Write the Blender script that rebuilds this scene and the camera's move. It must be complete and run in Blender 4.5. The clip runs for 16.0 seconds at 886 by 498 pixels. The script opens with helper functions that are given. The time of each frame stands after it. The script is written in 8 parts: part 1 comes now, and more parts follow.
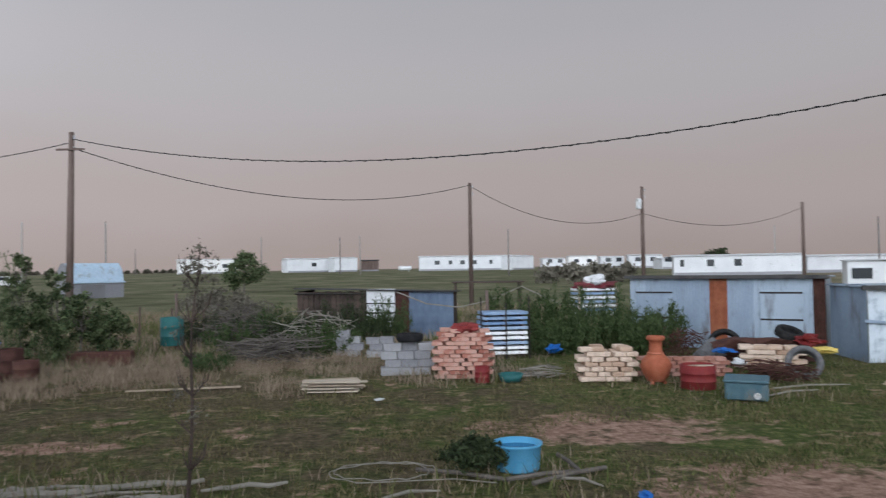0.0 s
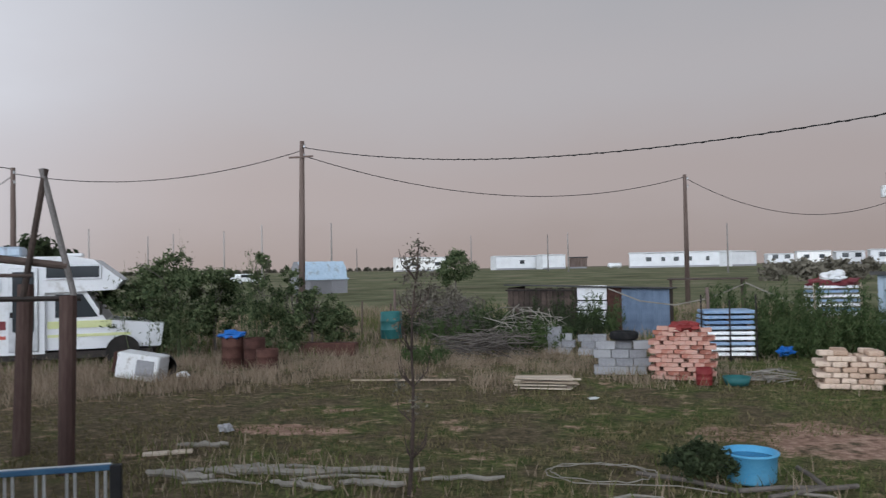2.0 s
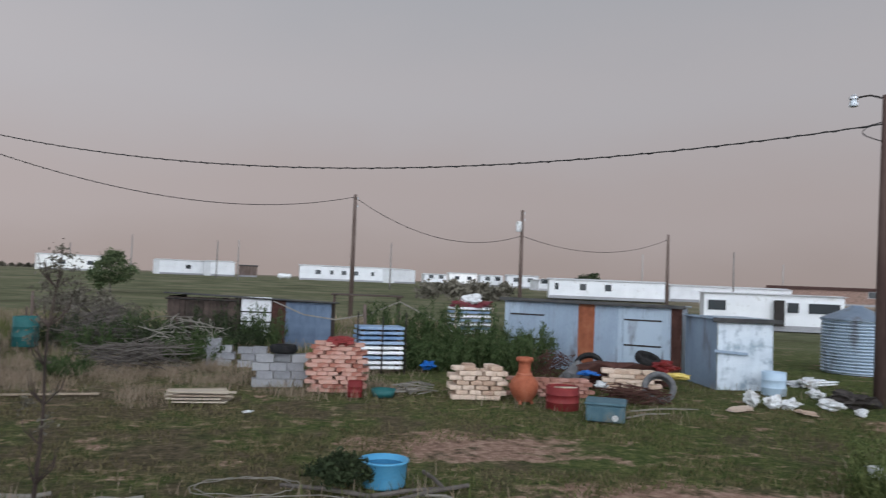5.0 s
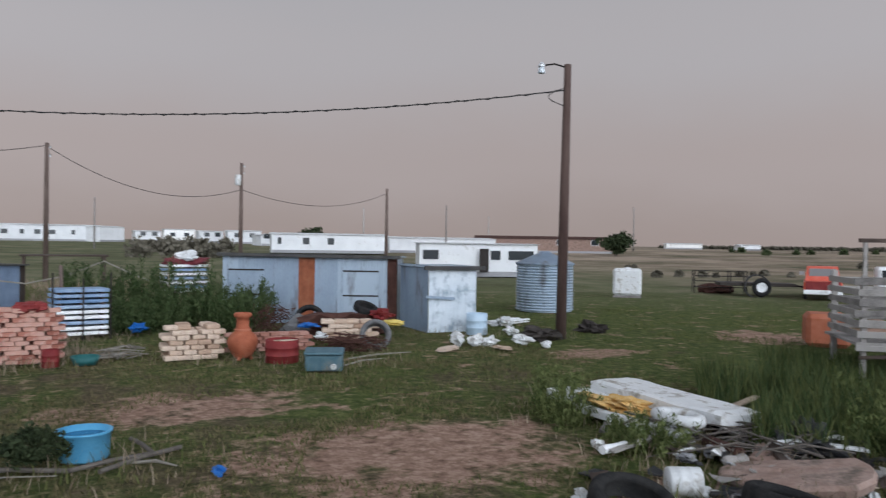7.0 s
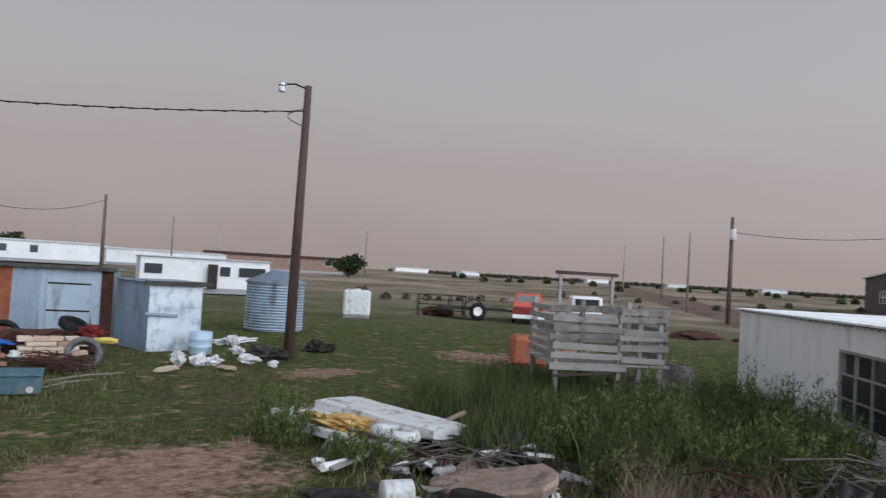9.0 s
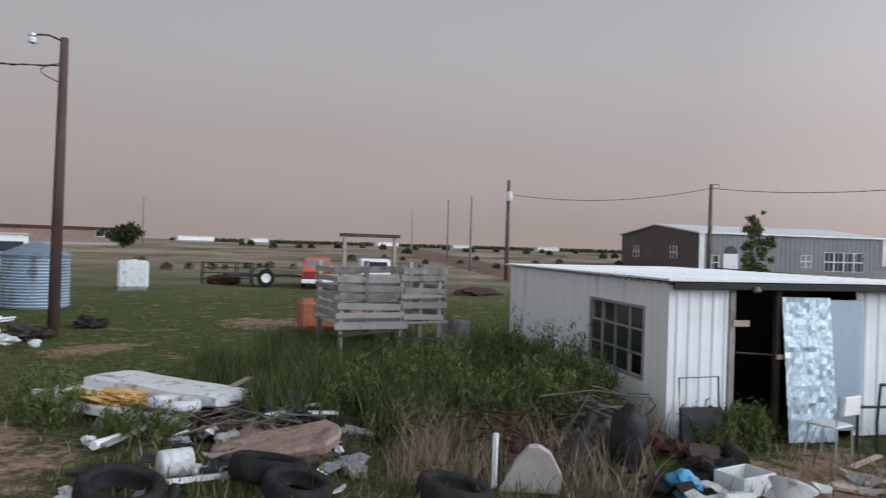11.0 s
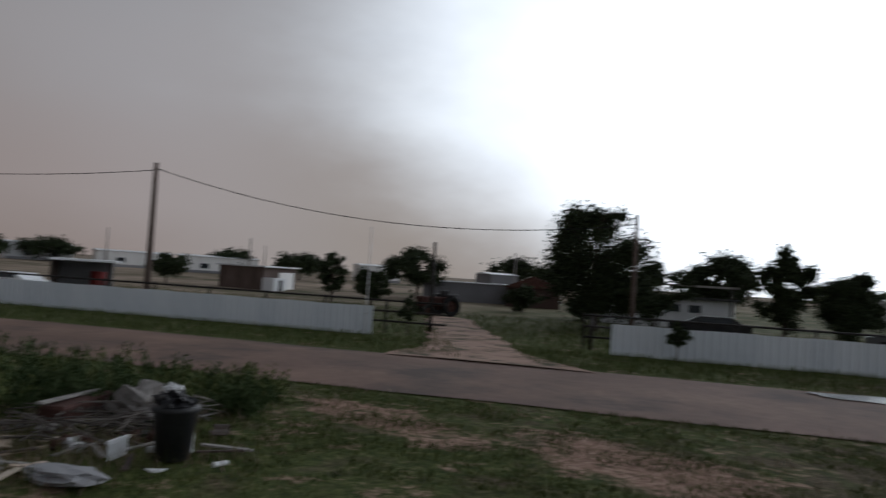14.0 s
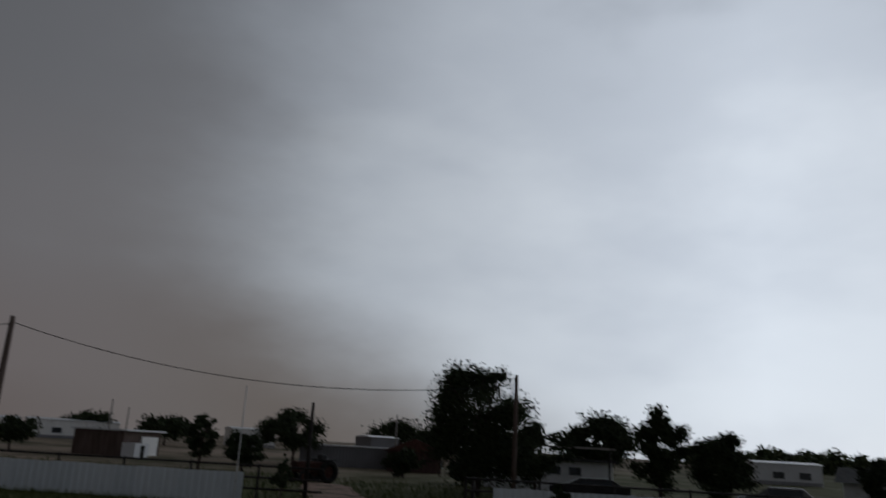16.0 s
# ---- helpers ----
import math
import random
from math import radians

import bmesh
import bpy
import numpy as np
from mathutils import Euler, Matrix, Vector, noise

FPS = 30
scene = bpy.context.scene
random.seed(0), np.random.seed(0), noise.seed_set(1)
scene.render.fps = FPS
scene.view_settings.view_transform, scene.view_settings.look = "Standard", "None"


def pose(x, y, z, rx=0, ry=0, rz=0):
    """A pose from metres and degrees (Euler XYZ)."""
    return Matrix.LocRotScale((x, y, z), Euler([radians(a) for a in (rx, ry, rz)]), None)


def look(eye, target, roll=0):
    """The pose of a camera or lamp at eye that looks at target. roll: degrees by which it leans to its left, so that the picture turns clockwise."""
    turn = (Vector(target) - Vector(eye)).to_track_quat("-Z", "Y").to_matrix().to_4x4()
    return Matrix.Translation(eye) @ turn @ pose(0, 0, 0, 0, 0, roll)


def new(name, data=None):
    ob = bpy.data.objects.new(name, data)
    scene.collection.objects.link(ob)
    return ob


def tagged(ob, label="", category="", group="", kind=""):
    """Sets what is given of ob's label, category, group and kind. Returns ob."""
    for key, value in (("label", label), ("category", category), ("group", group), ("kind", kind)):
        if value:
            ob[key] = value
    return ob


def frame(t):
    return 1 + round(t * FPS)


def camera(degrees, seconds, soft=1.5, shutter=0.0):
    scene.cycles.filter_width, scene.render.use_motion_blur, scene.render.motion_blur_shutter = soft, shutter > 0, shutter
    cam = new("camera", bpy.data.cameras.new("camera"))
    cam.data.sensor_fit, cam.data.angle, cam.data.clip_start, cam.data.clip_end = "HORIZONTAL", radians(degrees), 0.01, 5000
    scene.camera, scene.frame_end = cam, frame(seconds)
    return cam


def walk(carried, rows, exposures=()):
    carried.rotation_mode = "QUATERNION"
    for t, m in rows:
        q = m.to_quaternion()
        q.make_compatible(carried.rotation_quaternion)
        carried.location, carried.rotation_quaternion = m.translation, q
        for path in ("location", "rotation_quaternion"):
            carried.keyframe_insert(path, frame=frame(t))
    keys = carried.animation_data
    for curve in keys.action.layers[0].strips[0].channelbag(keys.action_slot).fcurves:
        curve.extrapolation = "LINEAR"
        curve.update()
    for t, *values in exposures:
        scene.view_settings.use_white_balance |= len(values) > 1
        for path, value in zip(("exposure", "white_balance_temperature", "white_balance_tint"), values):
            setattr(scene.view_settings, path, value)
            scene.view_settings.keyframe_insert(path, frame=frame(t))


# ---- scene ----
cam = camera(61.14, 16.0, soft=1.25, shutter=0.4)
H = 2.6  # eye height above the yard, from a porch
PATH = [
    (0.0, 0.000, 0.000, -0.000, 0.00, 1.44, 0.91),
    (0.5, -0.050, 0.077, -0.006, 5.05, 1.80, -0.39),
    (1.0, -0.061, 0.101, -0.035, 10.16, 1.32, -2.46),
    (1.5, -0.080, 0.146, -0.036, 14.50, 1.22, -1.04),
    (2.0, -0.108, 0.157, -0.036, 15.75, 1.52, 1.10),
    (2.5, -0.089, 0.130, -0.024, 23.19, 1.07, 0.97),
    (3.0, -0.081, 0.170, -0.046, 24.75, 1.50, 0.69),
    (3.5, -0.015, 0.154, -0.048, 20.41, 1.43, -0.00),
    (4.0, 0.116, 0.113, -0.032, 7.51, 1.84, -0.89),
    (4.5, 0.036, -0.001, 0.036, -2.52, 1.61, -1.60),
    (5.0, 0.041, -0.129, 0.071, -9.02, 2.51, -2.23),
    (7.5, 0.164, -0.239, 0.047, -35.20, -0.84, -1.40),
    (8.0, 0.151, -0.268, 0.080, -40.90, 0.37, -2.29),
    (10.5, -0.004, -0.577, 0.030, -61.27, 0.40, -2.42),
    (11.0, -0.001, -0.628, 0.027, -65.86, -0.16, -1.69),
    (11.5, 0.021, -0.655, 0.017, -71.16, 0.03, -2.87),
    (12.0, -0.074, -0.700, 0.030, -77.66, -0.26, -3.21),
    (12.5, -0.088, -0.759, 0.027, -86.99, -0.90, -2.48),
    (13.0, -0.146, -0.861, 0.018, -102.30, -0.30, -2.78),
    (13.5, -0.113, -0.941, 0.000, -116.88, 0.36, -3.36),
    (14.0, -0.223, -0.984, 0.028, -131.36, 2.15, -3.60),
    (14.5, -0.373, -0.918, 0.020, -141.70, 3.24, -3.21),
    (15.0, -0.349, -0.920, 0.032, -144.23, 4.72, -2.69),
    (15.5, -0.261, -1.041, 0.029, -144.89, 9.92, -3.01),
    (16.0, -0.236, -1.039, -0.020, -140.29, 14.85, -3.10),
]
walk(cam, [(t, pose(x, y, H + z, 90 + p, r, w)) for t, x, y, z, w, p, r in PATH],
     exposures=[(0.0, -0.02, 6180, 10), (12.0, -0.02, 6180, 10), (12.5, -0.06, 6180, 10), (13.0, -0.2, 6200, 10), (13.5, -0.56, 6200, 10), (14.0, -1.05, 6250, 10), (14.5, -1.52, 6300, 10), (15.0, -1.95, 6250, 10), (15.5, -2.15, 6200, 10), (16.0, -2.32, 6200, 10)])

# ---- world: dust storm on one side, bright cloud on the other ----
DUST_AZ = -35.0
world = bpy.data.worlds.new("world")
scene.world = world
world.use_nodes = True
wt = world.node_tree
wt.nodes.clear()


def wn(kind, **values):
    n = wt.nodes.new(kind)
    for k, v in values.items():
        n.inputs[k].default_value = v
    return n


def wmath(op, a, b=None, c=None):
    n = wt.nodes.new("ShaderNodeMath")
    n.operation = op
    for i, v in enumerate((a, b, c)):
        if v is None:
            continue
        if isinstance(v, (int, float)):
            n.inputs[i].default_value = v
        else:
            wt.links.new(v, n.inputs[i])
    return n.outputs[0]


def wramp(fac, stops):
    n = wt.nodes.new("ShaderNodeValToRGB")
    n.color_ramp.interpolation = "EASE"
    e = n.color_ramp.elements
    while len(e) < len(stops):
        e.new(0.5)
    for k, (p, c) in zip(e, stops):
        k.position, k.color = p, (*c, 1)
    wt.links.new(fac, n.inputs[0])
    return n.outputs[0]


def wmix(fac, a, b):
    n = wt.nodes.new("ShaderNodeMix")
    n.data_type = "RGBA"
    if isinstance(fac, (int, float)):
        n.inputs[0].default_value = fac
    else:
        wt.links.new(fac, n.inputs[0])
    wt.links.new(a, n.inputs[6])
    wt.links.new(b, n.inputs[7])
    return n.outputs[2]


SUN_EL, SUN_AZ = 24.0, 165.0
coord = wn("ShaderNodeTexCoord").outputs["Generated"]
sep = wt.nodes.new("ShaderNodeSeparateXYZ")
wt.links.new(coord, sep.inputs[0])
vx, vy, vz = sep.outputs
n1 = wn("ShaderNodeTexNoise", Scale=2.6, Detail=5.0, Roughness=0.55)
n2 = wn("ShaderNodeTexNoise", Scale=3.6, Detail=4.0, Roughness=0.5)
stretch = wt.nodes.new("ShaderNodeMapping")
stretch.inputs["Scale"].default_value = (1, 1, 2.2)
wt.links.new(coord, stretch.inputs[0])
for n in (n1, n2):
    wt.links.new(stretch.outputs[0], n.inputs["Vector"])
cx, cy = -math.sin(radians(DUST_AZ)), math.cos(radians(DUST_AZ))
u = wmath("ADD", wmath("MULTIPLY", vx, cx), wmath("MULTIPLY", vy, cy))
# positive where the sky is clear of dust
clear = wmath("SUBTRACT", wmath("MULTIPLY", wmath("MINIMUM", vz, 0.21), 1.9), wmath("ADD", u, 0.405))
clear = wmath("ADD", clear, wmath("MULTIPLY", wmath("SUBTRACT", n1.outputs[0], 0.5), 0.36))
across = wmath("ADD", wmath("MULTIPLY", vx, -cy), wmath("MULTIPLY", vy, cx))
clear = wmath("ADD", wmath("MULTIPLY", clear, wmath("SUBTRACT", 1.3, wmath("MULTIPLY", across, 0.42))), wmath("SUBTRACT", 0.5, wmath("MULTIPLY", across, 0.11)))
clear_f = wramp(clear, [(0.05, (0, 0, 0)), (0.95, (1, 1, 1))])
dust = wramp(wmath("ADD", vz, wmath("MULTIPLY", wmath("SUBTRACT", n1.outputs[0], 0.5), 0.10)),
             [(0.0, (0.38, 0.31, 0.282)), (0.10, (0.44, 0.375, 0.355)), (0.24, (0.465, 0.435, 0.435)), (0.42, (0.4, 0.4, 0.415)), (0.85, (0.13, 0.133, 0.14))])
thin = wramp(wmath("ADD", wmath("MULTIPLY", vz, 0.5), wmath("SUBTRACT", 0.75, u)), [(0.35, (0, 0, 0)), (0.95, (1, 1, 1))])
veil = wt.nodes.new("ShaderNodeRGB")
veil.outputs[0].default_value = (0.74, 0.755, 0.81, 1)
fade = wt.nodes.new("ShaderNodeVectorMath")
fade.operation = "SCALE"
wt.links.new(dust, fade.inputs[0])
wt.links.new(wmath("SUBTRACT", wmath("SUBTRACT", 1.2, wmath("MULTIPLY", u, 0.27)), wmath("MULTIPLY", wmath("MINIMUM", wmath("ADD", across, 0.75), 0.0), 1.6)), fade.inputs["Scale"])
dust = fade.outputs[0]
# brown foot of the dust wall beside the bright cloud
foot = wmath("MULTIPLY", wramp(wmath("SUBTRACT", 0.5, u), [(0.15, (0, 0, 0)), (0.6, (1, 1, 1))]), wramp(wmath("MULTIPLY", across, -1.0), [(0.2, (0, 0, 0)), (0.7, (1, 1, 1))]))
foot = wmath("MULTIPLY", foot, wramp(vz, [(0.02, (1, 1, 1)), (0.55, (0.1, 0.1, 0.1))]))
brown = wt.nodes.new("ShaderNodeRGB")
brown.outputs[0].default_value = (0.62, 0.535, 0.475, 1)
dust = wmix(wmath("MULTIPLY", wmath("MULTIPLY", thin, 0.8), wmath("SUBTRACT", 1.0, vz)), dust, veil.outputs[0])
dust = wmix(foot, dust, brown.outputs[0])
cloud = wramp(wmath("SUBTRACT", wmath("ADD", wmath("MULTIPLY", n2.outputs[0], 0.62), 0.57), wmath("MULTIPLY", wmath("MULTIPLY", vz, vz), 1.05)),
              [(0.0, (0.3, 0.32, 0.35)), (0.3, (1.3, 1.4, 1.55)), (0.62, (2.25, 2.4, 2.6)), (0.95, (2.8, 2.95, 3.1))])
sky = wt.nodes.new("ShaderNodeTexSky")
sky.sky_type, sky.sun_disc = "NISHITA", False
sky.sun_elevation, sky.sun_rotation = radians(SUN_EL), radians(-SUN_AZ)
dim = wt.nodes.new("ShaderNodeVectorMath")
dim.operation = "SCALE"
dim.inputs["Scale"].default_value = 0.1
wt.links.new(sky.outputs[0], dim.inputs[0])
cloud = wmix(0.9, dim.outputs[0], cloud)
lift = wt.nodes.new("ShaderNodeVectorMath")
lift.operation = "SCALE"
wt.links.new(cloud, lift.inputs[0])
wt.links.new(wmath("MAXIMUM", wmath("MINIMUM", wmath("MINIMUM", wmath("SUBTRACT", 0.66, wmath("MULTIPLY", u, 1.25)), wmath("SUBTRACT", 0.76, wmath("MULTIPLY", across, 0.85))), 1.5), 0.45), lift.inputs["Scale"])
cloud = lift.outputs[0]
back = wn("ShaderNodeBackground", Strength=1.0)
wt.links.new(wmix(wmath("POWER", clear_f, 1.25), dust, cloud), back.inputs[0])
wt.links.new(back.outputs[0], wn("ShaderNodeOutputWorld").inputs[0])

sun = new("sun", bpy.data.lights.new("sun", "SUN"))
sun.data.energy, sun.data.angle, sun.data.color = 0.65, radians(40), (1.0, 0.97, 0.93)
sun.matrix_world = look((-math.sin(radians(SUN_AZ)) * math.cos(radians(SUN_EL)) * 50, math.cos(radians(SUN_AZ)) * math.cos(radians(SUN_EL)) * 50, math.sin(radians(SUN_EL)) * 50), (0, 0, 0))


# ---- materials ----
def material(name, colours, scale=4.0, rough=0.8, metal=0.0, bump=0.2, fine=40.0, per="object", stain=None, stain_scale=1.2, stain_at=0.6, stretch_z=1.0, specular=0.3, vary=0.25):
    """A surface with broad and fine variation; colours: two or three tones. per: what picks the tone of a piece (object, island)."""
    m = bpy.data.materials.new(name)
    m.use_nodes = True
    t = m.node_tree
    L = t.links.new
    bs = t.nodes["Principled BSDF"]
    co = t.nodes.new("ShaderNodeTexCoord")
    mp = t.nodes.new("ShaderNodeMapping")
    mp.inputs["Scale"].default_value = (1, 1, stretch_z)
    L(co.outputs["Object"], mp.inputs[0])
    big = t.nodes.new("ShaderNodeTexNoise")
    big.inputs["Scale"].default_value, big.inputs["Detail"].default_value = scale, 5
    small = t.nodes.new("ShaderNodeTexNoise")
    small.inputs["Scale"].default_value, small.inputs["Detail"].default_value = fine, 3
    for n in (big, small):
        L(mp.outputs[0], n.inputs["Vector"])
    if per == "island":
        rnd = t.nodes.new("ShaderNodeNewGeometry").outputs["Random Per Island"]
    else:
        rnd = t.nodes.new("ShaderNodeObjectInfo").outputs["Random"]
    mix = t.nodes.new("ShaderNodeMath")
    mix.operation = "MULTIPLY_ADD"
    L(rnd, mix.inputs[0])
    mix.inputs[1].default_value = vary
    add = t.nodes.new("ShaderNodeMath")
    add.operation = "MULTIPLY_ADD"
    L(small.outputs[0], add.inputs[0])
    add.inputs[1].default_value = 0.35
    sc = t.nodes.new("ShaderNodeMath")
    sc.operation = "MULTIPLY"
    sc.inputs[1].default_value = 0.9 - vary * 0.5
    L(big.outputs[0], sc.inputs[0])
    L(sc.outputs[0], add.inputs[2])
    L(add.outputs[0], mix.inputs[2])
    ramp = t.nodes.new("ShaderNodeValToRGB")
    e = ramp.color_ramp.elements
    while len(e) < len(colours):
        e.new(0.5)
    for i, (k, c) in enumerate(zip(e, colours)):
        k.position = 0.35 + 0.5 * i / max(1, len(colours) - 1)
        k.color = (*c, 1)
    L(mix.outputs[0], ramp.inputs[0])
    col = ramp.outputs[0]
    if stain:
        sn = t.nodes.new("ShaderNodeTexNoise")
        sn.inputs["Scale"].default_value, sn.inputs["Detail"].default_value, sn.inputs["Roughness"].default_value = stain_scale, 6, 0.65
        L(mp.outputs[0], sn.inputs["Vector"])
        sr = t.nodes.new("ShaderNodeValToRGB")
        sr.color_ramp.elements[0].position, sr.color_ramp.elements[1].position = stain_at - 0.05, stain_at + 0.1
        L(sn.outputs[0], sr.inputs[0])
        mx = t.nodes.new("ShaderNodeMix")
        mx.data_type = "RGBA"
        L(sr.outputs[0], mx.inputs[0])
        L(col, mx.inputs[6])
        mx.inputs[7].default_value = (*stain, 1)
        col = mx.outputs[2]
    L(col, bs.inputs["Base Color"])
    bs.inputs["Roughness"].default_value, bs.inputs["Metallic"].default_value = rough, metal
    bs.inputs["Specular IOR Level"].default_value = specular
    if bump:
        b = t.nodes.new("ShaderNodeBump")
        b.inputs["Strength"].default_value, b.inputs["Distance"].default_value = bump, 0.02
        L(small.outputs[0], b.inputs["Height"])
        L(b.outputs[0], bs.inputs["Normal"])
    return m


def leafy(name, colours, trans=0.25):
    m = material(name, colours, scale=0.8, fine=6, rough=0.75, bump=0, per="island", vary=0.6, specular=0.15)
    return m


def glass(name, tint):
    m = bpy.data.materials.new(name)
    m.use_nodes = True
    bs = m.node_tree.nodes["Principled BSDF"]
    bs.inputs["Base Color"].default_value = (*tint, 1)
    bs.inputs["Roughness"].default_value, bs.inputs["Specular IOR Level"].default_value = 0.12, 0.6
    return m


WOOD_POLE = material("pole_wood", [(0.035, 0.025, 0.022), (0.09, 0.063, 0.053), (0.145, 0.108, 0.094)], 3, 0.85, stretch_z=0.15, fine=30)
WOOD_RED = material("red_brown_pole_wood", [(0.03, 0.018, 0.015), (0.062, 0.036, 0.031), (0.1, 0.066, 0.056)], 3, 0.85, stretch_z=0.15, fine=30)
WOOD_GREY = material("weathered_grey_wood", [(0.1, 0.092, 0.088), (0.22, 0.205, 0.195), (0.33, 0.31, 0.295)], 3, 0.9, fine=35, stain=(0.07, 0.06, 0.055), vary=0.5)
WOOD_DARK = material("dark_wood", [(0.02, 0.016, 0.014), (0.05, 0.036, 0.03), (0.09, 0.065, 0.055)], 4, 0.85)
WOOD_PALE = material("pale_lumber", [(0.2, 0.15, 0.11), (0.36, 0.29, 0.22), (0.48, 0.41, 0.33)], 3, 0.85, vary=0.5)
WHITE_PAINT = material("white_painted_metal", [(0.7, 0.71, 0.73), (0.8, 0.815, 0.835), (0.85, 0.865, 0.885)], 1.5, 0.5, bump=0.08, stain=(0.42, 0.4, 0.37), stain_at=0.66)
WHITE_FLAT = material("white_siding", [(0.5, 0.51, 0.53), (0.62, 0.63, 0.65), (0.7, 0.71, 0.73)], 0.8, 0.55, bump=0.05, stain=(0.4, 0.39, 0.37), stain_scale=1.6, stain_at=0.62)
CREAM_SIDING = material("cream_siding", [(0.66, 0.65, 0.635), (0.77, 0.765, 0.75), (0.84, 0.83, 0.82)], 2.5, 0.7, stretch_z=0.2, bump=0.1, stain=(0.38, 0.33, 0.28), stain_at=0.66)
GALV = material("galvanised_sheet", [(0.17, 0.22, 0.29), (0.27, 0.335, 0.42), (0.37, 0.445, 0.53)], 1.3, 0.45, 0.3, 0.1, stain=(0.16, 0.165, 0.185), stain_scale=2.0, stain_at=0.59, vary=0.7, stretch_z=0.3)
GALV_BRIGHT = material("bright_galvanised_sheet", [(0.4, 0.46, 0.52), (0.56, 0.62, 0.68), (0.68, 0.73, 0.78)], 1.6, 0.5, 0.0, 0.1, stain=(0.26, 0.32, 0.38), stain_scale=2.2, stain_at=0.55)
FOIL = material("crumpled_foil", [(0.3, 0.39, 0.45), (0.42, 0.51, 0.57), (0.62, 0.7, 0.75)], 9, 0.4, 0.4, 0.7, fine=14)
BLUE_SHEET = material("blue_grey_sheet", [(0.06, 0.09, 0.14), (0.1, 0.14, 0.21), (0.15, 0.2, 0.28)], 3, 0.6, 0.2)
RUST = material("rusty_sheet", [(0.16, 0.05, 0.025), (0.27, 0.09, 0.045), (0.36, 0.15, 0.08)], 4, 0.85, 0.1, 0.3)
DARK_RUST = material("dark_rust", [(0.025, 0.012, 0.01), (0.055, 0.023, 0.018), (0.09, 0.042, 0.032)], 5, 0.85, 0.1, 0.3)
ROOF_METAL = material("white_roof_sheet", [(0.55, 0.56, 0.58), (0.68, 0.69, 0.71), (0.76, 0.77, 0.79)], 1.2, 0.45, 0.1, 0.08, stain=(0.42, 0.41, 0.4), stain_at=0.62)
ROOF_DARK = material("dark_roof_felt", [(0.02, 0.02, 0.022), (0.04, 0.04, 0.042), (0.07, 0.068, 0.066)], 3, 0.9)
BARN_GREY = material("grey_barn_sheet", [(0.13, 0.125, 0.13), (0.165, 0.165, 0.175), (0.2, 0.2, 0.215)], 0.5, 0.55, 0.1, 0.05)
BARN_BROWN = material("brown_barn_sheet", [(0.075, 0.062, 0.06), (0.095, 0.08, 0.077), (0.12, 0.1, 0.096)], 0.5, 0.6, 0.1, 0.05)
FENCE_WHITE = material("white_fence_sheet", [(0.54, 0.583, 0.626), (0.648, 0.697, 0.745), (0.713, 0.756, 0.799)], 1.0, 0.5, 0.05, 0.05, stain=(0.4, 0.4, 0.38), stain_at=0.68)
BLACK = material("black_plastic", [(0.008, 0.008, 0.009), (0.014, 0.014, 0.016), (0.03, 0.03, 0.032)], 5, 0.5, bump=0.3)
# near-black that paints shade inside openings; also used for black scrap
SHADE_SCRAP_BLACK = material("shade_and_scrap_black", [(0.012, 0.011, 0.01), (0.02, 0.018, 0.017), (0.035, 0.03, 0.028)], 2, 0.95)
RUBBER = material("tyre_rubber", [(0.008, 0.008, 0.009), (0.016, 0.016, 0.017), (0.034, 0.033, 0.032)], 8, 0.9, bump=0.3, specular=0.15)
RUBBER_GREY = material("dusty_tyre_rubber", [(0.07, 0.07, 0.075), (0.12, 0.12, 0.125), (0.18, 0.175, 0.17)], 8, 0.9, bump=0.3)
IRON = material("dark_iron", [(0.012, 0.011, 0.011), (0.025, 0.022, 0.021), (0.05, 0.042, 0.038)], 8, 0.6, 0.5)
CHROME = material("aluminium", [(0.45, 0.46, 0.48), (0.55, 0.56, 0.58), (0.65, 0.66, 0.68)], 5, 0.35, 0.6, 0.05)
RED_PAINT = material("faded_red_paint", [(0.105, 0.012, 0.0135), (0.165, 0.018, 0.0195), (0.225, 0.0338, 0.0315)], 4, 0.6, stain=(0.12, 0.04, 0.03), stain_at=0.64)
TRUCK_RED = material("orange_red_truck_paint", [(0.4, 0.06, 0.035), (0.52, 0.08, 0.045), (0.58, 0.13, 0.09)], 3, 0.5, bump=0.05)
MAROON = material("maroon_stripe", [(0.11, 0.02, 0.028), (0.15, 0.028, 0.036), (0.19, 0.045, 0.05)], 3, 0.5, bump=0)
STRIPE_RED = material("orange_red_stripe", [(0.36, 0.06, 0.04), (0.45, 0.09, 0.06), (0.5, 0.12, 0.09)], 3, 0.5, bump=0)
LIME = material("pale_lime_paint", [(0.42, 0.45, 0.2), (0.52, 0.55, 0.27), (0.6, 0.62, 0.34)], 3, 0.5, bump=0)
TERRACOTTA = material("terracotta", [(0.234, 0.063, 0.0315), (0.335, 0.098, 0.049), (0.39, 0.14, 0.084)], 5, 0.75, bump=0.25, stain=(0.22, 0.07, 0.045))
PINK_BRICK = material("salmon_brick", [(0.2, 0.07, 0.05), (0.37, 0.15, 0.11), (0.5, 0.29, 0.235)], 9, 0.9, bump=0.4, vary=0.9, stain=(0.5, 0.42, 0.37), stain_scale=6, stain_at=0.62)
CREAM_BLOCK = material("cream_stone", [(0.33, 0.215, 0.15), (0.5, 0.36, 0.27), (0.62, 0.49, 0.395)], 8, 0.9, bump=0.5, vary=0.9, stain=(0.25, 0.16, 0.12), stain_scale=5, stain_at=0.64)
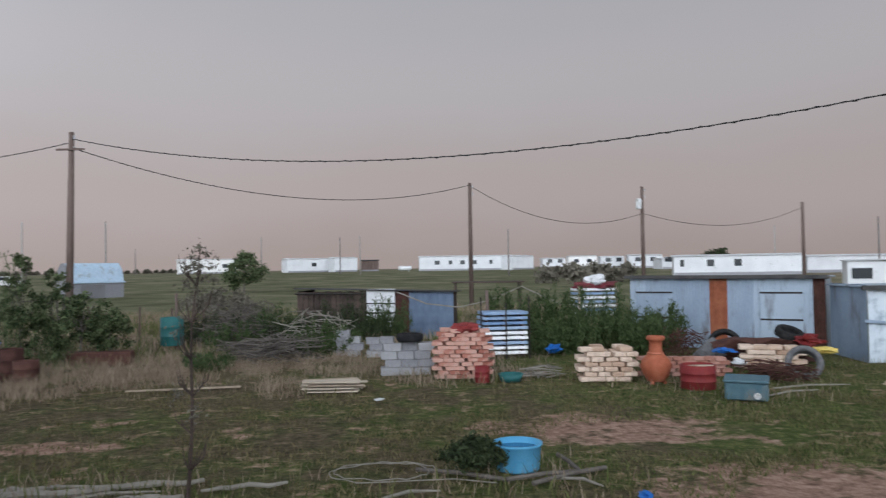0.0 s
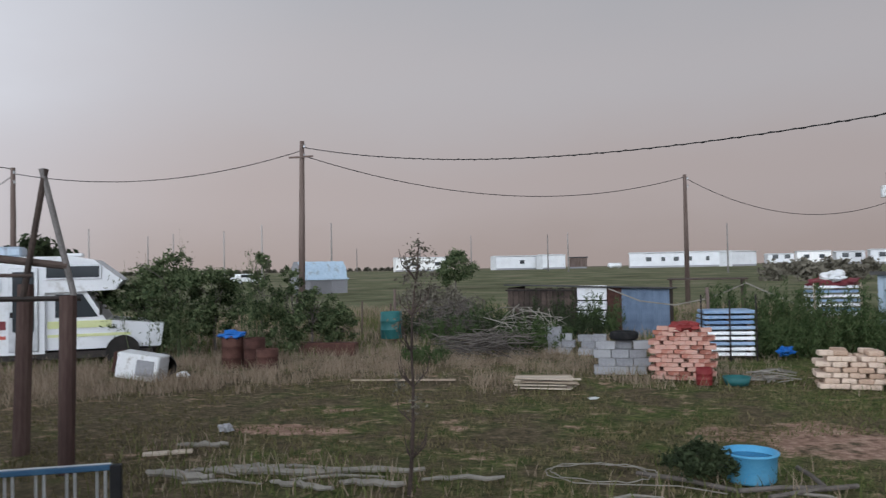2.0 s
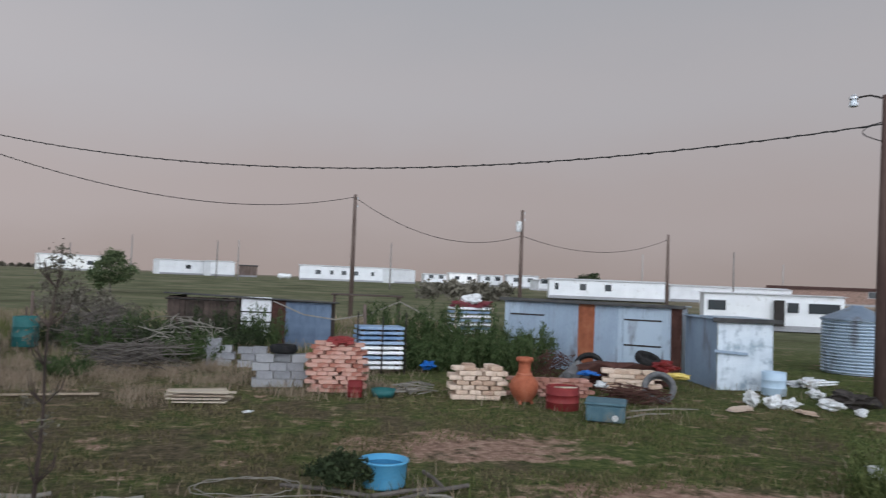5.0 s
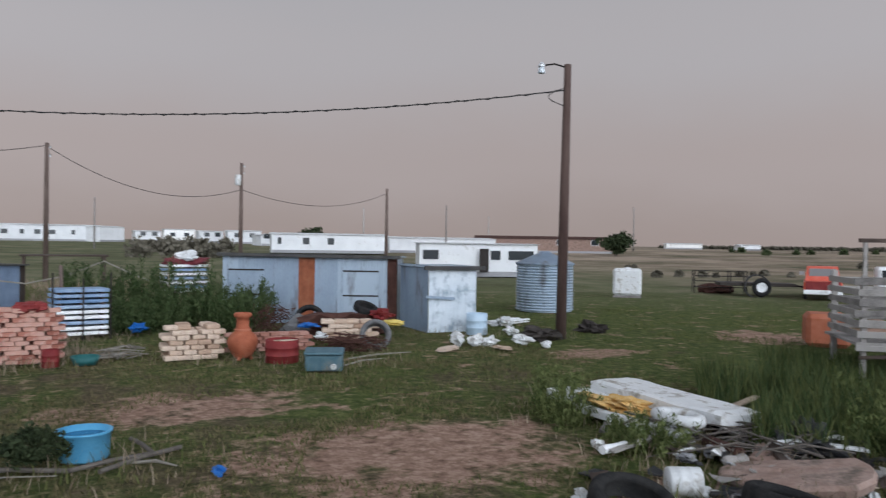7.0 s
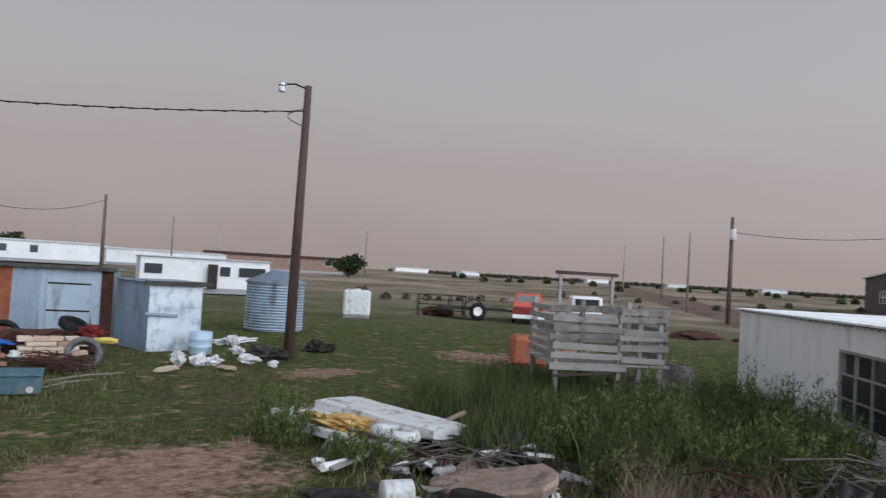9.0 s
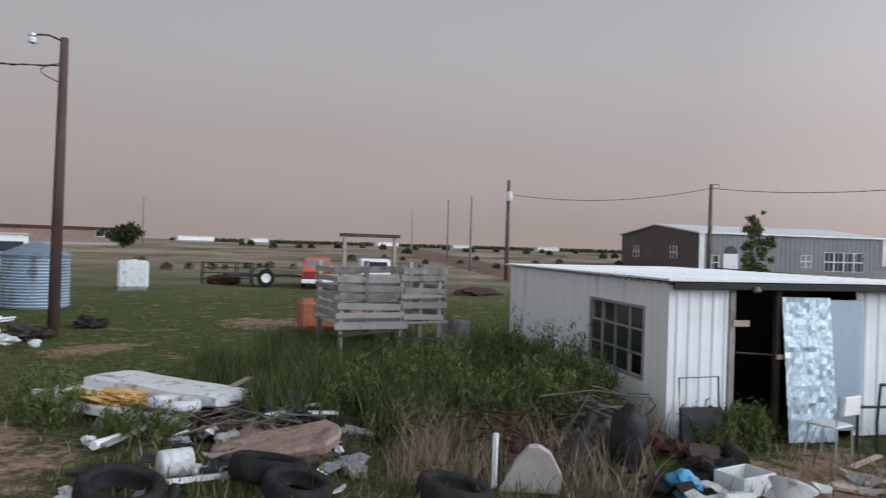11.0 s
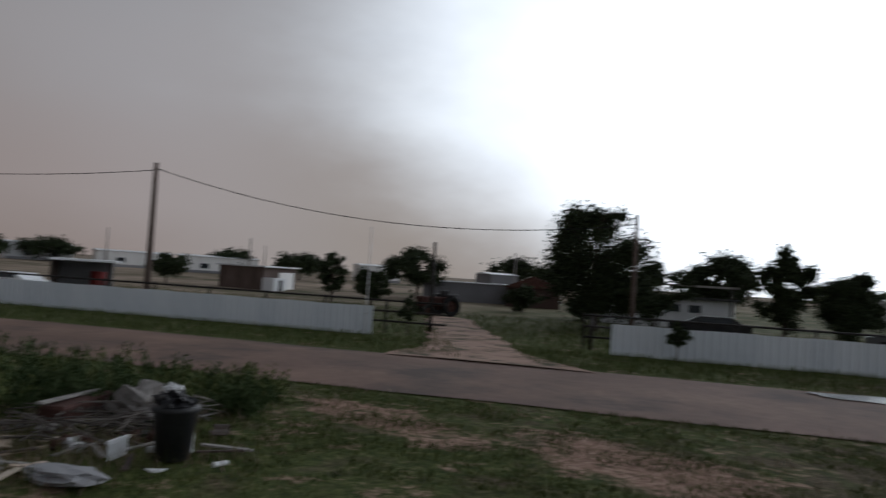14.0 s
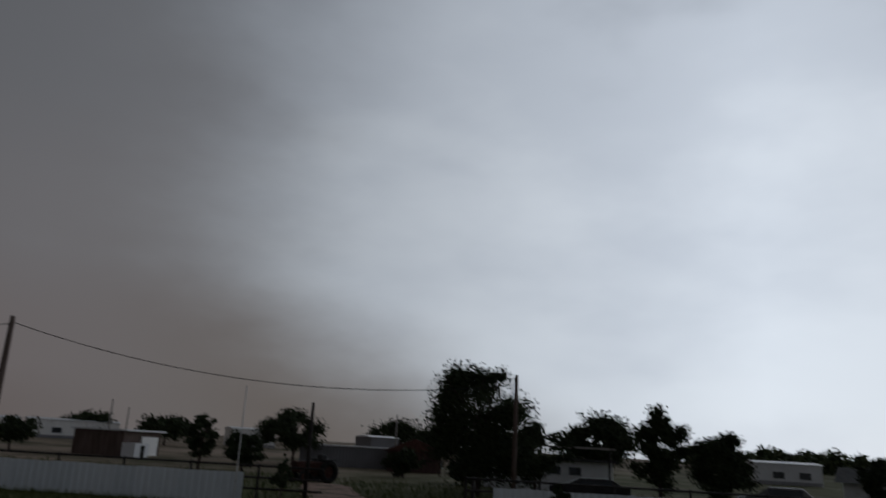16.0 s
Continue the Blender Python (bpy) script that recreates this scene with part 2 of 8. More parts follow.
CINDER = material("grey_cinder_block", [(0.17, 0.17, 0.183), (0.246, 0.246, 0.264), (0.315, 0.315, 0.327)], 9, 0.95, bump=0.4, vary=0.5)
PLASTIC_BLUE = material("sky_blue_plastic", [(0.05, 0.23, 0.42), (0.075, 0.3, 0.52), (0.12, 0.37, 0.58)], 3, 0.45, bump=0.1, stain=(0.12, 0.24, 0.33), stain_at=0.66)
TARP_BLUE = material("bright_blue_plastic", [(0.0075, 0.075, 0.315), (0.015, 0.12, 0.413), (0.045, 0.165, 0.45)], 4, 0.5)
TEAL = material("teal_plastic", [(0.0078, 0.065, 0.0683), (0.013, 0.0975, 0.0975), (0.0325, 0.124, 0.124)], 4, 0.55)
COOLER_BLUE = material("faded_teal_blue_metal", [(0.032, 0.08, 0.104), (0.052, 0.112, 0.144), (0.088, 0.152, 0.184)], 5, 0.6, stain=(0.2, 0.18, 0.15))
STACK_BLUE = material("pale_blue_board", [(0.102, 0.187, 0.34), (0.17, 0.272, 0.442), (0.297, 0.391, 0.527)], 4, 0.6, vary=0.5)
WHITE_PLASTIC = material("white_plastic", [(0.46, 0.47, 0.48), (0.62, 0.63, 0.64), (0.72, 0.73, 0.74)], 4, 0.5, bump=0.15, stain=(0.28, 0.255, 0.22), stain_at=0.57, stain_scale=4)
BUCKET_BLUE = material("pale_blue_bucket", [(0.34, 0.45, 0.56), (0.42, 0.54, 0.66), (0.5, 0.6, 0.7)], 4, 0.5, stain=(0.28, 0.3, 0.33))
FOAM = material("yellow_foam", [(0.42, 0.23, 0.06), (0.56, 0.34, 0.11), (0.65, 0.46, 0.22)], 8, 0.95, bump=0.6)
TARP_TAN = material("pink_tan_stone_slab", [(0.15, 0.095, 0.078), (0.27, 0.18, 0.147), (0.37, 0.27, 0.23)], 4, 0.95, bump=0.8, fine=22, stain=(0.14, 0.11, 0.09), stain_scale=3.0, stain_at=0.58)
YELLOW = material("yellow_plastic", [(0.5, 0.36, 0.05), (0.62, 0.47, 0.1), (0.68, 0.55, 0.2)], 4, 0.5)
LADDER_BLUE = material("blue_ladder_rail", [(0.018, 0.055, 0.11), (0.03, 0.085, 0.165), (0.05, 0.12, 0.2)], 4, 0.45)
WIRE = material("cable", [(0.01, 0.01, 0.01), (0.02, 0.02, 0.02), (0.03, 0.03, 0.03)], 5, 0.7, bump=0)
PANE = glass("window_pane", (0.03, 0.035, 0.04))
PANE_LIGHT = glass("curtained_pane", (0.22, 0.24, 0.25))
LAMP_GLASS = glass("lamp_globe", (0.55, 0.6, 0.65))
LEAF_BUSH = leafy("bush_leaves", [(0.012, 0.022, 0.009), (0.035, 0.054, 0.022), (0.1, 0.125, 0.06)])
LEAF_DARK = leafy("dark_tree_leaves", [(0.01, 0.016, 0.008), (0.02, 0.03, 0.013), (0.042, 0.056, 0.026)])
LEAF_WEED = leafy("weed_leaves", [(0.019, 0.036, 0.009), (0.056, 0.08, 0.022), (0.135, 0.155, 0.058)])
LEAF_DEEP = leafy("deep_green_weed_leaves", [(0.013, 0.027, 0.008), (0.033, 0.057, 0.018), (0.07, 0.096, 0.038)])
LEAF_BROWN = leafy("dry_leaves", [(0.05, 0.045, 0.034), (0.1, 0.09, 0.068), (0.16, 0.145, 0.115)])
GRASS_GREEN = leafy("green_grass", [(0.03, 0.045, 0.011), (0.068, 0.088, 0.024), (0.125, 0.135, 0.049)])
GRASS_VERGE = leafy("verge_grass", [(0.02, 0.035, 0.008), (0.045, 0.066, 0.016), (0.085, 0.1, 0.032)])
GRASS_TAN = leafy("dry_tan_grass", [(0.12, 0.088, 0.058), (0.2, 0.15, 0.105), (0.29, 0.23, 0.17)])
GRASS_MIX = leafy("yard_grass", [(0.04, 0.046, 0.016), (0.085, 0.08, 0.032), (0.15, 0.125, 0.066)])
TWIG = material("twigs", [(0.035, 0.028, 0.025), (0.075, 0.063, 0.056), (0.14, 0.122, 0.108)], 6, 0.9, per="island", vary=0.5)
TWIG_PALE = material("pale_dead_wood", [(0.09, 0.08, 0.07), (0.16, 0.145, 0.125), (0.25, 0.23, 0.2)], 6, 0.9, per="island", vary=0.5)
ROAD = material("red_dirt_road", [(0.105, 0.062, 0.045), (0.165, 0.098, 0.072), (0.23, 0.142, 0.106)], 0.35, 0.8, bump=0.5, fine=3.0, stain=(0.075, 0.05, 0.039), stain_scale=0.25, stain_at=0.55)
DRIVE = material("pale_dirt_drive", [(0.13, 0.078, 0.056), (0.24, 0.15, 0.11), (0.36, 0.24, 0.185)], 0.9, 0.95, bump=0.3, fine=9.0, stain=(0.06, 0.06, 0.028), stain_scale=0.8, stain_at=0.54)
WATER = glass("puddle_water", (0.06, 0.05, 0.045))
WATER.node_tree.nodes["Principled BSDF"].inputs["Roughness"].default_value = 0.17
WATER.node_tree.nodes["Principled BSDF"].inputs["Specular IOR Level"].default_value = 1.0


TUB_WATER = glass("tub_water", (0.012, 0.1, 0.24))


def ground_material():
    m = bpy.data.materials.new("yard_ground")
    m.use_nodes = True
    t = m.node_tree
    L = t.links.new
    bs = t.nodes["Principled BSDF"]
    bs.inputs["Roughness"].default_value, bs.inputs["Specular IOR Level"].default_value = 0.95, 0.1
    co = t.nodes.new("ShaderNodeTexCoord").outputs["Object"]

    def noise_at(scale, detail, rough=0.6):
        n = t.nodes.new("ShaderNodeTexNoise")
        n.inputs["Scale"].default_value, n.inputs["Detail"].default_value, n.inputs["Roughness"].default_value = scale, detail, rough
        L(co, n.inputs["Vector"])
        return n.outputs[0]

    def ramp(fac, stops):
        r = t.nodes.new("ShaderNodeValToRGB")
        e = r.color_ramp.elements
        while len(e) < len(stops):
            e.new(0.5)
        for k, (p, c) in zip(e, stops):
            k.position, k.color = p, (*c, 1)
        L(fac, r.inputs[0])
        return r.outputs[0]

    def mixed(fac, a, b):
        n = t.nodes.new("ShaderNodeMix")
        n.data_type = "RGBA"
        L(fac, n.inputs[0]), L(a, n.inputs[6]), L(b, n.inputs[7])
        return n.outputs[2]

    def calc(op, a, b):
        n = t.nodes.new("ShaderNodeMath")
        n.operation = op
        for i, v in enumerate((a, b)):
            if isinstance(v, (int, float)):
                n.inputs[i].default_value = v
            else:
                L(v, n.inputs[i])
        return n.outputs[0]

    fine, mid, big, huge = noise_at(11, 6, 0.7), noise_at(1.1, 5), noise_at(0.28, 4), noise_at(0.03, 4)
    tuft = calc("ADD", calc("MULTIPLY", fine, 0.5), calc("MULTIPLY", noise_at(4.2, 5, 0.65), 0.5))
    green = ramp(tuft, [(0.36, (0.024, 0.036, 0.01)), (0.5, (0.068, 0.088, 0.026)), (0.64, (0.15, 0.155, 0.058))])
    dry = ramp(tuft, [(0.36, (0.038, 0.033, 0.018)), (0.5, (0.094, 0.076, 0.045)), (0.64, (0.19, 0.145, 0.097))])
    dirt = ramp(tuft, [(0.36, (0.13, 0.077, 0.055)), (0.5, (0.29, 0.185, 0.138)), (0.62, (0.44, 0.31, 0.24))])
    field = ramp(noise_at(0.16, 6, 0.65), [(0.36, (0.075, 0.08, 0.042)), (0.5, (0.125, 0.13, 0.07)), (0.64, (0.19, 0.175, 0.115))])
    plain = ramp(noise_at(0.07, 6, 0.7), [(0.36, (0.09, 0.088, 0.05)), (0.47, (0.22, 0.175, 0.127)), (0.62, (0.36, 0.285, 0.22))])
    spf = t.nodes.new("ShaderNodeSeparateXYZ")
    L(co, spf.inputs[0])
    field = mixed(ramp(calc("ADD", calc("DIVIDE", spf.outputs[0], 100.0), calc("MULTIPLY", big, 0.3)), [(0.5, (0, 0, 0)), (0.8, (1, 1, 1))]), field, plain)
    sp = t.nodes.new("ShaderNodeSeparateXYZ")
    L(co, sp.inputs[0])
    x, y = sp.outputs[0], sp.outputs[1]
    # greener beyond the sheds, drier by the road
    lush = calc("ADD", calc("MULTIPLY", calc("ADD", x, calc("MAXIMUM", calc("MINIMUM", calc("MULTIPLY", y, 1.2), 4.0), 1.0)), 0.010), calc("ADD", calc("MULTIPLY", mid, 0.62), calc("MULTIPLY", big, 0.62)))
    col = mixed(ramp(lush, [(0.58, (0, 0, 0)), (0.72, (1, 1, 1))]), dry, green)

    def blob(px, py, rx, ry):
        a = calc("POWER", calc("DIVIDE", calc("SUBTRACT", x, px), rx), 2)
        b = calc("POWER", calc("DIVIDE", calc("SUBTRACT", y, py), ry), 2)
        return calc("SUBTRACT", 1.0, calc("ADD", a, b))
    bare = calc("MAXIMUM", blob(2.6, 12.2, 2.0, 1.1), blob(4.6, 8.3, 2.4, 1.7))
    bare = calc("MAXIMUM", bare, blob(12.6, 13.9, 1.3, 0.8))
    bare = calc("MAXIMUM", bare, blob(9.9, -1.8, 1.8, 1.6))
    bare = calc("MAXIMUM", bare, blob(-6.0, 11.4, 1.0, 0.4))
    bare = calc("MAXIMUM", bare, blob(6.2, -10.9, 2.6, 1.3))
    bare = calc("MAXIMUM", bare, blob(20.0, 14.5, 1.8, 1.5))
    bare = calc("MAXIMUM", bare, blob(10.8, -9.4, 2.4, 0.9))
    bare = calc("MULTIPLY", calc("MAXIMUM", bare, -0.6), 0.16)
    barefac = calc("ADD", bare, calc("ADD", calc("MULTIPLY", mid, 0.75), calc("MULTIPLY", noise_at(2.1, 6, 0.75), 0.66)))
    col = mixed(ramp(barefac, [(0.665, (0, 0, 0)), (0.79, (1, 1, 1))]), col, dirt)
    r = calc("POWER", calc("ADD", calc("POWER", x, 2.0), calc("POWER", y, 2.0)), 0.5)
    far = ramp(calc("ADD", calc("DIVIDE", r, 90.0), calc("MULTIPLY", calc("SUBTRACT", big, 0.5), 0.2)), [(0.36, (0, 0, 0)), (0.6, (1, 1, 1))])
    # haze painted into the ground colour: far land blends to brown by distance
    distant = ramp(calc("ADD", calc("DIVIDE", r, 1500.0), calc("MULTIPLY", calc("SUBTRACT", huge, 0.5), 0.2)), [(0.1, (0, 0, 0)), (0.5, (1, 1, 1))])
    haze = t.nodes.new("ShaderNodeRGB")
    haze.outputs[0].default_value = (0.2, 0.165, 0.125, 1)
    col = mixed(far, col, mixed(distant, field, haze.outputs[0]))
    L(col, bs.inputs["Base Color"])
    b = t.nodes.new("ShaderNodeBump")
    b.inputs["Strength"].default_value, b.inputs["Distance"].default_value = 0.7, 0.06
    L(calc("ADD", fine, mid), b.inputs["Height"])
    L(b.outputs[0], bs.inputs["Normal"])
    return m


GROUND = ground_material()


# ---- building helpers ----
GRID = 34.4  # the lots, sheds and road share this heading
EX, EY = math.cos(radians(GRID)), math.sin(radians(GRID))


def rise(x, y):
    """Height of the land: flat yard, a slow rise beyond it."""
    k = min(1.0, max(0.0, (math.hypot(x, y) - 40) / 150))
    return 2.05 * k * k * (3 - 2 * k)


class Shape:
    """Collects vertices and faces of one mesh."""

    def __init__(self):
        self.v, self.f = [], []

    def add(self, verts, faces, m=None):
        k = len(self.v)
        self.v += [tuple(m @ Vector(p)) for p in verts] if m is not None else [tuple(p) for p in verts]
        self.f += [tuple(k + i for i in f) for f in faces]
        return self

    def box(self, x0, y0, z0, x1, y1, z1, bevel=0.0, m=None):
        lo, hi = (min(x0, x1), min(y0, y1), min(z0, z1)), (max(x0, x1), max(y0, y1), max(z0, z1))
        if bevel <= 0:
            vs = [(hi[0] if i & 1 else lo[0], hi[1] if i & 2 else lo[1], hi[2] if i & 4 else lo[2]) for i in range(8)]
            return self.add(vs, [(0, 2, 3, 1), (4, 5, 7, 6), (0, 1, 5, 4), (2, 6, 7, 3), (0, 4, 6, 2), (1, 3, 7, 5)], m)
        b = min(bevel, *(0.45 * (h - l) for h, l in zip(hi, lo)))
        vs, idx = [], {}
        for c in range(8):
            for a in range(3):
                p = []
                for k in range(3):
                    up = c >> k & 1
                    edge = hi[k] if up else lo[k]
                    p.append(edge if k == a else edge - b if up else edge + b)
                idx[c, a] = len(vs)
                vs.append(p)
        fs = []
        for a in range(3):
            p, q = (a + 1) % 3, (a + 2) % 3
            for s in (0, 1):
                base = s << a
                cs = [base, base | 1 << p, base | 1 << p | 1 << q, base | 1 << q]
                fs.append(tuple(idx[c, a] for c in (cs if s else cs[::-1])))
            for sp in (0, 1):
                for sq in (0, 1):
                    c0 = sp << p | sq << q
                    c1 = c0 | 1 << a
                    fs.append((idx[c0, p], idx[c1, p], idx[c1, q], idx[c0, q]))
        for c in range(8):
            fs.append((idx[c, 0], idx[c, 1], idx[c, 2]))
        return self.add(vs, fs, m)

    def tube(self, pts, radii, n=8, caps=True, m=None):
        pts = [Vector(p) for p in pts]
        if isinstance(radii, (int, float)):
            radii = [radii] * len(pts)
        vs, fs = [], []
        for i, p in enumerate(pts):
            d = (pts[min(i + 1, len(pts) - 1)] - pts[max(i - 1, 0)]).normalized()
            a = d.cross(Vector((0, 0, 1)) if abs(d.z) < 0.9 else Vector((1, 0, 0))).normalized()
            b = d.cross(a)
            for k in range(n):
                t = 2 * math.pi * k / n
                vs.append(p + (a * math.cos(t) + b * math.sin(t)) * radii[i])
        for i in range(len(pts) - 1):
            for k in range(n):
                q = (k + 1) % n
                fs.append((i * n + k, i * n + q, (i + 1) * n + q, (i + 1) * n + k))
        if caps:
            fs += [tuple(range(n))[::-1], tuple(range((len(pts) - 1) * n, len(pts) * n))]
        return self.add(vs, fs, m)

    def lathe(self, profile, n=24, m=None):
        vs, fs = [], []
        for r, z in profile:
            vs += [(r * math.cos(2 * math.pi * k / n), r * math.sin(2 * math.pi * k / n), z) for k in range(n)]
        for i in range(len(profile) - 1):
            for k in range(n):
                q = (k + 1) % n
                fs.append((i * n + k, i * n + q, (i + 1) * n + q, (i + 1) * n + k))
        return self.add(vs, fs, m)

    def torus(self, R, r, n=28, k=10, flat=1.0, m=None):
        vs, fs = [], []
        for i in range(n):
            a = 2 * math.pi * i / n
            for j in range(k):
                b = 2 * math.pi * j / k
                vs.append(((R + r * math.cos(b)) * math.cos(a), (R + r * math.cos(b)) * math.sin(a), r * flat * math.sin(b)))
        for i in range(n):
            for j in range(k):
                fs.append((i * k + j, (i + 1) % n * k + j, (i + 1) % n * k + (j + 1) % k, i * k + (j + 1) % k))
        return self.add(vs, fs, m)

    def ribbed(self, w, h, pitch=0.2, depth=0.02, thick=0.004, m=None):
        """A sheet in x and z with upright ribs towards -y."""
        n = max(1, round(w / pitch))
        xs = []
        for i in range(n):
            x = w * i / n
            p = w / n
            xs += [(x, 0), (x + p * 0.55, 0), (x + p * 0.66, -depth), (x + p * 0.9, -depth)]
        xs.append((w, 0))
        vs, fs, k = [], [], len(xs)
        for x, y in xs:
            vs += [(x, y, 0), (x, y, h), (x, y + thick, 0), (x, y + thick, h)]
        for i in range(k - 1):
            a, b = 4 * i, 4 * i + 4
            fs += [(a, b, b + 1, a + 1), (a + 2, a + 3, b + 3, b + 2), (a + 1, b + 1, b + 3, a + 3)]
        return self.add(vs, fs, m)

    def lump(self, size, seed=0, rough=0.3, m=None, sub=3):
        sub = max(sub, 3)
        bm = bmesh.new()
        bmesh.ops.create_icosphere(bm, subdivisions=sub, radius=1)
        vs = []
        for v in bm.verts:
            q = Vector((seed * 7.3, seed * 3.1, seed))
            k = 1 + rough * (noise.noise(v.co * 1.7 + q) + 0.6 * noise.noise(v.co * 4.1 + q) + 0.35 * noise.noise(v.co * 9.0 + q))
            vs.append((v.co.x * size[0] * k, v.co.y * size[1] * k, v.co.z * size[2] * k))
        self.add(vs, [tuple(v.index for v in f.verts) for f in bm.faces], m)
        bm.free()
        return self

    def mesh(self, name, mat, smooth=False):
        me = bpy.data.meshes.new(name)
        me.from_pydata(self.v, [], self.f)
        me.materials.append(mat)
        bm = bmesh.new()
        bm.from_mesh(me)
        bmesh.ops.recalc_face_normals(bm, faces=bm.faces)
        bm.to_mesh(me)
        bm.free()
        if smooth:
            me.polygons.foreach_set("use_smooth", [True] * len(me.polygons))
        return me


def thing(name, label, category, x, y, z=None, rz=0.0, group="", kind=""):
    ob = new(name)
    ob.matrix_world = pose(x, y, rise(x, y) if z is None else z, 0, 0, rz)
    return tagged(ob, label, category, group, kind)


def part(name, shape, mat, parent, label="", smooth=False, m=None):
    me = shape if isinstance(shape, bpy.types.Mesh) else shape.mesh(name, mat, smooth)
    ob = new(name, me)
    ob.parent = parent
    if m is not None:
        ob.matrix_basis = m
    return tagged(ob, label)


def solid(name, shape, mat, label, category, m=None, smooth=False, group="", kind=""):
    ob = new(name, shape.mesh(name, mat, smooth))
    if m is not None:
        ob.matrix_world = m
    return tagged(ob, label, category, group, kind)


def stuff_mesh(name, verts, faces, mat):
    me = bpy.data.meshes.new(name)
    me.from_pydata(verts, [], faces)
    me.materials.append(mat)
    return me


# ---- ground ----
def build_ground():
    rings = [0.0] + [0.6 * 1.075 ** i for i in range(118)]
    rings = [r for r in rings if r < 2500] + [4500.0]
    n = 220
    vs, fs = [(0, 0, 0)], []
    for r in rings[1:]:
        for k in range(n):
            a = 2 * math.pi * k / n
            x, y = r * math.cos(a), r * math.sin(a)
            bump = 0.05 * noise.noise((x * 0.35, y * 0.35, 0)) + 0.025 * noise.noise((x * 1.3, y * 1.3, 4))
            off = x * EY - y * EX
            if 15.5 < off < 50.0:
                bump *= 0.15
            vs.append((x, y, rise(x, y) + (bump - 0.03 if r < 60 else 0.0)))
    for k in range(n):
        fs.append((0, 1 + k, 1 + (k + 1) % n))
    for i in range(len(rings) - 2):
        a, b = 1 + i * n, 1 + (i + 1) * n
        for k in range(n):
            q = (k + 1) % n
            fs.append((a + k, b + k, b + q, a + q))
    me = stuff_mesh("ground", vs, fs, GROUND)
    me.polygons.foreach_set("use_smooth", [True] * len(me.polygons))
    tagged(new("ground", me), "patchy green and dry grass yard with bare red dirt, distance haze in its colour", "ground", kind="structure")


build_ground()


def lot(s, off, z=0.0):
    """A point by metres along the road (s, growing to the south-west) and metres out from the porch (off)."""
    return Vector((-s * EX + off * EY, -s * EY - off * EX, z))


def strip(name, s0, s1, edges, mat, z, label, category, wobble=0.3, step=1.0):
    vs, fs = [], []
    k = int((s1 - s0) / step) + 1
    for i in range(k):
        s = s0 + i * step
        for j, off in enumerate(edges):
            o = off + (wobble * noise.noise((s * 0.23, j * 9.1, 2)) if j in (0, len(edges) - 1) else 0)
            p = lot(s, o)
            crown = 0.05 * math.sin(math.pi * j / (len(edges) - 1))
            vs.append((p.x, p.y, rise(p.x, p.y) + z + crown))
    m = len(edges)
    for i in range(k - 1):
        for j in range(m - 1):
            a = i * m + j
            fs.append((a, a + 1, a + m + 1, a + m))
    me = stuff_mesh(name, vs, fs, mat)
    me.polygons.foreach_set("use_smooth", [True] * len(me.polygons))
    return tagged(new(name, me), label, category, kind="structure")


strip("road", -160, 120, (16.8, 18.3, 20.0, 21.5, 23.0, 24.5), ROAD, 0.0, "wet red-brown dirt road with tyre-smoothed crown", "road")


def driveway():
    vs, fs = [], []
    for i in range(25):
        off = 24.0 + i
        mid, half = -3.6 - 0.3 * i, 1.9 - 0.02 * i + 1.5 * max(0.0, 1 - i / 6) ** 2
        for j in range(5):
            p = lot(mid + half * (j / 2 - 1) + 0.55 * noise.noise((i * 0.4, j * 3.0, 7)) + 0.35 * noise.noise((i * 1.3, j * 5.0, 2)), off)
            vs.append((p.x, p.y, rise(p.x, p.y) + 0.035 + 0.03 * math.sin(math.pi * j / 4)))
    for i in range(24):
        for j in range(4):
            a = i * 5 + j
            fs.append((a, a + 1, a + 6, a + 5))
    me = stuff_mesh("driveway", vs, fs, DRIVE)
    me.polygons.foreach_set("use_smooth", [True] * len(me.polygons))
    tagged(new("driveway", me), "pale rutted dirt driveway crossing the verge", "driveway", kind="structure")


driveway()


def puddle(name, s, off, length, width, seed):
    ring = []
    for k in range(40):
        a = 2 * math.pi * k / 40
        j = 1 + 0.5 * noise.noise((math.cos(a) * 1.5 + seed, math.sin(a) * 1.5, seed))
        p = lot(s + length * j * math.cos(a) / 2, off + width * j * math.sin(a) / 2)
        ring.append((p.x, p.y, 0.062))
    tagged(new(name, stuff_mesh(name, ring, [tuple(range(40))], WATER)), "shallow puddle reflecting the bright sky on the road", "puddle", kind="structure")


puddle("puddle", 8.3, 23.3, 5.4, 1.7, 3)
puddle("puddle", 12.0, 23.9, 2.2, 0.5, 8)
puddle("puddle", 13.6, 22.0, 2.6, 0.5, 5)

# ---- porch and an unseen light-blocking wall behind the eye ----
def porch():
    t = tagged(new("porch_floor"), "grey plank porch floor beside the unseen wall", "porch", kind="structure")
    for i in range(22):
        part("plank", Shape().box(-2.2, -3.0 + i * 0.145, 0.94, 1.4, -3.0 + i * 0.145 + 0.135, 0.98, 0.004), WOOD_GREY, t)
    for x in (-2.1, 1.2):
        for y in (-2.9, 0.05):
            part("post", Shape().box(x, y, 0, x + 0.1, y + 0.1, 0.94), WOOD_GREY, t)
    # out-of-view blocks added to darken the ground left of the porch
    tagged(new("wall_house", Shape().box(-13.5, -7.0, 0, -5.6, 2.4, 3.3).box(-5.6, -7.0, 0, -2.4, -2.6, 3.3).mesh("wall_house", CREAM_SIDING)), "unseen plain cream wall added to keep sky light off the near-left yard", "wall", kind="structure")


porch()

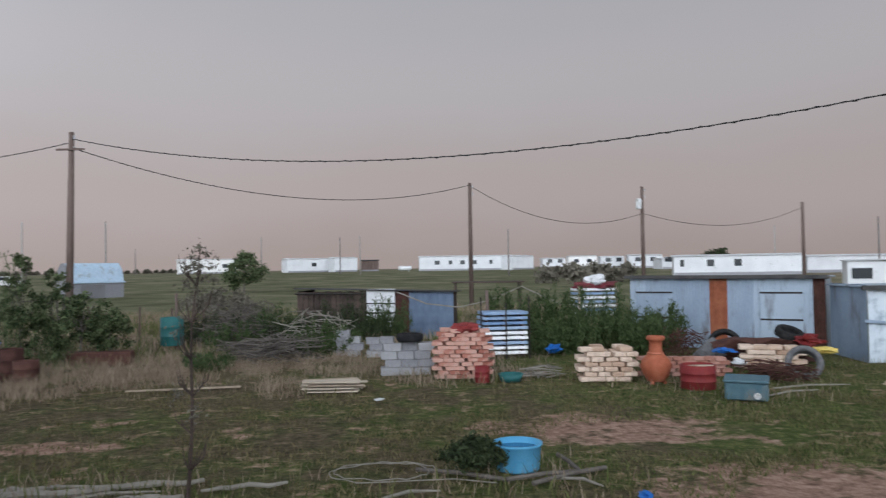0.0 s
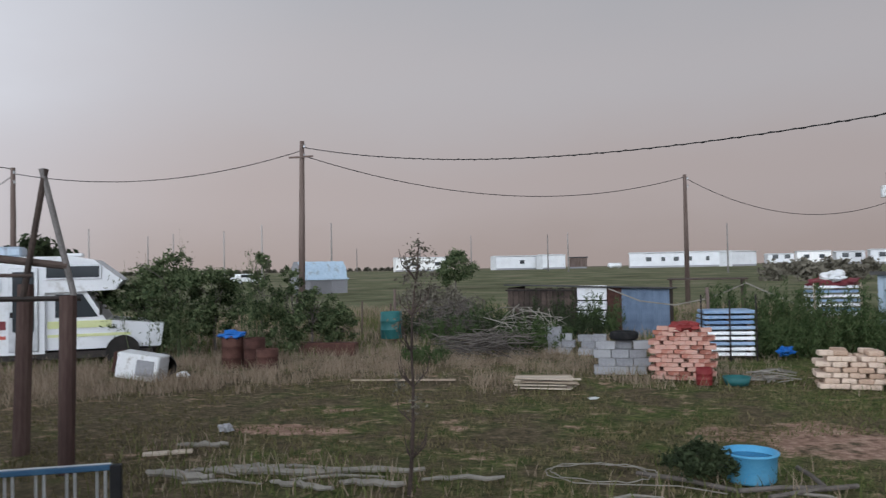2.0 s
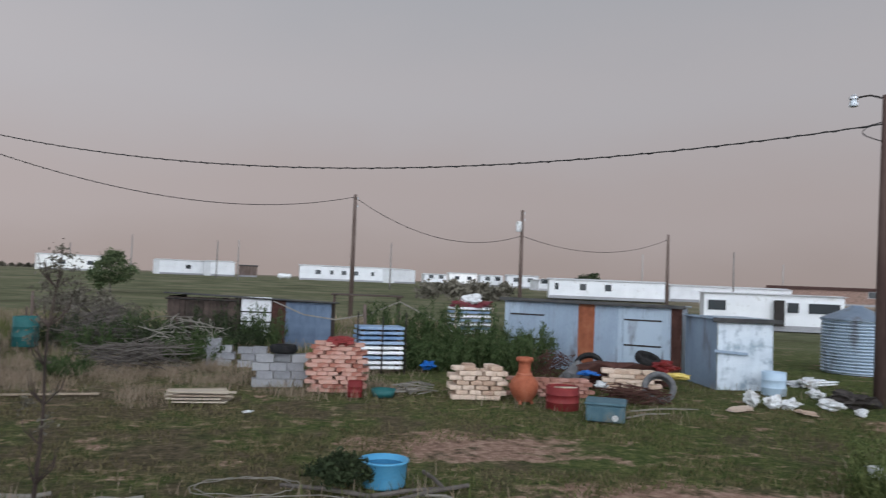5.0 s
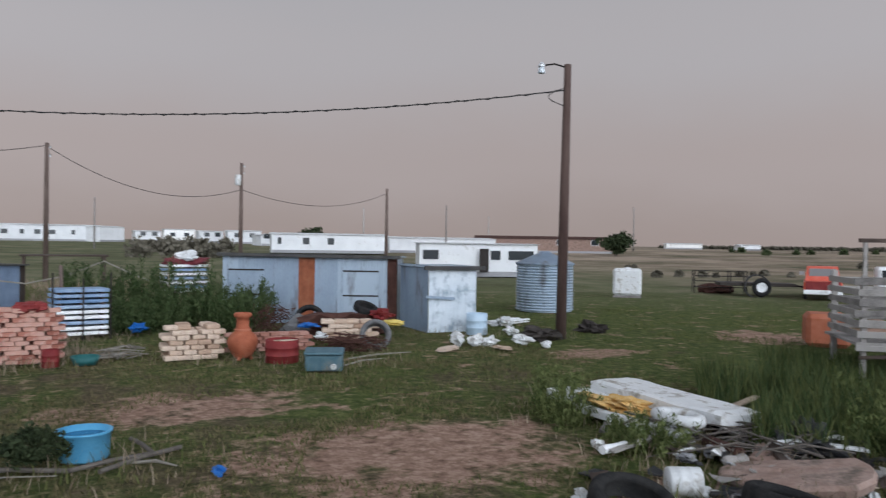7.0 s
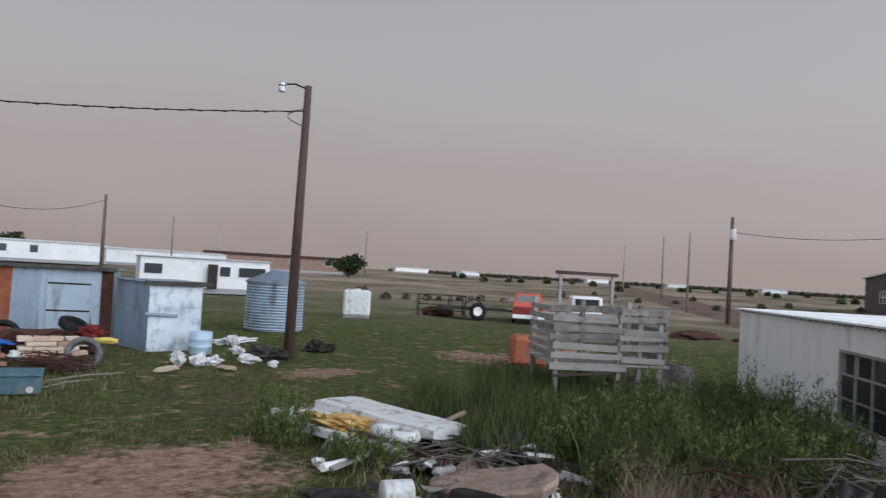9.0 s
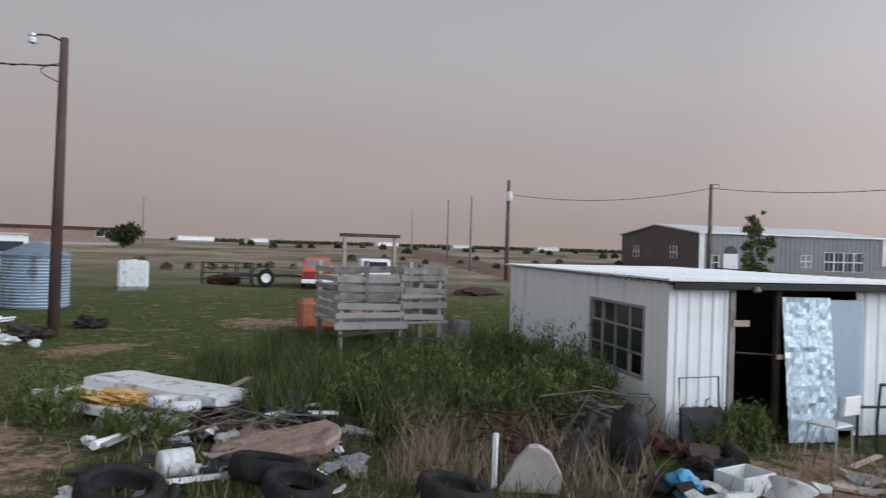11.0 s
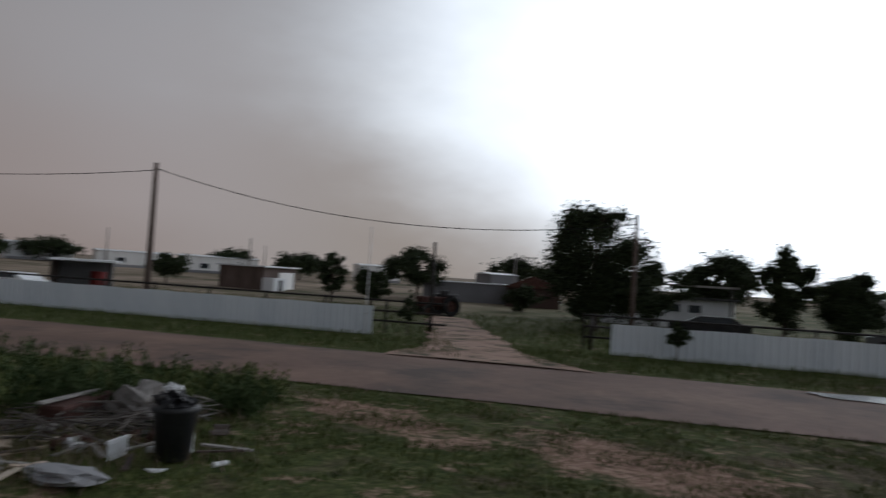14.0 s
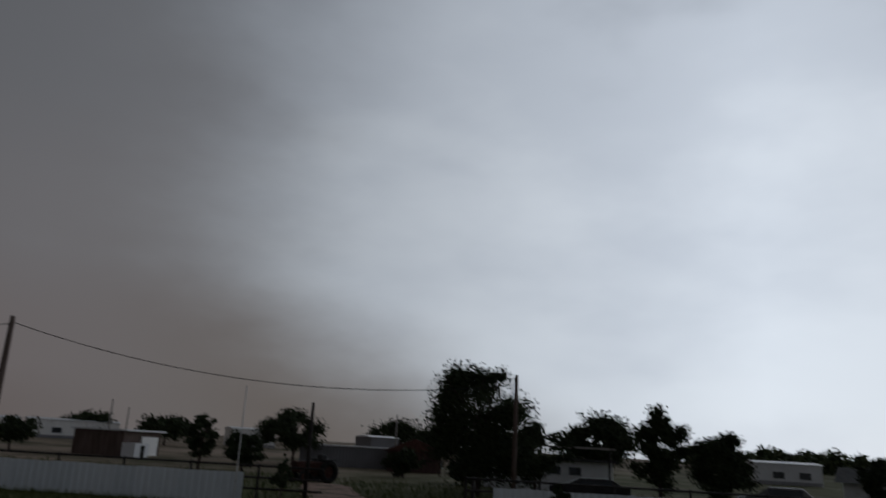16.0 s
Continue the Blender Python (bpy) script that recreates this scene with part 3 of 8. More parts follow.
# ---- plants ----
rng = np.random.default_rng(5)


def blades(points, heights, width, lean=0.35):
    """Grass blades: one bent, tapered blade of two faces for each point."""
    n = len(points)
    a = rng.uniform(0, 2 * np.pi, n)
    b = rng.uniform(0, 2 * np.pi, n)
    side = np.stack([np.cos(a), np.sin(a), np.zeros(n)], 1) * (width * rng.uniform(0.6, 1.3, n))[:, None]
    bend = np.stack([np.cos(b), np.sin(b), np.zeros(n)], 1) * (heights * lean * rng.uniform(0.2, 1.4, n))[:, None]
    up = np.zeros((n, 3))
    up[:, 2] = heights
    v = np.empty((n, 5, 3))
    v[:, 0], v[:, 1] = points - side, points + side
    mid = points + up * 0.55 + bend * 0.35
    v[:, 2], v[:, 3] = mid + side * 0.7, mid - side * 0.7
    v[:, 4] = points + up + bend
    k = np.arange(n)[:, None] * 5
    return v.reshape(-1, 3), np.concatenate([k + [[0, 1, 2, 3]]], 1), np.concatenate([k + [[3, 2, 4]]], 1)


def grass(name, pts, heights, width, mat, label, lean=0.35):
    pts = np.asarray(pts, float)
    v, q, t = blades(pts, np.asarray(heights, float), width, lean)
    me = stuff_mesh(name, v.tolist(), [tuple(r) for r in q.tolist()] + [tuple(r) for r in t.tolist()], mat)
    return tagged(new(name, me), label, "grass", kind="stuff")


def clumped(n, x0, x1, y0, y1, size, keep=None):
    """Points gathered in clumps of a noise field."""
    out = []
    while len(out) < n:
        m = 4000
        xs, ys = rng.uniform(x0, x1, m), rng.uniform(y0, y1, m)
        for x, y in zip(xs, ys):
            if noise.noise((x / size, y / size, 3.3)) + 0.5 * noise.noise((x / size * 3, y / size * 3, 9)) > rng.uniform(-0.35, 0.3) and (keep is None or keep(x, y)):
                out.append((x, y, rise(x, y) - 0.03))
                if len(out) >= n:
                    break
    return out


def yard(x, y):
    off = x * EY - y * EX
    bare = min(((x - 3.6) / 2.1) ** 2 + ((y - 11.6) / 1.1) ** 2, ((x - 5.4) / 2.2) ** 2 + ((y - 8.2) / 1.4) ** 2, ((x - 9.9) / 1.8) ** 2 + ((y + 1.8) / 1.6) ** 2)
    r = math.hypot(x, y)
    return 5 < r < 34 and off < 16.6 and bare > 1


def many(n, x0, x1, y0, y1, size, keep, h0, h1):
    p = clumped(n, x0, x1, y0, y1, size, keep)
    return p, rng.uniform(h0, h1, len(p)) * (0.6 + 0.4 * rng.random(len(p)))


p, h = many(80000, -18, 12, 5, 26, 1.2, yard, 0.03, 0.11)
grass("grass", p, h, 0.011, GRASS_MIX, "short mixed green and dry yard grass", 0.8)
p, h = many(75000, 2, 34, -16, 24, 1.6, yard, 0.03, 0.11)
grass("grass", p, h, 0.009, GRASS_GREEN, "short green yard grass", 0.8)


def band(x, y):
    a, r = math.degrees(math.atan2(-x, y)), math.hypot(x, y)
    edge = 1.0 if a > 14 else max(0.0, (a + 10) / 24)
    return -10 < a < 50 and 16.8 + 2.6 * noise.noise((x * 0.45, y * 0.45, 1)) + rng.random() * 1.2 < r < 24 and rng.random() < edge * (0.35 + 0.65 * (noise.noise((x * 0.8, y * 0.8, 5)) > -0.15))


p, h = many(26000, -17, 3, 12, 25, 0.8, band, 0.08, 0.48)
grass("grass", p, h, 0.0065, GRASS_TAN, "tall dry tan grass", 0.6)


def back_tan(x, y):
    a, r = math.degrees(math.atan2(-x, y)), math.hypot(x, y)
    return -12 < a < 46 and 23 < r < 48


p, h = many(20000, -34, 10, 15, 48, 3.0, back_tan, 0.25, 0.7)
grass("grass", p, h, 0.016, GRASS_TAN, "dry tan field grass", 0.5)
p, h = many(20000, -34, 10, 15, 48, 2.5, back_tan, 0.2, 0.6)
grass("grass", p, h, 0.016, GRASS_GREEN, "green field grass", 0.5)


def right_weeds(x, y):
    a, r = math.degrees(math.atan2(-x, y)), math.hypot(x, y)
    shed = (x - 10.9) * EX + (y - 0.76) * EY
    side = -(x - 10.9) * EY + (y - 0.76) * EX
    if shed > -0.15 and -4.6 < side < 0.1:
        return False
    return (-84 < a < -54 and 10.3 < r < 17.5) or (-62 < a < -50 and 12.5 < r < 15)


p, h = many(34000, 7, 19, -1, 10, 1.3, right_weeds, 0.3, 1.0)
n = len(p) * 3 // 5
grass("grass", p[:n], h[:n], 0.010, LEAF_DEEP, "tall dark green weeds round the shed", 0.35)
grass("grass", p[n:], h[n:], 0.010, GRASS_GREEN, "tall green weeds round the shed", 0.35)
near_heap = lambda x, y: -84 < math.degrees(math.atan2(-x, y)) < -48 and 6.5 < math.hypot(x, y) < 12
by_shed = lambda x, y: -86 < math.degrees(math.atan2(-x, y)) < -66 and 8.0 < math.hypot(x, y) < 12
p, h = many(4200, 6, 16, -1, 8, 0.6, by_shed, 0.15, 0.8)
grass("grass", p, h, 0.006, GRASS_TAN, "dry tan weeds among the rubbish", 0.6)
p, h = many(4500, 6, 16, -1, 8, 0.7, near_heap, 0.06, 0.32)
grass("grass", p, h, 0.008, GRASS_MIX, "olive weeds among the rubbish", 0.6)


def along_road(n, s0, s1, o0, o1, h0, h1, mat, label, w, gap=-9.0):
    s, o = rng.uniform(s0, s1, n), rng.uniform(o0, o1, n)
    keep = [(a, b) for a, b in zip(s, o) if noise.noise((a * 0.5 + h1 * 50, b * 0.8, 6)) + 0.6 * noise.noise((a * 1.7, b * 1.9, 2)) > gap and not (-4.3 < a + 0.33 * (b - 24) < -1.9 and b > 23)]
    pts = []
    for a, b in keep:
        q = lot(a, b)
        pts.append((q.x, q.y, rise(q.x, q.y) - 0.02))
    grass("grass", pts, rng.uniform(h0, h1, len(pts)), w, mat, label, 0.5)


along_road(40000, -60, 45, 24.6, 31.0, 0.07, 0.28, GRASS_VERGE, "lush green grass verge along the white fence", 0.013, -0.55)
along_road(70000, -24, 30, 9.5, 16.9, 0.03, 0.1, GRASS_VERGE, "green grass verge along the yard side of the road", 0.012, -0.05)
along_road(5000, -24, 30, 11.5, 16.9, 0.05, 0.24, GRASS_TAN, "dry tan grass in the verge of the yard", 0.009, 0.15)
along_road(16000, -40, 45, 31.4, 55, 0.1, 0.4, GRASS_VERGE, "green grass behind the fence", 0.022)


def leaf_cloud(centres, radii, n, size, squash=0.8, seed=1, upright=0.0, slim=0.45):
    """Many small leaves in uneven clumps round the given centres."""
    r = np.random.default_rng(seed)
    w = np.array(radii) ** 2
    pick = r.choice(len(centres), n, p=w / w.sum())
    d = r.normal(size=(n, 3))
    d /= np.linalg.norm(d, axis=1)[:, None]
    rad = np.array(radii)[pick] * np.minimum(np.abs(r.normal(0, 0.75, n)) + 0.12, 1.55)
    pos = np.array(centres)[pick] + d * rad[:, None] * [1, 1, squash]
    a = r.normal(size=(n, 3))
    a[:, 2] = a[:, 2] * (1 - upright) + 2.2 * upright
    a /= np.linalg.norm(a, axis=1)[:, None]
    b = np.cross(a, r.normal(size=(n, 3)))
    b /= np.linalg.norm(b, axis=1)[:, None]
    s = size * r.uniform(0.5, 1.3, n)[:, None]
    v = np.stack([pos - a * s, pos + b * s * slim, pos + a * s, pos - b * s * slim], 1).reshape(-1, 3)
    f = (np.arange(n)[:, None] * 4 + [[0, 1, 2, 3]]).tolist()
    return v.tolist(), [tuple(q) for q in f]


def limbs(shape, base, height, spread, r0, count, rnd, lean=(0, 0)):
    """Trunk with limbs; returns the limb ends."""
    top = Vector((base[0] + lean[0], base[1] + lean[1], base[2] + height * 0.55))
    pts = [Vector(base).lerp(top, k / 4) + Vector((rnd.uniform(-1, 1), rnd.uniform(-1, 1), 0)) * r0 * 0.6 * (k > 0) for k in range(5)]
    shape.tube(pts, [r0, r0 * 0.85, r0 * 0.75, r0 * 0.65, r0 * 0.5], 8)
    ends = []
    for i in range(count):
        a = 2 * math.pi * i / count + rnd.uniform(-0.4, 0.4)
        start = pts[rnd.choice((2, 3, 4))]
        reach = spread * rnd.uniform(0.3, 0.66)
        end = Vector((start.x + math.cos(a) * reach, start.y + math.sin(a) * reach, base[2] + height * rnd.uniform(0.5, 0.86)))
        mid = start.lerp(end, 0.5) + Vector((0, 0, reach * 0.15))
        shape.tube([start, mid, end], [r0 * 0.4, r0 * 0.25, r0 * 0.08], 6)
        ends.append(end)
        twig = end + Vector((math.cos(a + 0.7) * reach * 0.25, math.sin(a + 0.7) * reach * 0.25, height * 0.05))
        shape.tube([mid, twig], [r0 * 0.2, r0 * 0.05], 5)
        ends.append(twig)
    ends.append(top + Vector((0, 0, height * 0.32)))
    return ends


def tree(name, label, x, y, height, spread, leaves, size, mat, seed, count=9, r0=None, group="trees", low=0.0, lean=(0, 0), clump=0.42, category="tree"):
    rnd = random.Random(seed)
    t = thing(name, label, category, x, y, group=group)
    wood = Shape()
    ends = limbs(wood, (0, 0, -0.05), height, spread, r0 or height * 0.022, count, rnd, lean)
    part("trunk", wood, WOOD_DARK if mat is LEAF_DARK else TWIG, t)
    centres, radii = [], []
    mid, half = (height * 0.97 + low) / 2, (height * 0.97 - low) / 2
    for k in range(count * 5):
        d = Vector((rnd.gauss(0, 1), rnd.gauss(0, 1), rnd.gauss(0, 1))).normalized() * rnd.uniform(0.25, 1.0) ** 0.5
        c = spread * clump * rnd.uniform(0.2, 0.55)
        j = 1 + 0.55 * noise.noise((d.x * 1.6 + seed, d.y * 1.6, d.z * 1.6))
        wide = spread * 0.92 * j * (1.0 - 0.45 * max(0.0, d.z) - 0.12 * max(0.0, -d.z))
        centres.append((d.x * wide + lean[0], d.y * wide + lean[1], mid + d.z * (half - c * 0.6) * j))
        radii.append(c)
    v, f = leaf_cloud(centres, radii, leaves, size, seed=seed)
    me = stuff_mesh("crown", v, f, mat)
    part("crown", me, mat, t, "uneven leafy crown")
    return t


def weed(label, x, y, height, spread, stems, leaves, seed, mat=None, size=0.035):
    """A clump of tall weeds: many thin upright stems with small leaves along them."""
    rnd = random.Random(seed)
    t = thing("weed", label, "weeds", x, y, group="weeds")
    wood, cs = Shape(), []
    for i in range(stems):
        a, r = rnd.uniform(0, 6.3), spread * rnd.random() ** 0.5
        bx, by = math.cos(a) * r * 0.6, math.sin(a) * r * 0.6
        h = height * rnd.uniform(0.45, 1.05) * (1.1 - 0.4 * r / spread)
        tip = Vector((bx + math.cos(a) * r * 0.6 + rnd.uniform(-0.1, 0.1), by + math.sin(a) * r * 0.6 + rnd.uniform(-0.1, 0.1), h))
        base = Vector((bx, by, -0.03))
        mid = base.lerp(tip, 0.5) + Vector((0, 0, h * 0.06))
        wood.tube([base, mid, tip], [0.008, 0.006, 0.002], 4, False)
        for k in range(7):
            f = rnd.uniform(0.15, 1.0)
            cs.append(tuple(base.lerp(mid, f * 2) if f < 0.5 else mid.lerp(tip, f * 2 - 1)))
    part("stem_tuft", wood, mat or LEAF_WEED, t)
    v, f = leaf_cloud(cs, [0.05 + 0.035 * height] * len(cs), leaves, size * 1.35, 1.6, seed, 0.55, 0.2)
    part("leaves", stuff_mesh("leaves", v, f, mat or LEAF_WEED), mat or LEAF_WEED, t)


# ---- trees and bushes ----
for i, (bx, by, bh, bs, n) in enumerate([(-14.9, 19.6, 3.3, 1.5, 9000), (-13.7, 19.4, 3.5, 1.4, 9500), (-13.1, 20.4, 3.0, 1.1, 6500)]):
    tree("bush", "tall loose grey-green bush beside the motorhome", bx, by, bh, bs, n, 0.06, LEAF_BUSH, 10 + i, 11, 0.05, "bushes", 0.25, category="bush", clump=0.36)
for i, (bx, by, bh, bs, n) in enumerate([(-11.6, 20.6, 3.5, 0.75, 4200), (-11.0, 21.4, 3.1, 0.9, 4500), (-10.3, 21.3, 2.3, 1.0, 4200), (-9.6, 21.6, 1.7, 0.9, 3200)]):
    tree("bush", "dark green upright bush by the oil drums", bx, by, bh, bs, n, 0.06, LEAF_BUSH, 13 + i, 9, 0.04, "bushes", 0.15, category="bush", clump=0.38)
for i, (bx, by, bh, bs) in enumerate([(-14.4, 19.0, 3.4, 1.0), (-13.4, 19.2, 3.7, 0.8), (-11.8, 20.4, 3.8, 0.5), (-10.8, 20.9, 2.6, 0.8)]):
    weed("wispy upright shoots above the bushes", bx, by, bh, bs, 26, 1500, 130 + i, LEAF_BUSH, 0.045)
tree("small_tree", "loose dark green tree standing in the field", -20.6, 77.6, 4.6, 2.3, 7000, 0.15, LEAF_BUSH, 15, 11, 0.1, low=0.2)
tree("bush", "dead grey brushwood bush behind the grass", -7.6, 28.8, 1.7, 1.3, 2200, 0.07, LEAF_BROWN, 17, 12, 0.05, "bushes", 0.3, category="bush")
tree("bush", "dead grey brushwood bush behind the grass", -11.0, 36.5, 1.9, 1.8, 2600, 0.09, LEAF_BROWN, 18, 12, 0.05, "bushes", 0.3, category="bush")
for i, (bx, by, bh, bs) in enumerate([(3.2, 23.6, 2.25, 0.9), (4.3, 23.4, 2.3, 0.9), (5.3, 22.8, 2.0, 0.8), (6.6, 22.4, 1.5, 0.6), (2.2, 24.6, 2.1, 0.9), (3.8, 22.4, 1.3, 0.8), (5.9, 21.9, 1.2, 0.7), (2.9, 22.3, 1.0, 0.7)]):
    weed("dense dark green weeds beside the tin shed", bx, by, bh, bs, 60, 4200, 30 + i, LEAF_DEEP, 0.06)
for i, (bx, by, bh, bs) in enumerate([(-3.7, 22.4, 1.2, 0.8), (-3.0, 26.4, 1.8, 0.9), (-2.0, 26.2, 1.7, 0.8), (-4.2, 26.6, 1.6, 0.9), (-5.9, 26.4, 1.6, 1.0), (-7.4, 25.4, 1.3, 1.0), (-6.6, 23.6, 1.0, 0.9), (-5.2, 24.4, 1.2, 0.9), (-3.2, 22.8, 0.9, 0.7), (-2.2, 25.6, 1.1, 0.7), (-6.3, 20.0, 0.5, 0.7), (-8.6, 26.5, 1.1, 0.9)]):
    weed("dark scrubby weeds beside the plank shed", bx, by, bh, bs, 50, 3200, 40 + i, LEAF_DARK if i % 2 else LEAF_DEEP, 0.055)
tree("bush", "leafy garden bush beside the blue tub", 0.38, 9.5, 0.5, 0.45, 3600, 0.035, LEAF_DARK, 50, 9, 0.02, "bushes", 0.08, category="bush", clump=0.5)
for i, (bx, by, bh, bs) in enumerate([(11.3, 1.9, 1.3, 0.5), (12.1, 2.4, 1.4, 0.6), (10.7, 2.6, 1.1, 0.6), (13.0, 3.0, 1.4, 0.6), (10.6, 3.7, 1.15, 0.7), (11.5, 4.6, 1.3, 0.8), (10.0, 5.0, 0.9, 0.7), (12.9, 3.6, 1.45, 0.7), (11.9, 2.7, 1.2, 0.6), (14.6, 4.6, 1.3, 0.7), (9.2, 3.9, 0.7, 0.6), (11.0, 6.0, 1.0, 0.8), (12.3, 5.2, 1.2, 0.8), (13.6, 4.4, 1.4, 0.8), (8.0, 9.6, 0.75, 0.5), (7.4, 8.6, 0.65, 0.5), (11.1, -0.3, 0.75, 0.3), (10.75, 0.2, 0.6, 0.3), (10.4, 2.7, 1.1, 0.6), (11.25, 2.0, 1.25, 0.45), (10.35, 2.1, 1.0, 0.5), (9.9, 3.2, 1.1, 0.6), (7.4, 6.9, 0.5, 0.5)]):
    weed("tall feathery green weeds near the white shed", bx, by, bh, bs, 46, 3000, 60 + i)
for i, (bx, by, bh, bs) in enumerate([(13.3, -3.3, 1.2, 0.8), (13.7, -4.4, 1.15, 0.9), (13.1, -5.3, 1.0, 0.8), (14.6, -5.4, 1.0, 0.9), (15.6, -4.2, 1.1, 1.0), (14.0, -6.6, 0.95, 0.9), (12.7, -6.3, 0.85, 0.7), (12.9, -7.4, 0.7, 0.8), (14.9, -3.0, 1.2, 0.9), (13.4, -7.9, 0.7, 0.8), (12.2, -7.2, 0.6, 0.6)]):
    weed("dark green weeds beyond the white shed", bx, by, bh, bs, 44, 3000, 80 + i, LEAF_DEEP if i % 3 else LEAF_WEED, 0.045)
tree("slender_tree", "slender young tree behind the white shed", 43.0, 0.6, 5.5, 0.85, 6500, 0.1, LEAF_WEED, 80, 12, 0.06, low=0.4, clump=0.5)
tree("garden_tree", "large dark wind-blown tree behind the gate", 27.4, -37.6, 8.4, 4.0, 52000, 0.11, LEAF_DARK, 81, 14, 0.2, low=0.15, clump=0.5)
tree("garden_tree", "lower dark tree beside the pole", 25.3, -40.4, 4.6, 1.9, 12000, 0.12, LEAF_DARK, 79, 11, 0.14, low=0.8, clump=0.5)
tree("garden_tree", "broad dark tree behind the white house", 27.5, -52.5, 5.8, 3.6, 18000, 0.15, LEAF_DARK, 82, 12, 0.18, low=1.4, clump=0.5)
tree("garden_tree", "dark bushy tree behind the fence", 18.0, -41.6, 5.5, 1.7, 17000, 0.11, LEAF_DARK, 83, 11, 0.14, low=0.8, clump=0.5)
tree("garden_tree", "round dark tree behind the fence", 15.0, -42.6, 4.3, 1.75, 19000, 0.11, LEAF_DARK, 84, 12, 0.14, low=0.6, clump=0.55)
tree("garden_tree", "dark tree behind the tractor", 57.5, -48.5, 5.5, 3.4, 14000, 0.16, LEAF_DARK, 85, 12, 0.16, low=1.0, clump=0.5)
tree("garden_tree", "dark upright tree beside the tan shed", 50.0, -33.6, 4.3, 1.3, 8000, 0.13, LEAF_DARK, 86, 10, 0.12, low=0.8, clump=0.5)
tree("garden_tree", "low dark tree beside the tan shed", 48.0, -36.0, 3.0, 1.5, 8000, 0.13, LEAF_DARK, 87, 10, 0.12, low=0.4, clump=0.5)
tree("garden_tree", "dark tree beyond the far lots", 73.5, -29.5, 3.1, 2.0, 3500, 0.2, LEAF_DARK, 88, 10, 0.12, low=0.5, clump=0.5)
tree("garden_tree", "tree in front of the far house", 8.4, -47.9, 3.6, 1.4, 7000, 0.13, LEAF_DARK, 89, 9, 0.1, low=0.6, clump=0.5)
tree("garden_tree", "dark bush beside the drive", 41.5, -46.5, 2.4, 1.5, 3500, 0.17, LEAF_DARK, 90, 9, 0.1, low=0.2, clump=0.5)
tree("garden_tree", "dark bush beside the drive", 33.5, -44.0, 2.2, 1.2, 3000, 0.16, LEAF_DARK, 91, 9, 0.1, low=0.2, clump=0.5)
for i, (s, o, hh) in enumerate([(2.46, 30.3, 1.55), (12.6, 30.0, 1.35), (-8.7, 32.2, 2.1)]):
    q = lot(s, o)
    tree("sapling", "small dark sapling on the verge by the white fence", q.x, q.y, hh, 0.42, 1400, 0.08, LEAF_DARK, 95 + i, 8, 0.03, low=0.45, clump=0.55)
for i, (a, d, hh, sp) in enumerate([(51.5, 60, 6.0, 3.2), (54.0, 62, 6.2, 3.2), (48.6, 61, 5.4, 2.4), (44.2, 60, 5.4, 3.0), (57.5, 62, 5.6, 3.4), (-104.0, 130, 5.2, 4.4), (-100.3, 125, 4.8, 3.2), (-116.0, 120, 5.0, 4.0), (-121.0, 110, 5.0, 4.0), (-137.5, 120, 6.5, 6.0), (-141.0, 110, 6.0, 5.0), (-43.0, 118, 5.0, 2.8), (-20.2, 140, 5.5, 2.5)]):
    tree("distant_tree", "dark tree among the distant lots", -math.sin(radians(a)) * d, math.cos(radians(a)) * d, hh - rise(d, 0), sp, 4200, 0.3, LEAF_DARK, 110 + i, 10, 0.16, "distant trees", 0.6, clump=0.5)


def thicket(name, az0, az1, d, h, n, mat, label, seed):
    """Woods far off: clumps in a long row."""
    r = np.random.default_rng(seed)
    cs, rs = [], []
    for k in range(n):
        a, dd = radians(az0 + (az1 - az0) * (k + r.random()) / n), d * r.uniform(0.85, 1.15)
        hh = h * (0.55 + 0.45 * r.random())
        x, y = -math.sin(a) * dd, math.cos(a) * dd
        cs += [(x, y, rise(x, y) + hh * 0.4), (x, y, rise(x, y) + hh * 0.75)]
        rs += [hh * 0.6, hh * 0.42]
    v, f = leaf_cloud(cs, rs, n * 420, d * 0.0036, seed=seed)
    tagged(new(name, stuff_mesh(name, v, f, mat)), label, "woods", kind="stuff")


# far woods take the lighter bush leaves, haze put into their colour
thicket("woods", -158, -176, 170, 3.6, 44, LEAF_BUSH, "hazy dark line of far woods", 7)
thicket("woods", -176, -200, 150, 3.5, 44, LEAF_BUSH, "hazy dark line of far woods", 9)
thicket("scrub", -46, -82, 330, 0.5, 200, LEAF_BROWN, "low brown scrub far across the field", 8)
thicket("scrub", 60, 16, 420, 0.9, 120, LEAF_BROWN, "low green scrub far across the field", 6)
thicket("scrub", -43, -58, 72, 0.45, 12, LEAF_BROWN, "low dark scrub in the near field", 21)
thicket("scrub", -56, -84, 95, 0.5, 14, LEAF_BROWN, "low dark scrub in the near field", 22)
thicket("scrub", -50, -80, 150, 0.7, 20, LEAF_BUSH, "low scrub in the far field", 23)
thicket("scrub", -7.5, -14, 100, 2.0, 14, LEAF_BROWN, "grey leafless scrub beyond the sheds", 10)


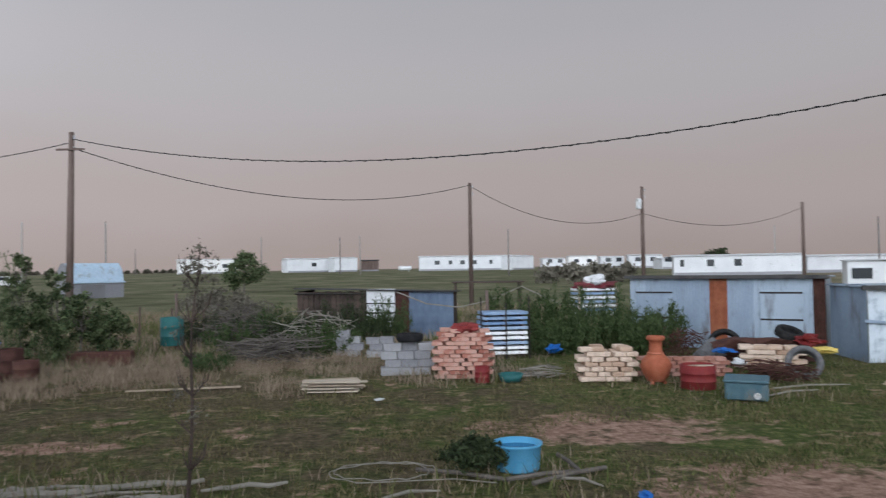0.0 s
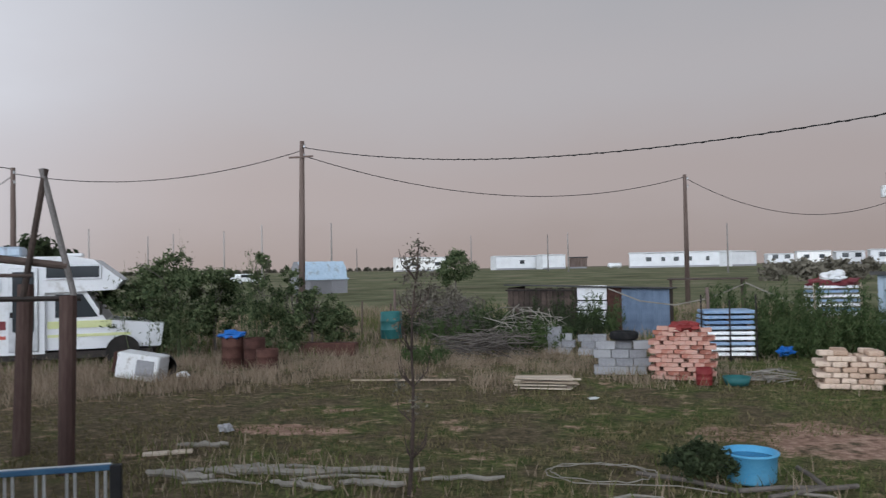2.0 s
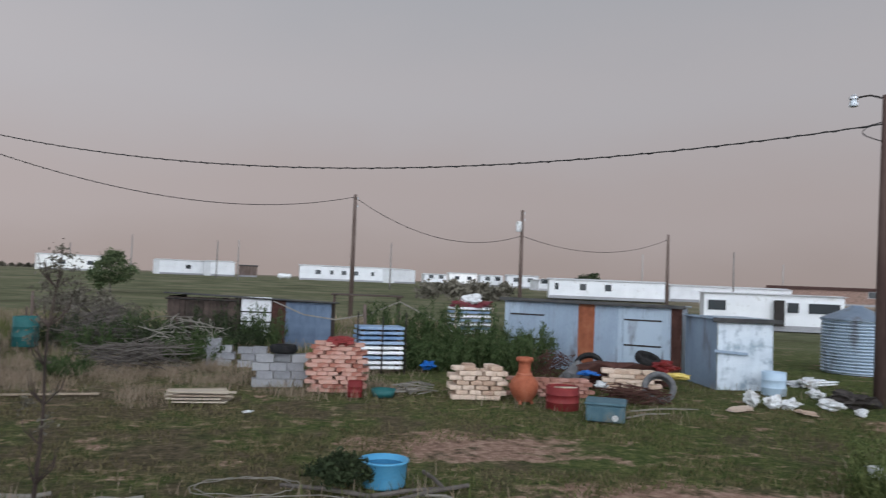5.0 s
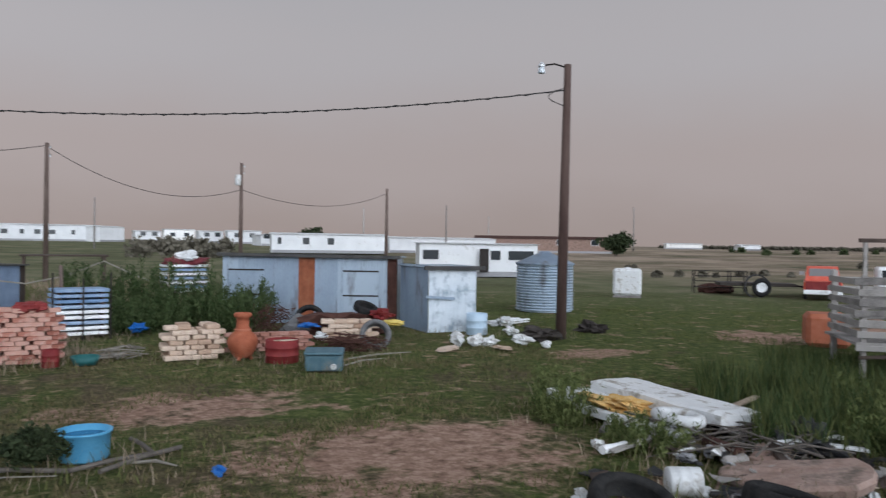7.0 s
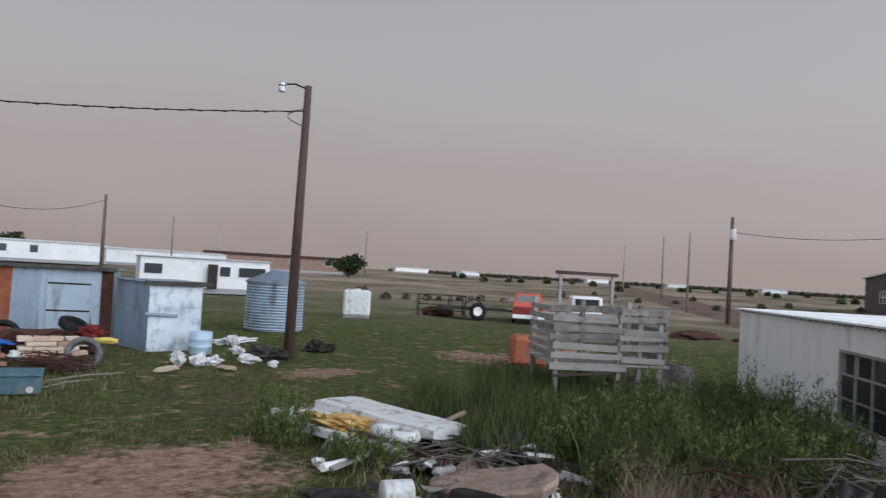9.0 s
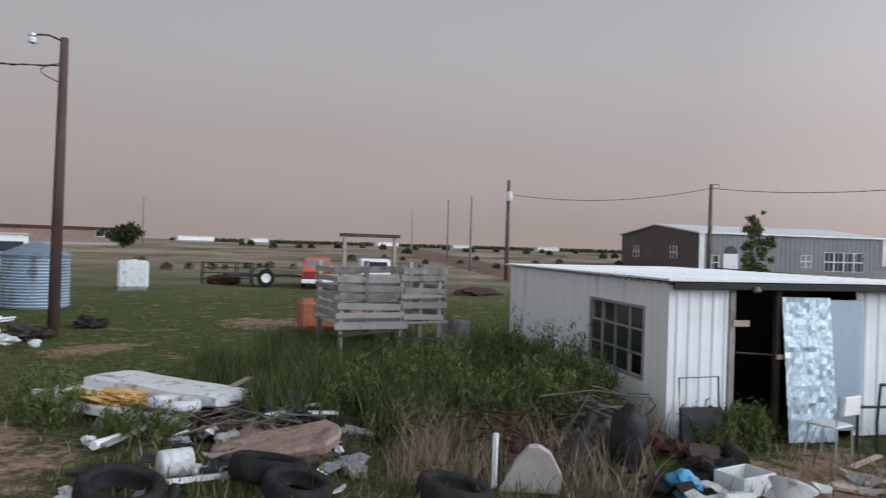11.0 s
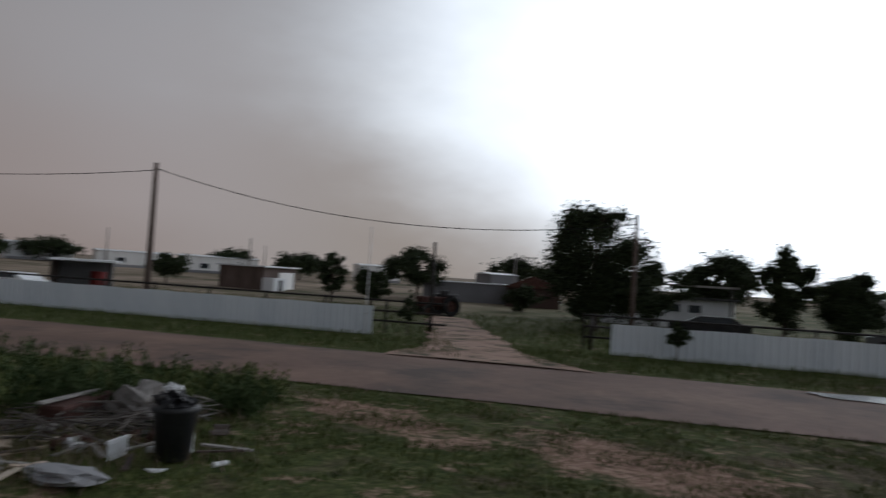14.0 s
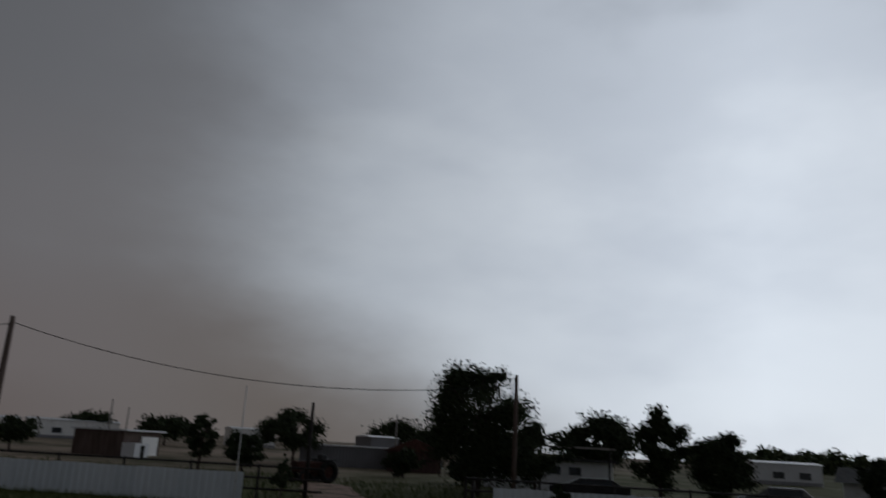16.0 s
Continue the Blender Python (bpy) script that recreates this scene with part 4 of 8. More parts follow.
# ---- power poles and cables ----
def pole(name, label, x, y, top, r=0.13, lean=(0, 0), fittings="", mat=None, arm=None, group="power poles"):
    z = rise(x, y)
    t = thing(name, label, "utility pole", x, y, group=group)
    h = top - z
    part("shaft", Shape().tube([(0, 0, -0.1), (lean[0] * 0.5, lean[1] * 0.5, h * 0.5), (lean[0], lean[1], h)], [r * 1.15, r, r * 0.75], 12), mat or WOOD_POLE, t, smooth=True)
    if "spool" in fittings:
        for k, dz in enumerate((0.25, 0.75)):
            part("insulator", Shape().lathe([(0.0, -0.07), (0.06, -0.07), (0.035, 0), (0.06, 0.07), (0, 0.07)], 10, pose(lean[0] + 0.17, lean[1] - 0.1, h - dz)), CHROME, t)
    if "cross" in fittings:
        part("crossarm", Shape().box(lean[0] - 0.65, lean[1] - 0.16, h - 0.85, lean[0] + 0.65, lean[1] - 0.1, h - 0.76, 0.01), WOOD_POLE, t)
    if "can" in fittings:
        part("transformer", Shape().lathe([(0, 0), (0.2, 0), (0.22, 0.05), (0.22, 0.7), (0.18, 0.78), (0, 0.8)], 14, pose(lean[0] - 0.3, lean[1] - 0.2, h - 1.7)), WHITE_PLASTIC, t, "pale grey transformer can", True)
    if arm:
        ax, ay = arm
        a = part("lamp_arm", Shape().tube([(lean[0], lean[1], h - 0.1), (lean[0] + ax * 0.5, lean[1] + ay * 0.5, h + 0.02), (lean[0] + ax, lean[1] + ay, h - 0.03)], 0.025, 6), IRON, t)
        part("lamp_head", Shape().lathe([(0.03, 0.06), (0.1, 0.0), (0.11, -0.06), (0.05, 0.06)], 12, pose(lean[0] + ax, lean[1] + ay, h)), CHROME, a)
        part("globe", Shape().lathe([(0.06, -0.04), (0.085, -0.12), (0.11, -0.22), (0.1, -0.25), (0, -0.25)], 12, pose(lean[0] + ax, lean[1] + ay, h)), LAMP_GLASS, a, "clear ribbed lamp globe", True)
    return t


def polar(az, d, z=0.0):
    return Vector((-math.sin(radians(az)) * d, math.cos(radians(az)) * d, z))


def ppole(az, d, top, label="weathered wooden power pole standing in the field", **k):
    p = polar(az, d)
    pole("power_pole", label, p.x, p.y, top, **k)
    return Vector((p.x, p.y, top))


P1 = ppole(26.5, 38, 9.05, lean=(0.12, 0.05), fittings="spool cross", r=0.15)
P2 = ppole(-2.14, 50, 8.25, fittings="spool", r=0.14)
P3 = ppole(-14.96, 58, 8.45, fittings="spool can", r=0.15)
P4 = ppole(-71.3, 60, 8.1, fittings="spool can", r=0.16)
P5 = ppole(-86.0, 60, 7.95, fittings="spool", arm=(0.5, -0.6), r=0.16, label="wooden power pole with a yard lamp")
P6 = ppole(-111.2, 45, 8.0, fittings="spool", r=0.17)
P7 = ppole(-146.65, 41, 6.5, r=0.12)
P8 = ppole(45.5, 45, 8.25, fittings="spool", arm=(-0.75, -0.5), r=0.15, label="wooden power pole with a yard lamp")
P9 = ppole(53.6, 48, 7.0, r=0.13)
P10 = ppole(-25.7, 80, 8.4, r=0.17)
LP = Vector((13.86, 16.77, 7.85))
pole("lamp_pole", "red-brown wooden pole carrying a yard lamp", LP.x, LP.y, LP.z, r=0.135, lean=(0.1, 0.0), arm=(-0.62, 0.42), mat=WOOD_RED, group="")
# far poles: paler wood stands in for the dust haze over them
for az, d, top in ((24.2, 100, 8.9), (29.3, 100, 8.7), (32.0, 130, 9.5), (35.5, 140, 9.6), (37.2, 140, 9.2), (41.0, 120, 9.3), (47.6, 110, 10.0), (13.6, 150, 9.2), (7.8, 150, 9.0), (6.3, 140, 8.8), (17.5, 210, 9.0), (-5.0, 120, 8.6), (-23.9, 130, 8.6), (-30.2, 115, 8.5), (-33.4, 170, 9.0), (-44.2, 150, 10.2), (-66.5, 105, 9.3), (-63.7, 140, 9.6), (-68.4, 75, 7.8), (-98.2, 90, 6.9), (-117.4, 100, 6.1), (-118.3, 150, 6.6), (-137.3, 95, 6.2), (-138.2, 120, 6.2), (-107.6, 120, 6.8), (22.3, 220, 9.0)):
    ppole(az, d, top, r=0.08 + d * 0.0003, mat=WOOD_GREY)
for s, o, top in ((17.8, 33.4, 3.15), (19.1, 33.4, 3.1)):
    q = lot(s, o)
    pole("fence_post", "tall dark steel post behind the fence", q.x, q.y, top, r=0.06, mat=IRON, group="fence posts")
q = lot(-8.4, 34.8)
pole("gate_post", "tall dark steel gate post", q.x, q.y, 4.25, r=0.09, mat=IRON, group="gate posts")
pole("gate_post", "white flag pole at the end of the fence", 25.95, -19.8, 4.6, r=0.026, mat=WHITE_PLASTIC, group="gate posts")
q = lot(-0.9, 33.2)
pole("gate_post", "dark steel gate post", q.x, q.y, 1.5, r=0.09, mat=IRON, group="gate posts")


def cable(name, a, b, sag, r=0.018, label="black overhead power cable strung between poles", twist=True):
    pts = []
    for i in range(41):
        k = i / 40
        p = Vector(a).lerp(Vector(b), k)
        p.z -= 4 * sag * k * (1 - k)
        pts.append(p)
    s = Shape().tube(pts, r, 5)
    if twist:
        ring = []
        for i in range(161):
            k = i / 160
            p = Vector(a).lerp(Vector(b), k)
            p.z -= 4 * sag * k * (1 - k) + 0.03 * math.sin(i * 2.4)
            ring.append(p)
        s.tube(ring, r * 0.7, 4)
    return solid(name, s, WIRE, label, "cable", group="cables")


cable("cable", P1 + Vector((0.1, 0, -0.3)), LP + Vector((0.0, 0, -0.75)), 1.62)
cable("cable", P1 + Vector((0.1, 0, -0.7)), P2 + Vector((0, 0, -0.15)), 1.62)
cable("cable", P2 + Vector((0, 0, -0.2)), P3 + Vector((0, 0, -2.0)), 1.5)
cable("cable", P3 + Vector((0, 0, -2.0)), P10 + Vector((0, 0, -0.5)), 1.3)
cable("cable", P1 + Vector((0, 0, -0.5)), P8 + Vector((0, 0, -0.3)), 0.9)
cable("cable", P8 + Vector((0, 0, -0.4)), P9 + Vector((0, 0, -0.3)), 1.2)
cable("cable", P4 + Vector((0, 0, -1.1)), P5 + Vector((0, 0, -0.3)), 0.7)
cable("cable", P5 + Vector((0, 0, -0.3)), P6 + Vector((0, 0, -0.4)), 0.9)
cable("cable", P6 + Vector((0, 0, -0.3)), P7 + Vector((0, 0, -0.5)), 1.45)
solid("cable_loop", Shape().tube([LP + Vector((-0.05 - 0.35 * math.sin(k * 0.45), 0.24 * math.sin(k * 0.45), -0.7 - 0.07 * k)) for k in range(8)], 0.014, 5), WIRE, "slack black cable loop hanging at the lamp pole", "cable")


# ---- white fence along the road ----
def tin_fence(name, s0, s1, label):
    t = thing(name, label, "fence", 0, 0, 0.0, kind="structure")
    me = Shape().ribbed(0.905, 1.22, 0.3, 0.035).mesh("panel", FENCE_WHITE)
    n = int((s1 - s0) / 0.9)
    for i in range(n):
        a = lot(s0 + 0.9 * (i + 1), 31.2)
        z = rise(a.x, a.y)
        part("panel", me, FENCE_WHITE, t, m=pose(a.x, a.y, z - 0.02 + 0.012 * math.sin(i * 1.7), 0, 0.2 * math.sin(i * 2.3), GRID))
    return t


tin_fence("fence_panels_row", -55.0, -9.6, "low white ribbed sheet-metal fence along the road")
tin_fence("fence_panels_row", 0.0, 52.0, "low white ribbed sheet-metal fence along the road")


def pipe_fence(s0, s1, off, label):
    t = thing("pipe_fence", label, "fence", 0, 0, 0.0, group="pipe fences")
    s = s0
    while s <= s1:
        q = lot(s, off)
        z = rise(q.x, q.y)
        part("post", Shape().tube([(q.x, q.y, z - 0.1), (q.x, q.y, z + 1.5)], 0.05, 8), IRON, t)
        s += 3.0
    for hz in (0.5, 0.95, 1.42):
        pts = [lot(s0 + (s1 - s0) * k / 24, off) for k in range(25)]
        part("rail", Shape().tube([(q.x, q.y, rise(q.x, q.y) + hz) for q in pts], 0.045, 8), IRON, t)


pipe_fence(-55, -7.2, 33.0, "dark steel pipe fence behind the white sheets")
pipe_fence(-1.2, 52, 33.0, "dark steel pipe fence behind the white sheets")


# ---- white shed with a doorway ----
def window(parent, w, h, cols, rows, frame_mat, pane_mat, m, depth=0.06, bar=0.035, name="window", skip=()):
    """A framed window in x and z of its pose m; outside is -y."""
    win = part(name, Shape().box(0, -depth * 0.4, 0, w, depth, 0.05, 0.006).box(0, -depth * 0.4, h - 0.05, w, depth, h, 0.006).box(0, -depth * 0.4, 0.05, 0.05, depth, h - 0.05, 0.006).box(w - 0.05, -depth * 0.4, 0.05, w, depth, h - 0.05, 0.006), frame_mat, parent, m=m)
    for i in range(1, cols):
        x = w * i / cols
        part("bar", Shape().box(x - bar / 2, -depth * 0.2, 0.05, x + bar / 2, depth * 0.6, h - 0.05), frame_mat, win)
    for j in range(1, rows):
        z = h * j / rows
        part("bar", Shape().box(0.05, -depth * 0.15, z - bar / 2, w - 0.05, depth * 0.55, z + bar / 2), frame_mat, win)
    for i in range(cols):
        for j in range(rows):
            if (i, j) in skip:
                continue
            part("pane", Shape().box(w * i / cols + 0.02, depth * 0.25, h * j / rows + 0.02, w * (i + 1) / cols - 0.02, depth * 0.25 + 0.005, h * (j + 1) / rows - 0.02), pane_mat, win)
    return win


def white_shed():
    t = thing("shed", "white corrugated tin shed with a dark open doorway", "shed", 10.9, 0.76, 0.0, GRID)
    Wd, Ln, Ht = 4.25, 8.3, 2.22
    w0, w1, z0, z1 = 0.74, 2.95, 0.7, 1.83
    side = Shape()
    for a, b, lo, hi in ((0, w0, 0, Ht), (w1, Ln, 0, Ht), (w0, w1, 0, z0), (w0, w1, z1, Ht)):
        side.ribbed(b - a, hi - lo, 0.23, 0.009, 0.02, pose(a, 0, lo) @ Matrix.Diagonal((1, -1, 1, 1)))
    part("side_wall", side, CREAM_SIDING, t, "cream-grey sheet siding with weather streaks")
    flip = pose(0, 0, 0, 0, 0, 180)
    window(t, w1 - w0, z1 - z0, 4, 3, WOOD_GREY, PANE, pose(w1, -0.01, z0) @ flip, 0.07, 0.028, skip=((0, 2), (1, 2), (3, 0)))
    turn = pose(0, 0, 0, 0, 0, -90)
    part("front_panel", Shape().ribbed(0.92, Ht, 0.18, 0.02, 0.02, turn), WHITE_PAINT, t, "bright white ribbed sheet")
    part("front_panel", Shape().ribbed(1.14, Ht - 0.02, 0.25, 0.018, 0.02, pose(0.1, -3.05, 0, 0, 0, -90)), WHITE_PAINT, t, "bright white ribbed sheet")
    foil = Shape()
    n = 16
    vs = [(-0.05 - 0.26 * (1 - j / 26) + 0.025 * noise.noise((i * 1.3, j * 1.1, 5)), -1.72 - 0.77 * i / n, 0.02 + 2.03 * j / 26) for i in range(n + 1) for j in range(27)]
    fs = [(i * 27 + j, i * 27 + j + 1, (i + 1) * 27 + j + 1, (i + 1) * 27 + j) for i in range(n) for j in range(26)]
    foil.add(vs, fs)
    part("foil_panel", foil, FOIL, t, "crumpled silver foil-faced insulation board")
    part("grey_panel", Shape().box(-0.01, -3.08, 0.1, 0.03, -2.46, 2.02, 0.005), GALV, t, "plain grey sheet")
    part("door_post", Shape().box(-0.05, -1.0, 0, 0.07, -0.91, Ht, 0.008), WOOD_GREY, t)
    part("door_post", Shape().box(-0.03, -1.74, 0, 0.07, -1.66, Ht, 0.008), WOOD_DARK, t)
    part("door_rail", Shape().tube([(-0.02, -0.95, 1.25), (0.02, -1.75, 1.2)], 0.016, 6), IRON, t)
    part("latch_board", Shape().box(-0.09, -1.2, 1.62, -0.05, -0.94, 1.71, 0.006), WOOD_PALE, t, "pale wooden board nailed to the jamb")
    part("latch_board", Shape().box(-0.12, -1.86, 1.16, -0.08, -1.62, 1.23, 0.006), WOOD_PALE, t, "pale wooden board nailed to the door")
    part("back_wall", Shape().box(Ln - 0.05, -Wd, 0, Ln, -0.02, Ht), CREAM_SIDING, t)
    part("side_wall", Shape().ribbed(Ln, Ht - 0.1, 0.23, 0.018, 0.02, pose(0, -Wd, 0)), CREAM_SIDING, t)
    # near-black sheets added to carry the room's shade in their colour
    part("inner_lining", Shape().box(0.2, -Wd + 0.05, 0, Ln - 0.1, -Wd + 0.07, Ht - 0.15), SHADE_SCRAP_BLACK, t)
    part("partition", Shape().box(2.5, -Wd + 0.1, 0, 2.52, -0.4, Ht - 0.15), SHADE_SCRAP_BLACK, t)
    part("inner_lining", Shape().box(0.1, -0.04, 0, Ln, -0.03, 0.68), SHADE_SCRAP_BLACK, t)
    roof = Shape().box(-0.22, -Wd + 0.02, 0, Ln + 0.15, 0.12, 0.03, 0, pose(0, 0, Ht + 0.03, -0.3, 0.15, 0))
    tilt = pose(0, 0, Ht + 0.03, -0.3, 0.15, 0)
    rf = part("roof", roof, ROOF_METAL, t, "white ribbed metal roof")
    rib = Shape().box(0, -Wd + 0.02, 0.03, 0.05, 0.12, 0.042).mesh("rib", ROOF_METAL)
    for i in range(24):
        part("rib", rib, ROOF_METAL, rf, m=tilt @ pose(-0.2 + i * 0.36, 0, 0))
    part("fascia", Shape().box(-0.2, -Wd + 0.04, -0.08, -0.14, 0.02, 0.02, 0.008, pose(0, 0, Ht, -0.3, 0, 0)), BLACK, t, "black eave board")
    # near-black ceiling sheet, interior shade put into its colour
    part("ceiling_lining", Shape().box(-0.1, -Wd, Ht - 0.03, Ln, 0, Ht - 0.01), SHADE_SCRAP_BLACK, t)
    lampb = part("eave_lamp", Shape().lathe([(0, 0.06), (0.035, 0.05), (0.055, 0.0), (0.03, -0.03), (0, -0.03)], 12, pose(-0.24, -1.2, Ht - 0.08)), BARN_GREY, t)
    return t


white_shed()


# ---- tin sheds across the yard ----
def sheet_row(t, x0, x1, y, hgt, widths, mats, rz=0.0, tops=None):
    x, i = x0, 0
    while x < x1 - 0.05:
        w = min(widths[i % len(widths)], x1 - x)
        h = hgt - 0.03 * ((i * 7) % 3)
        part("sheet", Shape().ribbed(w + 0.02, h, 0.11, 0.012, 0.006), mats[i % len(mats)], t, m=pose(x, y - 0.006 * (i % 2), 0.0, 0, 0.5 * math.sin(i * 2.1), rz))
        x += w
        i += 1


def tin_shed():
    a, b = Vector((6.05, 24.3, 0)), Vector((10.9, 21.45, 0))
    ang = math.degrees(math.atan2(b.y - a.y, b.x - a.x))
    L = (b - a).length
    t = thing("tin_shed", "long low shed patched from blue-grey galvanised sheets", "shed", a.x, a.y, 0.0, ang)
    xs = [0, 0.35, 1.45, 2.25, 2.75, 3.6, 4.25, 5.05, 5.35, L]
    mats = [GALV, GALV, GALV, RUST, GALV, GALV, GALV, GALV, DARK_RUST, GALV]
    names = ["", "", "", "rust-orange sheet"] + [""] * 6
    spans = [(0, 0.5), (0.5, 1.5), (1.5, 2.45), (2.45, 2.95), (2.95, 3.7), (3.7, 4.3), (4.3, 5.1), (5.1, 5.3), (5.3, L)]
    for i, (p, q) in enumerate(spans):
        part("sheet", Shape().ribbed(q - p + 0.02, 2.2 - 0.03 * (i % 3), 0.09, 0.012, 0.006), mats[i], t, names[i], m=pose(p, -0.01 * (i % 2), 0.0, 0, 0.4 * math.sin(i * 2.3), 0))
    for p, q, z in ((0.2, 1.35, 1.72), (3.9, 5.05, 1.72)):
        d = part("door", Shape().box(p, -0.05, 0.1, q, -0.02, z, 0.008), GALV, t, "sheet-metal door hanging shut")
        part("strap", Shape().box(p, -0.07, z - 0.03, q, -0.05, z + 0.02), IRON, d)
        part("strap", Shape().box(p, -0.07, 0.9, q, -0.05, 0.95), IRON, d)
    part("wall", Shape().box(0, 0.02, 0, 0.03, 3.0, 2.1).box(L - 0.03, 0.02, 0, L, 3.0, 2.1).box(0, 2.97, 0, L, 3.0, 2.05), GALV, t)
    part("roof", Shape().box(-0.15, -0.18, 2.2, L + 0.1, 3.2, 2.25, 0.01, pose(0, 0, 0, -1.2, 0.25, 0)), GALV, t)
    part("eave_board", Shape().box(-0.15, -0.22, 2.15, L + 0.1, -0.15, 2.26, 0.006, pose(0, 0, 0, 0, 0.3, 0)), ROOF_DARK, t, "black eave edge")


tin_shed()


def tin_annex():
    t = thing("tin_lean_to", "small lean-to of bright galvanised sheets beside the tin shed", "shed", 10.85, 19.2, 0.0, -5.5)
    part("door", Shape().ribbed(1.56, 1.88, 0.26, 0.008, 0.02), GALV_BRIGHT, t, "pale galvanised door sheet with grey smears")
    part("bar", Shape().box(-0.2, -0.09, 1.02, 0.75, -0.03, 1.1, 0.006, pose(0, 0, 0, 0, 4, 0)), GALV, t, "long grey latch bar")
    part("side_wall", Shape().ribbed(2.2, 2.0, 0.12, 0.012, 0.02, pose(-0.05, 2.2, 0, 0, 0, -90)), GALV, t)
    part("side_wall", Shape().ribbed(1.6, 1.9, 0.12, 0.012, 0.02, pose(1.57, 0.02, 0, 0, 0, 66)), GALV, t)
    part("roof", Shape().box(-0.15, -0.12, 1.93, 1.75, 2.2, 1.97, 0.008), GALV, t)
    part("eave_board", Shape().box(-0.2, -0.16, 1.86, 1.8, -0.09, 1.98, 0.006), ROOF_DARK, t, "black eave edge")


tin_annex()


def plank_shed():
    a, b = Vector((-5.45, 28.0, 0)), Vector((0.32, 27.5, 0))
    L = (b - a).length
    t = thing("plank_shed", "low dark shed with a white door and blue sheets", "shed", a.x, a.y, 0.0, math.degrees(math.atan2(b.y - a.y, b.x - a.x)))
    x, i = 0.0, 0
    while x < 2.55:
        part("plank", Shape().box(x, -0.02, 0, x + 0.2, 0.03, 1.78 + 0.02 * math.sin(i * 3), 0.006), WOOD_DARK, t)
        x += 0.215
        i += 1
    d = part("door", Shape().box(2.62, -0.06, 0.1, 3.68, -0.01, 1.86, 0.01), WHITE_FLAT, t, "white painted sheet door with rails")
    for z in (0.55, 0.95, 1.3):
        part("strap", Shape().box(2.6, -0.09, z, 3.7, -0.065, z + 0.05), IRON, d)
    part("jamb", Shape().box(3.7, -0.03, 0, 4.2, 0.04, 1.8, 0.006), DARK_RUST, t, "dark red door jamb boards")
    for k in range(3):
        part("sheet", Shape().ribbed(0.56, 1.72, 0.07, 0.012, 0.006), BLUE_SHEET, t, "dull blue corrugated sheet", m=pose(4.2 + 0.54 * k, -0.01 * k, 0.02))
    part("wall", Shape().box(0, 0.05, 0, 0.03, 2.5, 1.8).box(L - 0.03, 0.05, 0, L, 2.5, 1.7).box(0, 2.47, 0, L, 2.5, 1.7), WOOD_DARK, t)
    part("roof", Shape().box(-0.15, -0.25, 1.88, L + 0.1, 2.6, 1.93, 0.01, pose(0, 0, 0, -1.5, 1.6, 0)), ROOF_DARK, t, "black felt roof")
    part("shade_bar", Shape().tube([(0.0, -0.3, 1.72), (2.6, -0.28, 1.7)], 0.035, 6), IRON, t)


plank_shed()


# ---- distant buildings ----
def mobile_home(label, az0, az1, d0, d1, wall_h, z=None, mat=None, wins=(), depth=4.5, roof=0.25, name="mobile_home", roof_mat=None, win_h=(1.4, 2.3)):
    a, b = polar(az0, d0), polar(az1, d1)
    L = (b - a).length
    t = thing(name, label, "house", a.x, a.y, rise(a.x, a.y) if z is None else z, math.degrees(math.atan2(b.y - a.y, b.x - a.x)), group="distant homes")
    w0, wh = win_h
    body = Shape().box(0, 0, 0.0, L, depth, wall_h, 0.03)
    n = int(L / 1.2)
    for i in range(1, n):
        body.box(i * L / n - 0.015, -0.015, 0.02, i * L / n + 0.015, 0, wall_h - 0.02)
    part("wall", body, mat or WHITE_FLAT, t)
    part("roof", Shape().add([(-0.2, -0.2, wall_h), (L + 0.2, -0.2, wall_h), (L + 0.2, depth + 0.2, wall_h), (-0.2, depth + 0.2, wall_h), (-0.2, depth / 2, wall_h + roof), (L + 0.2, depth / 2, wall_h + roof)], [(0, 1, 5, 4), (2, 3, 4, 5), (0, 4, 3), (1, 2, 5), (0, 3, 2, 1)]), roof_mat or ROOF_METAL, t)
    part("skirting", Shape().box(0.05, -0.03, 0, L - 0.05, 0.02, 0.4), CINDER, t)
    for f, w in wins:
        win = part("window", Shape().box(f * L - 0.06, -0.05, w0 - 0.06, f * L + w + 0.06, 0.0, wh + 0.06), WHITE_FLAT, t)
        part("pane", Shape().box(f * L, -0.07, w0, f * L + w, -0.052, wh), PANE, win)
    return t


mobile_home("long white single-wide mobile home far across the field", 1.8, -5.4, 170, 172, 3.2, wins=((0.16, 1.2), (0.31, 0.8), (0.43, 1.1), (0.55, 1.2), (0.74, 0.7)))
mobile_home("white mobile home end far across the field", -5.3, -6.9, 169, 174, 3.1, wins=())
mobile_home("low white mobile home far across the field", 11.7, 8.2, 180, 184, 3.2, wins=((0.5, 1.2),))
mobile_home("white house end with a porch far across the field", 8.2, 6.5, 178, 180, 3.3)
mobile_home("small brown shed far across the field", 6.2, 4.9, 185, 185, 2.6, mat=WOOD_POLE, depth=3, roof_mat=ROOF_DARK)
mobile_home("white and pink house far across the field", 19.4, 15.4, 190, 192, 3.4, mat=CREAM_SIDING, wins=((0.3, 1.5), (0.75, 1.4)))
mobile_home("white mobile home behind the tin sheds", -17.1, -25.8, 105, 107, 2.55, z=1.05, wins=((0.05, 0.5), (0.26, 0.9), (0.47, 0.9)), win_h=(1.2, 2.1))
mobile_home("long low white building behind the tin sheds", -25.9, -34, 116, 124, 2.3, z=1.1)
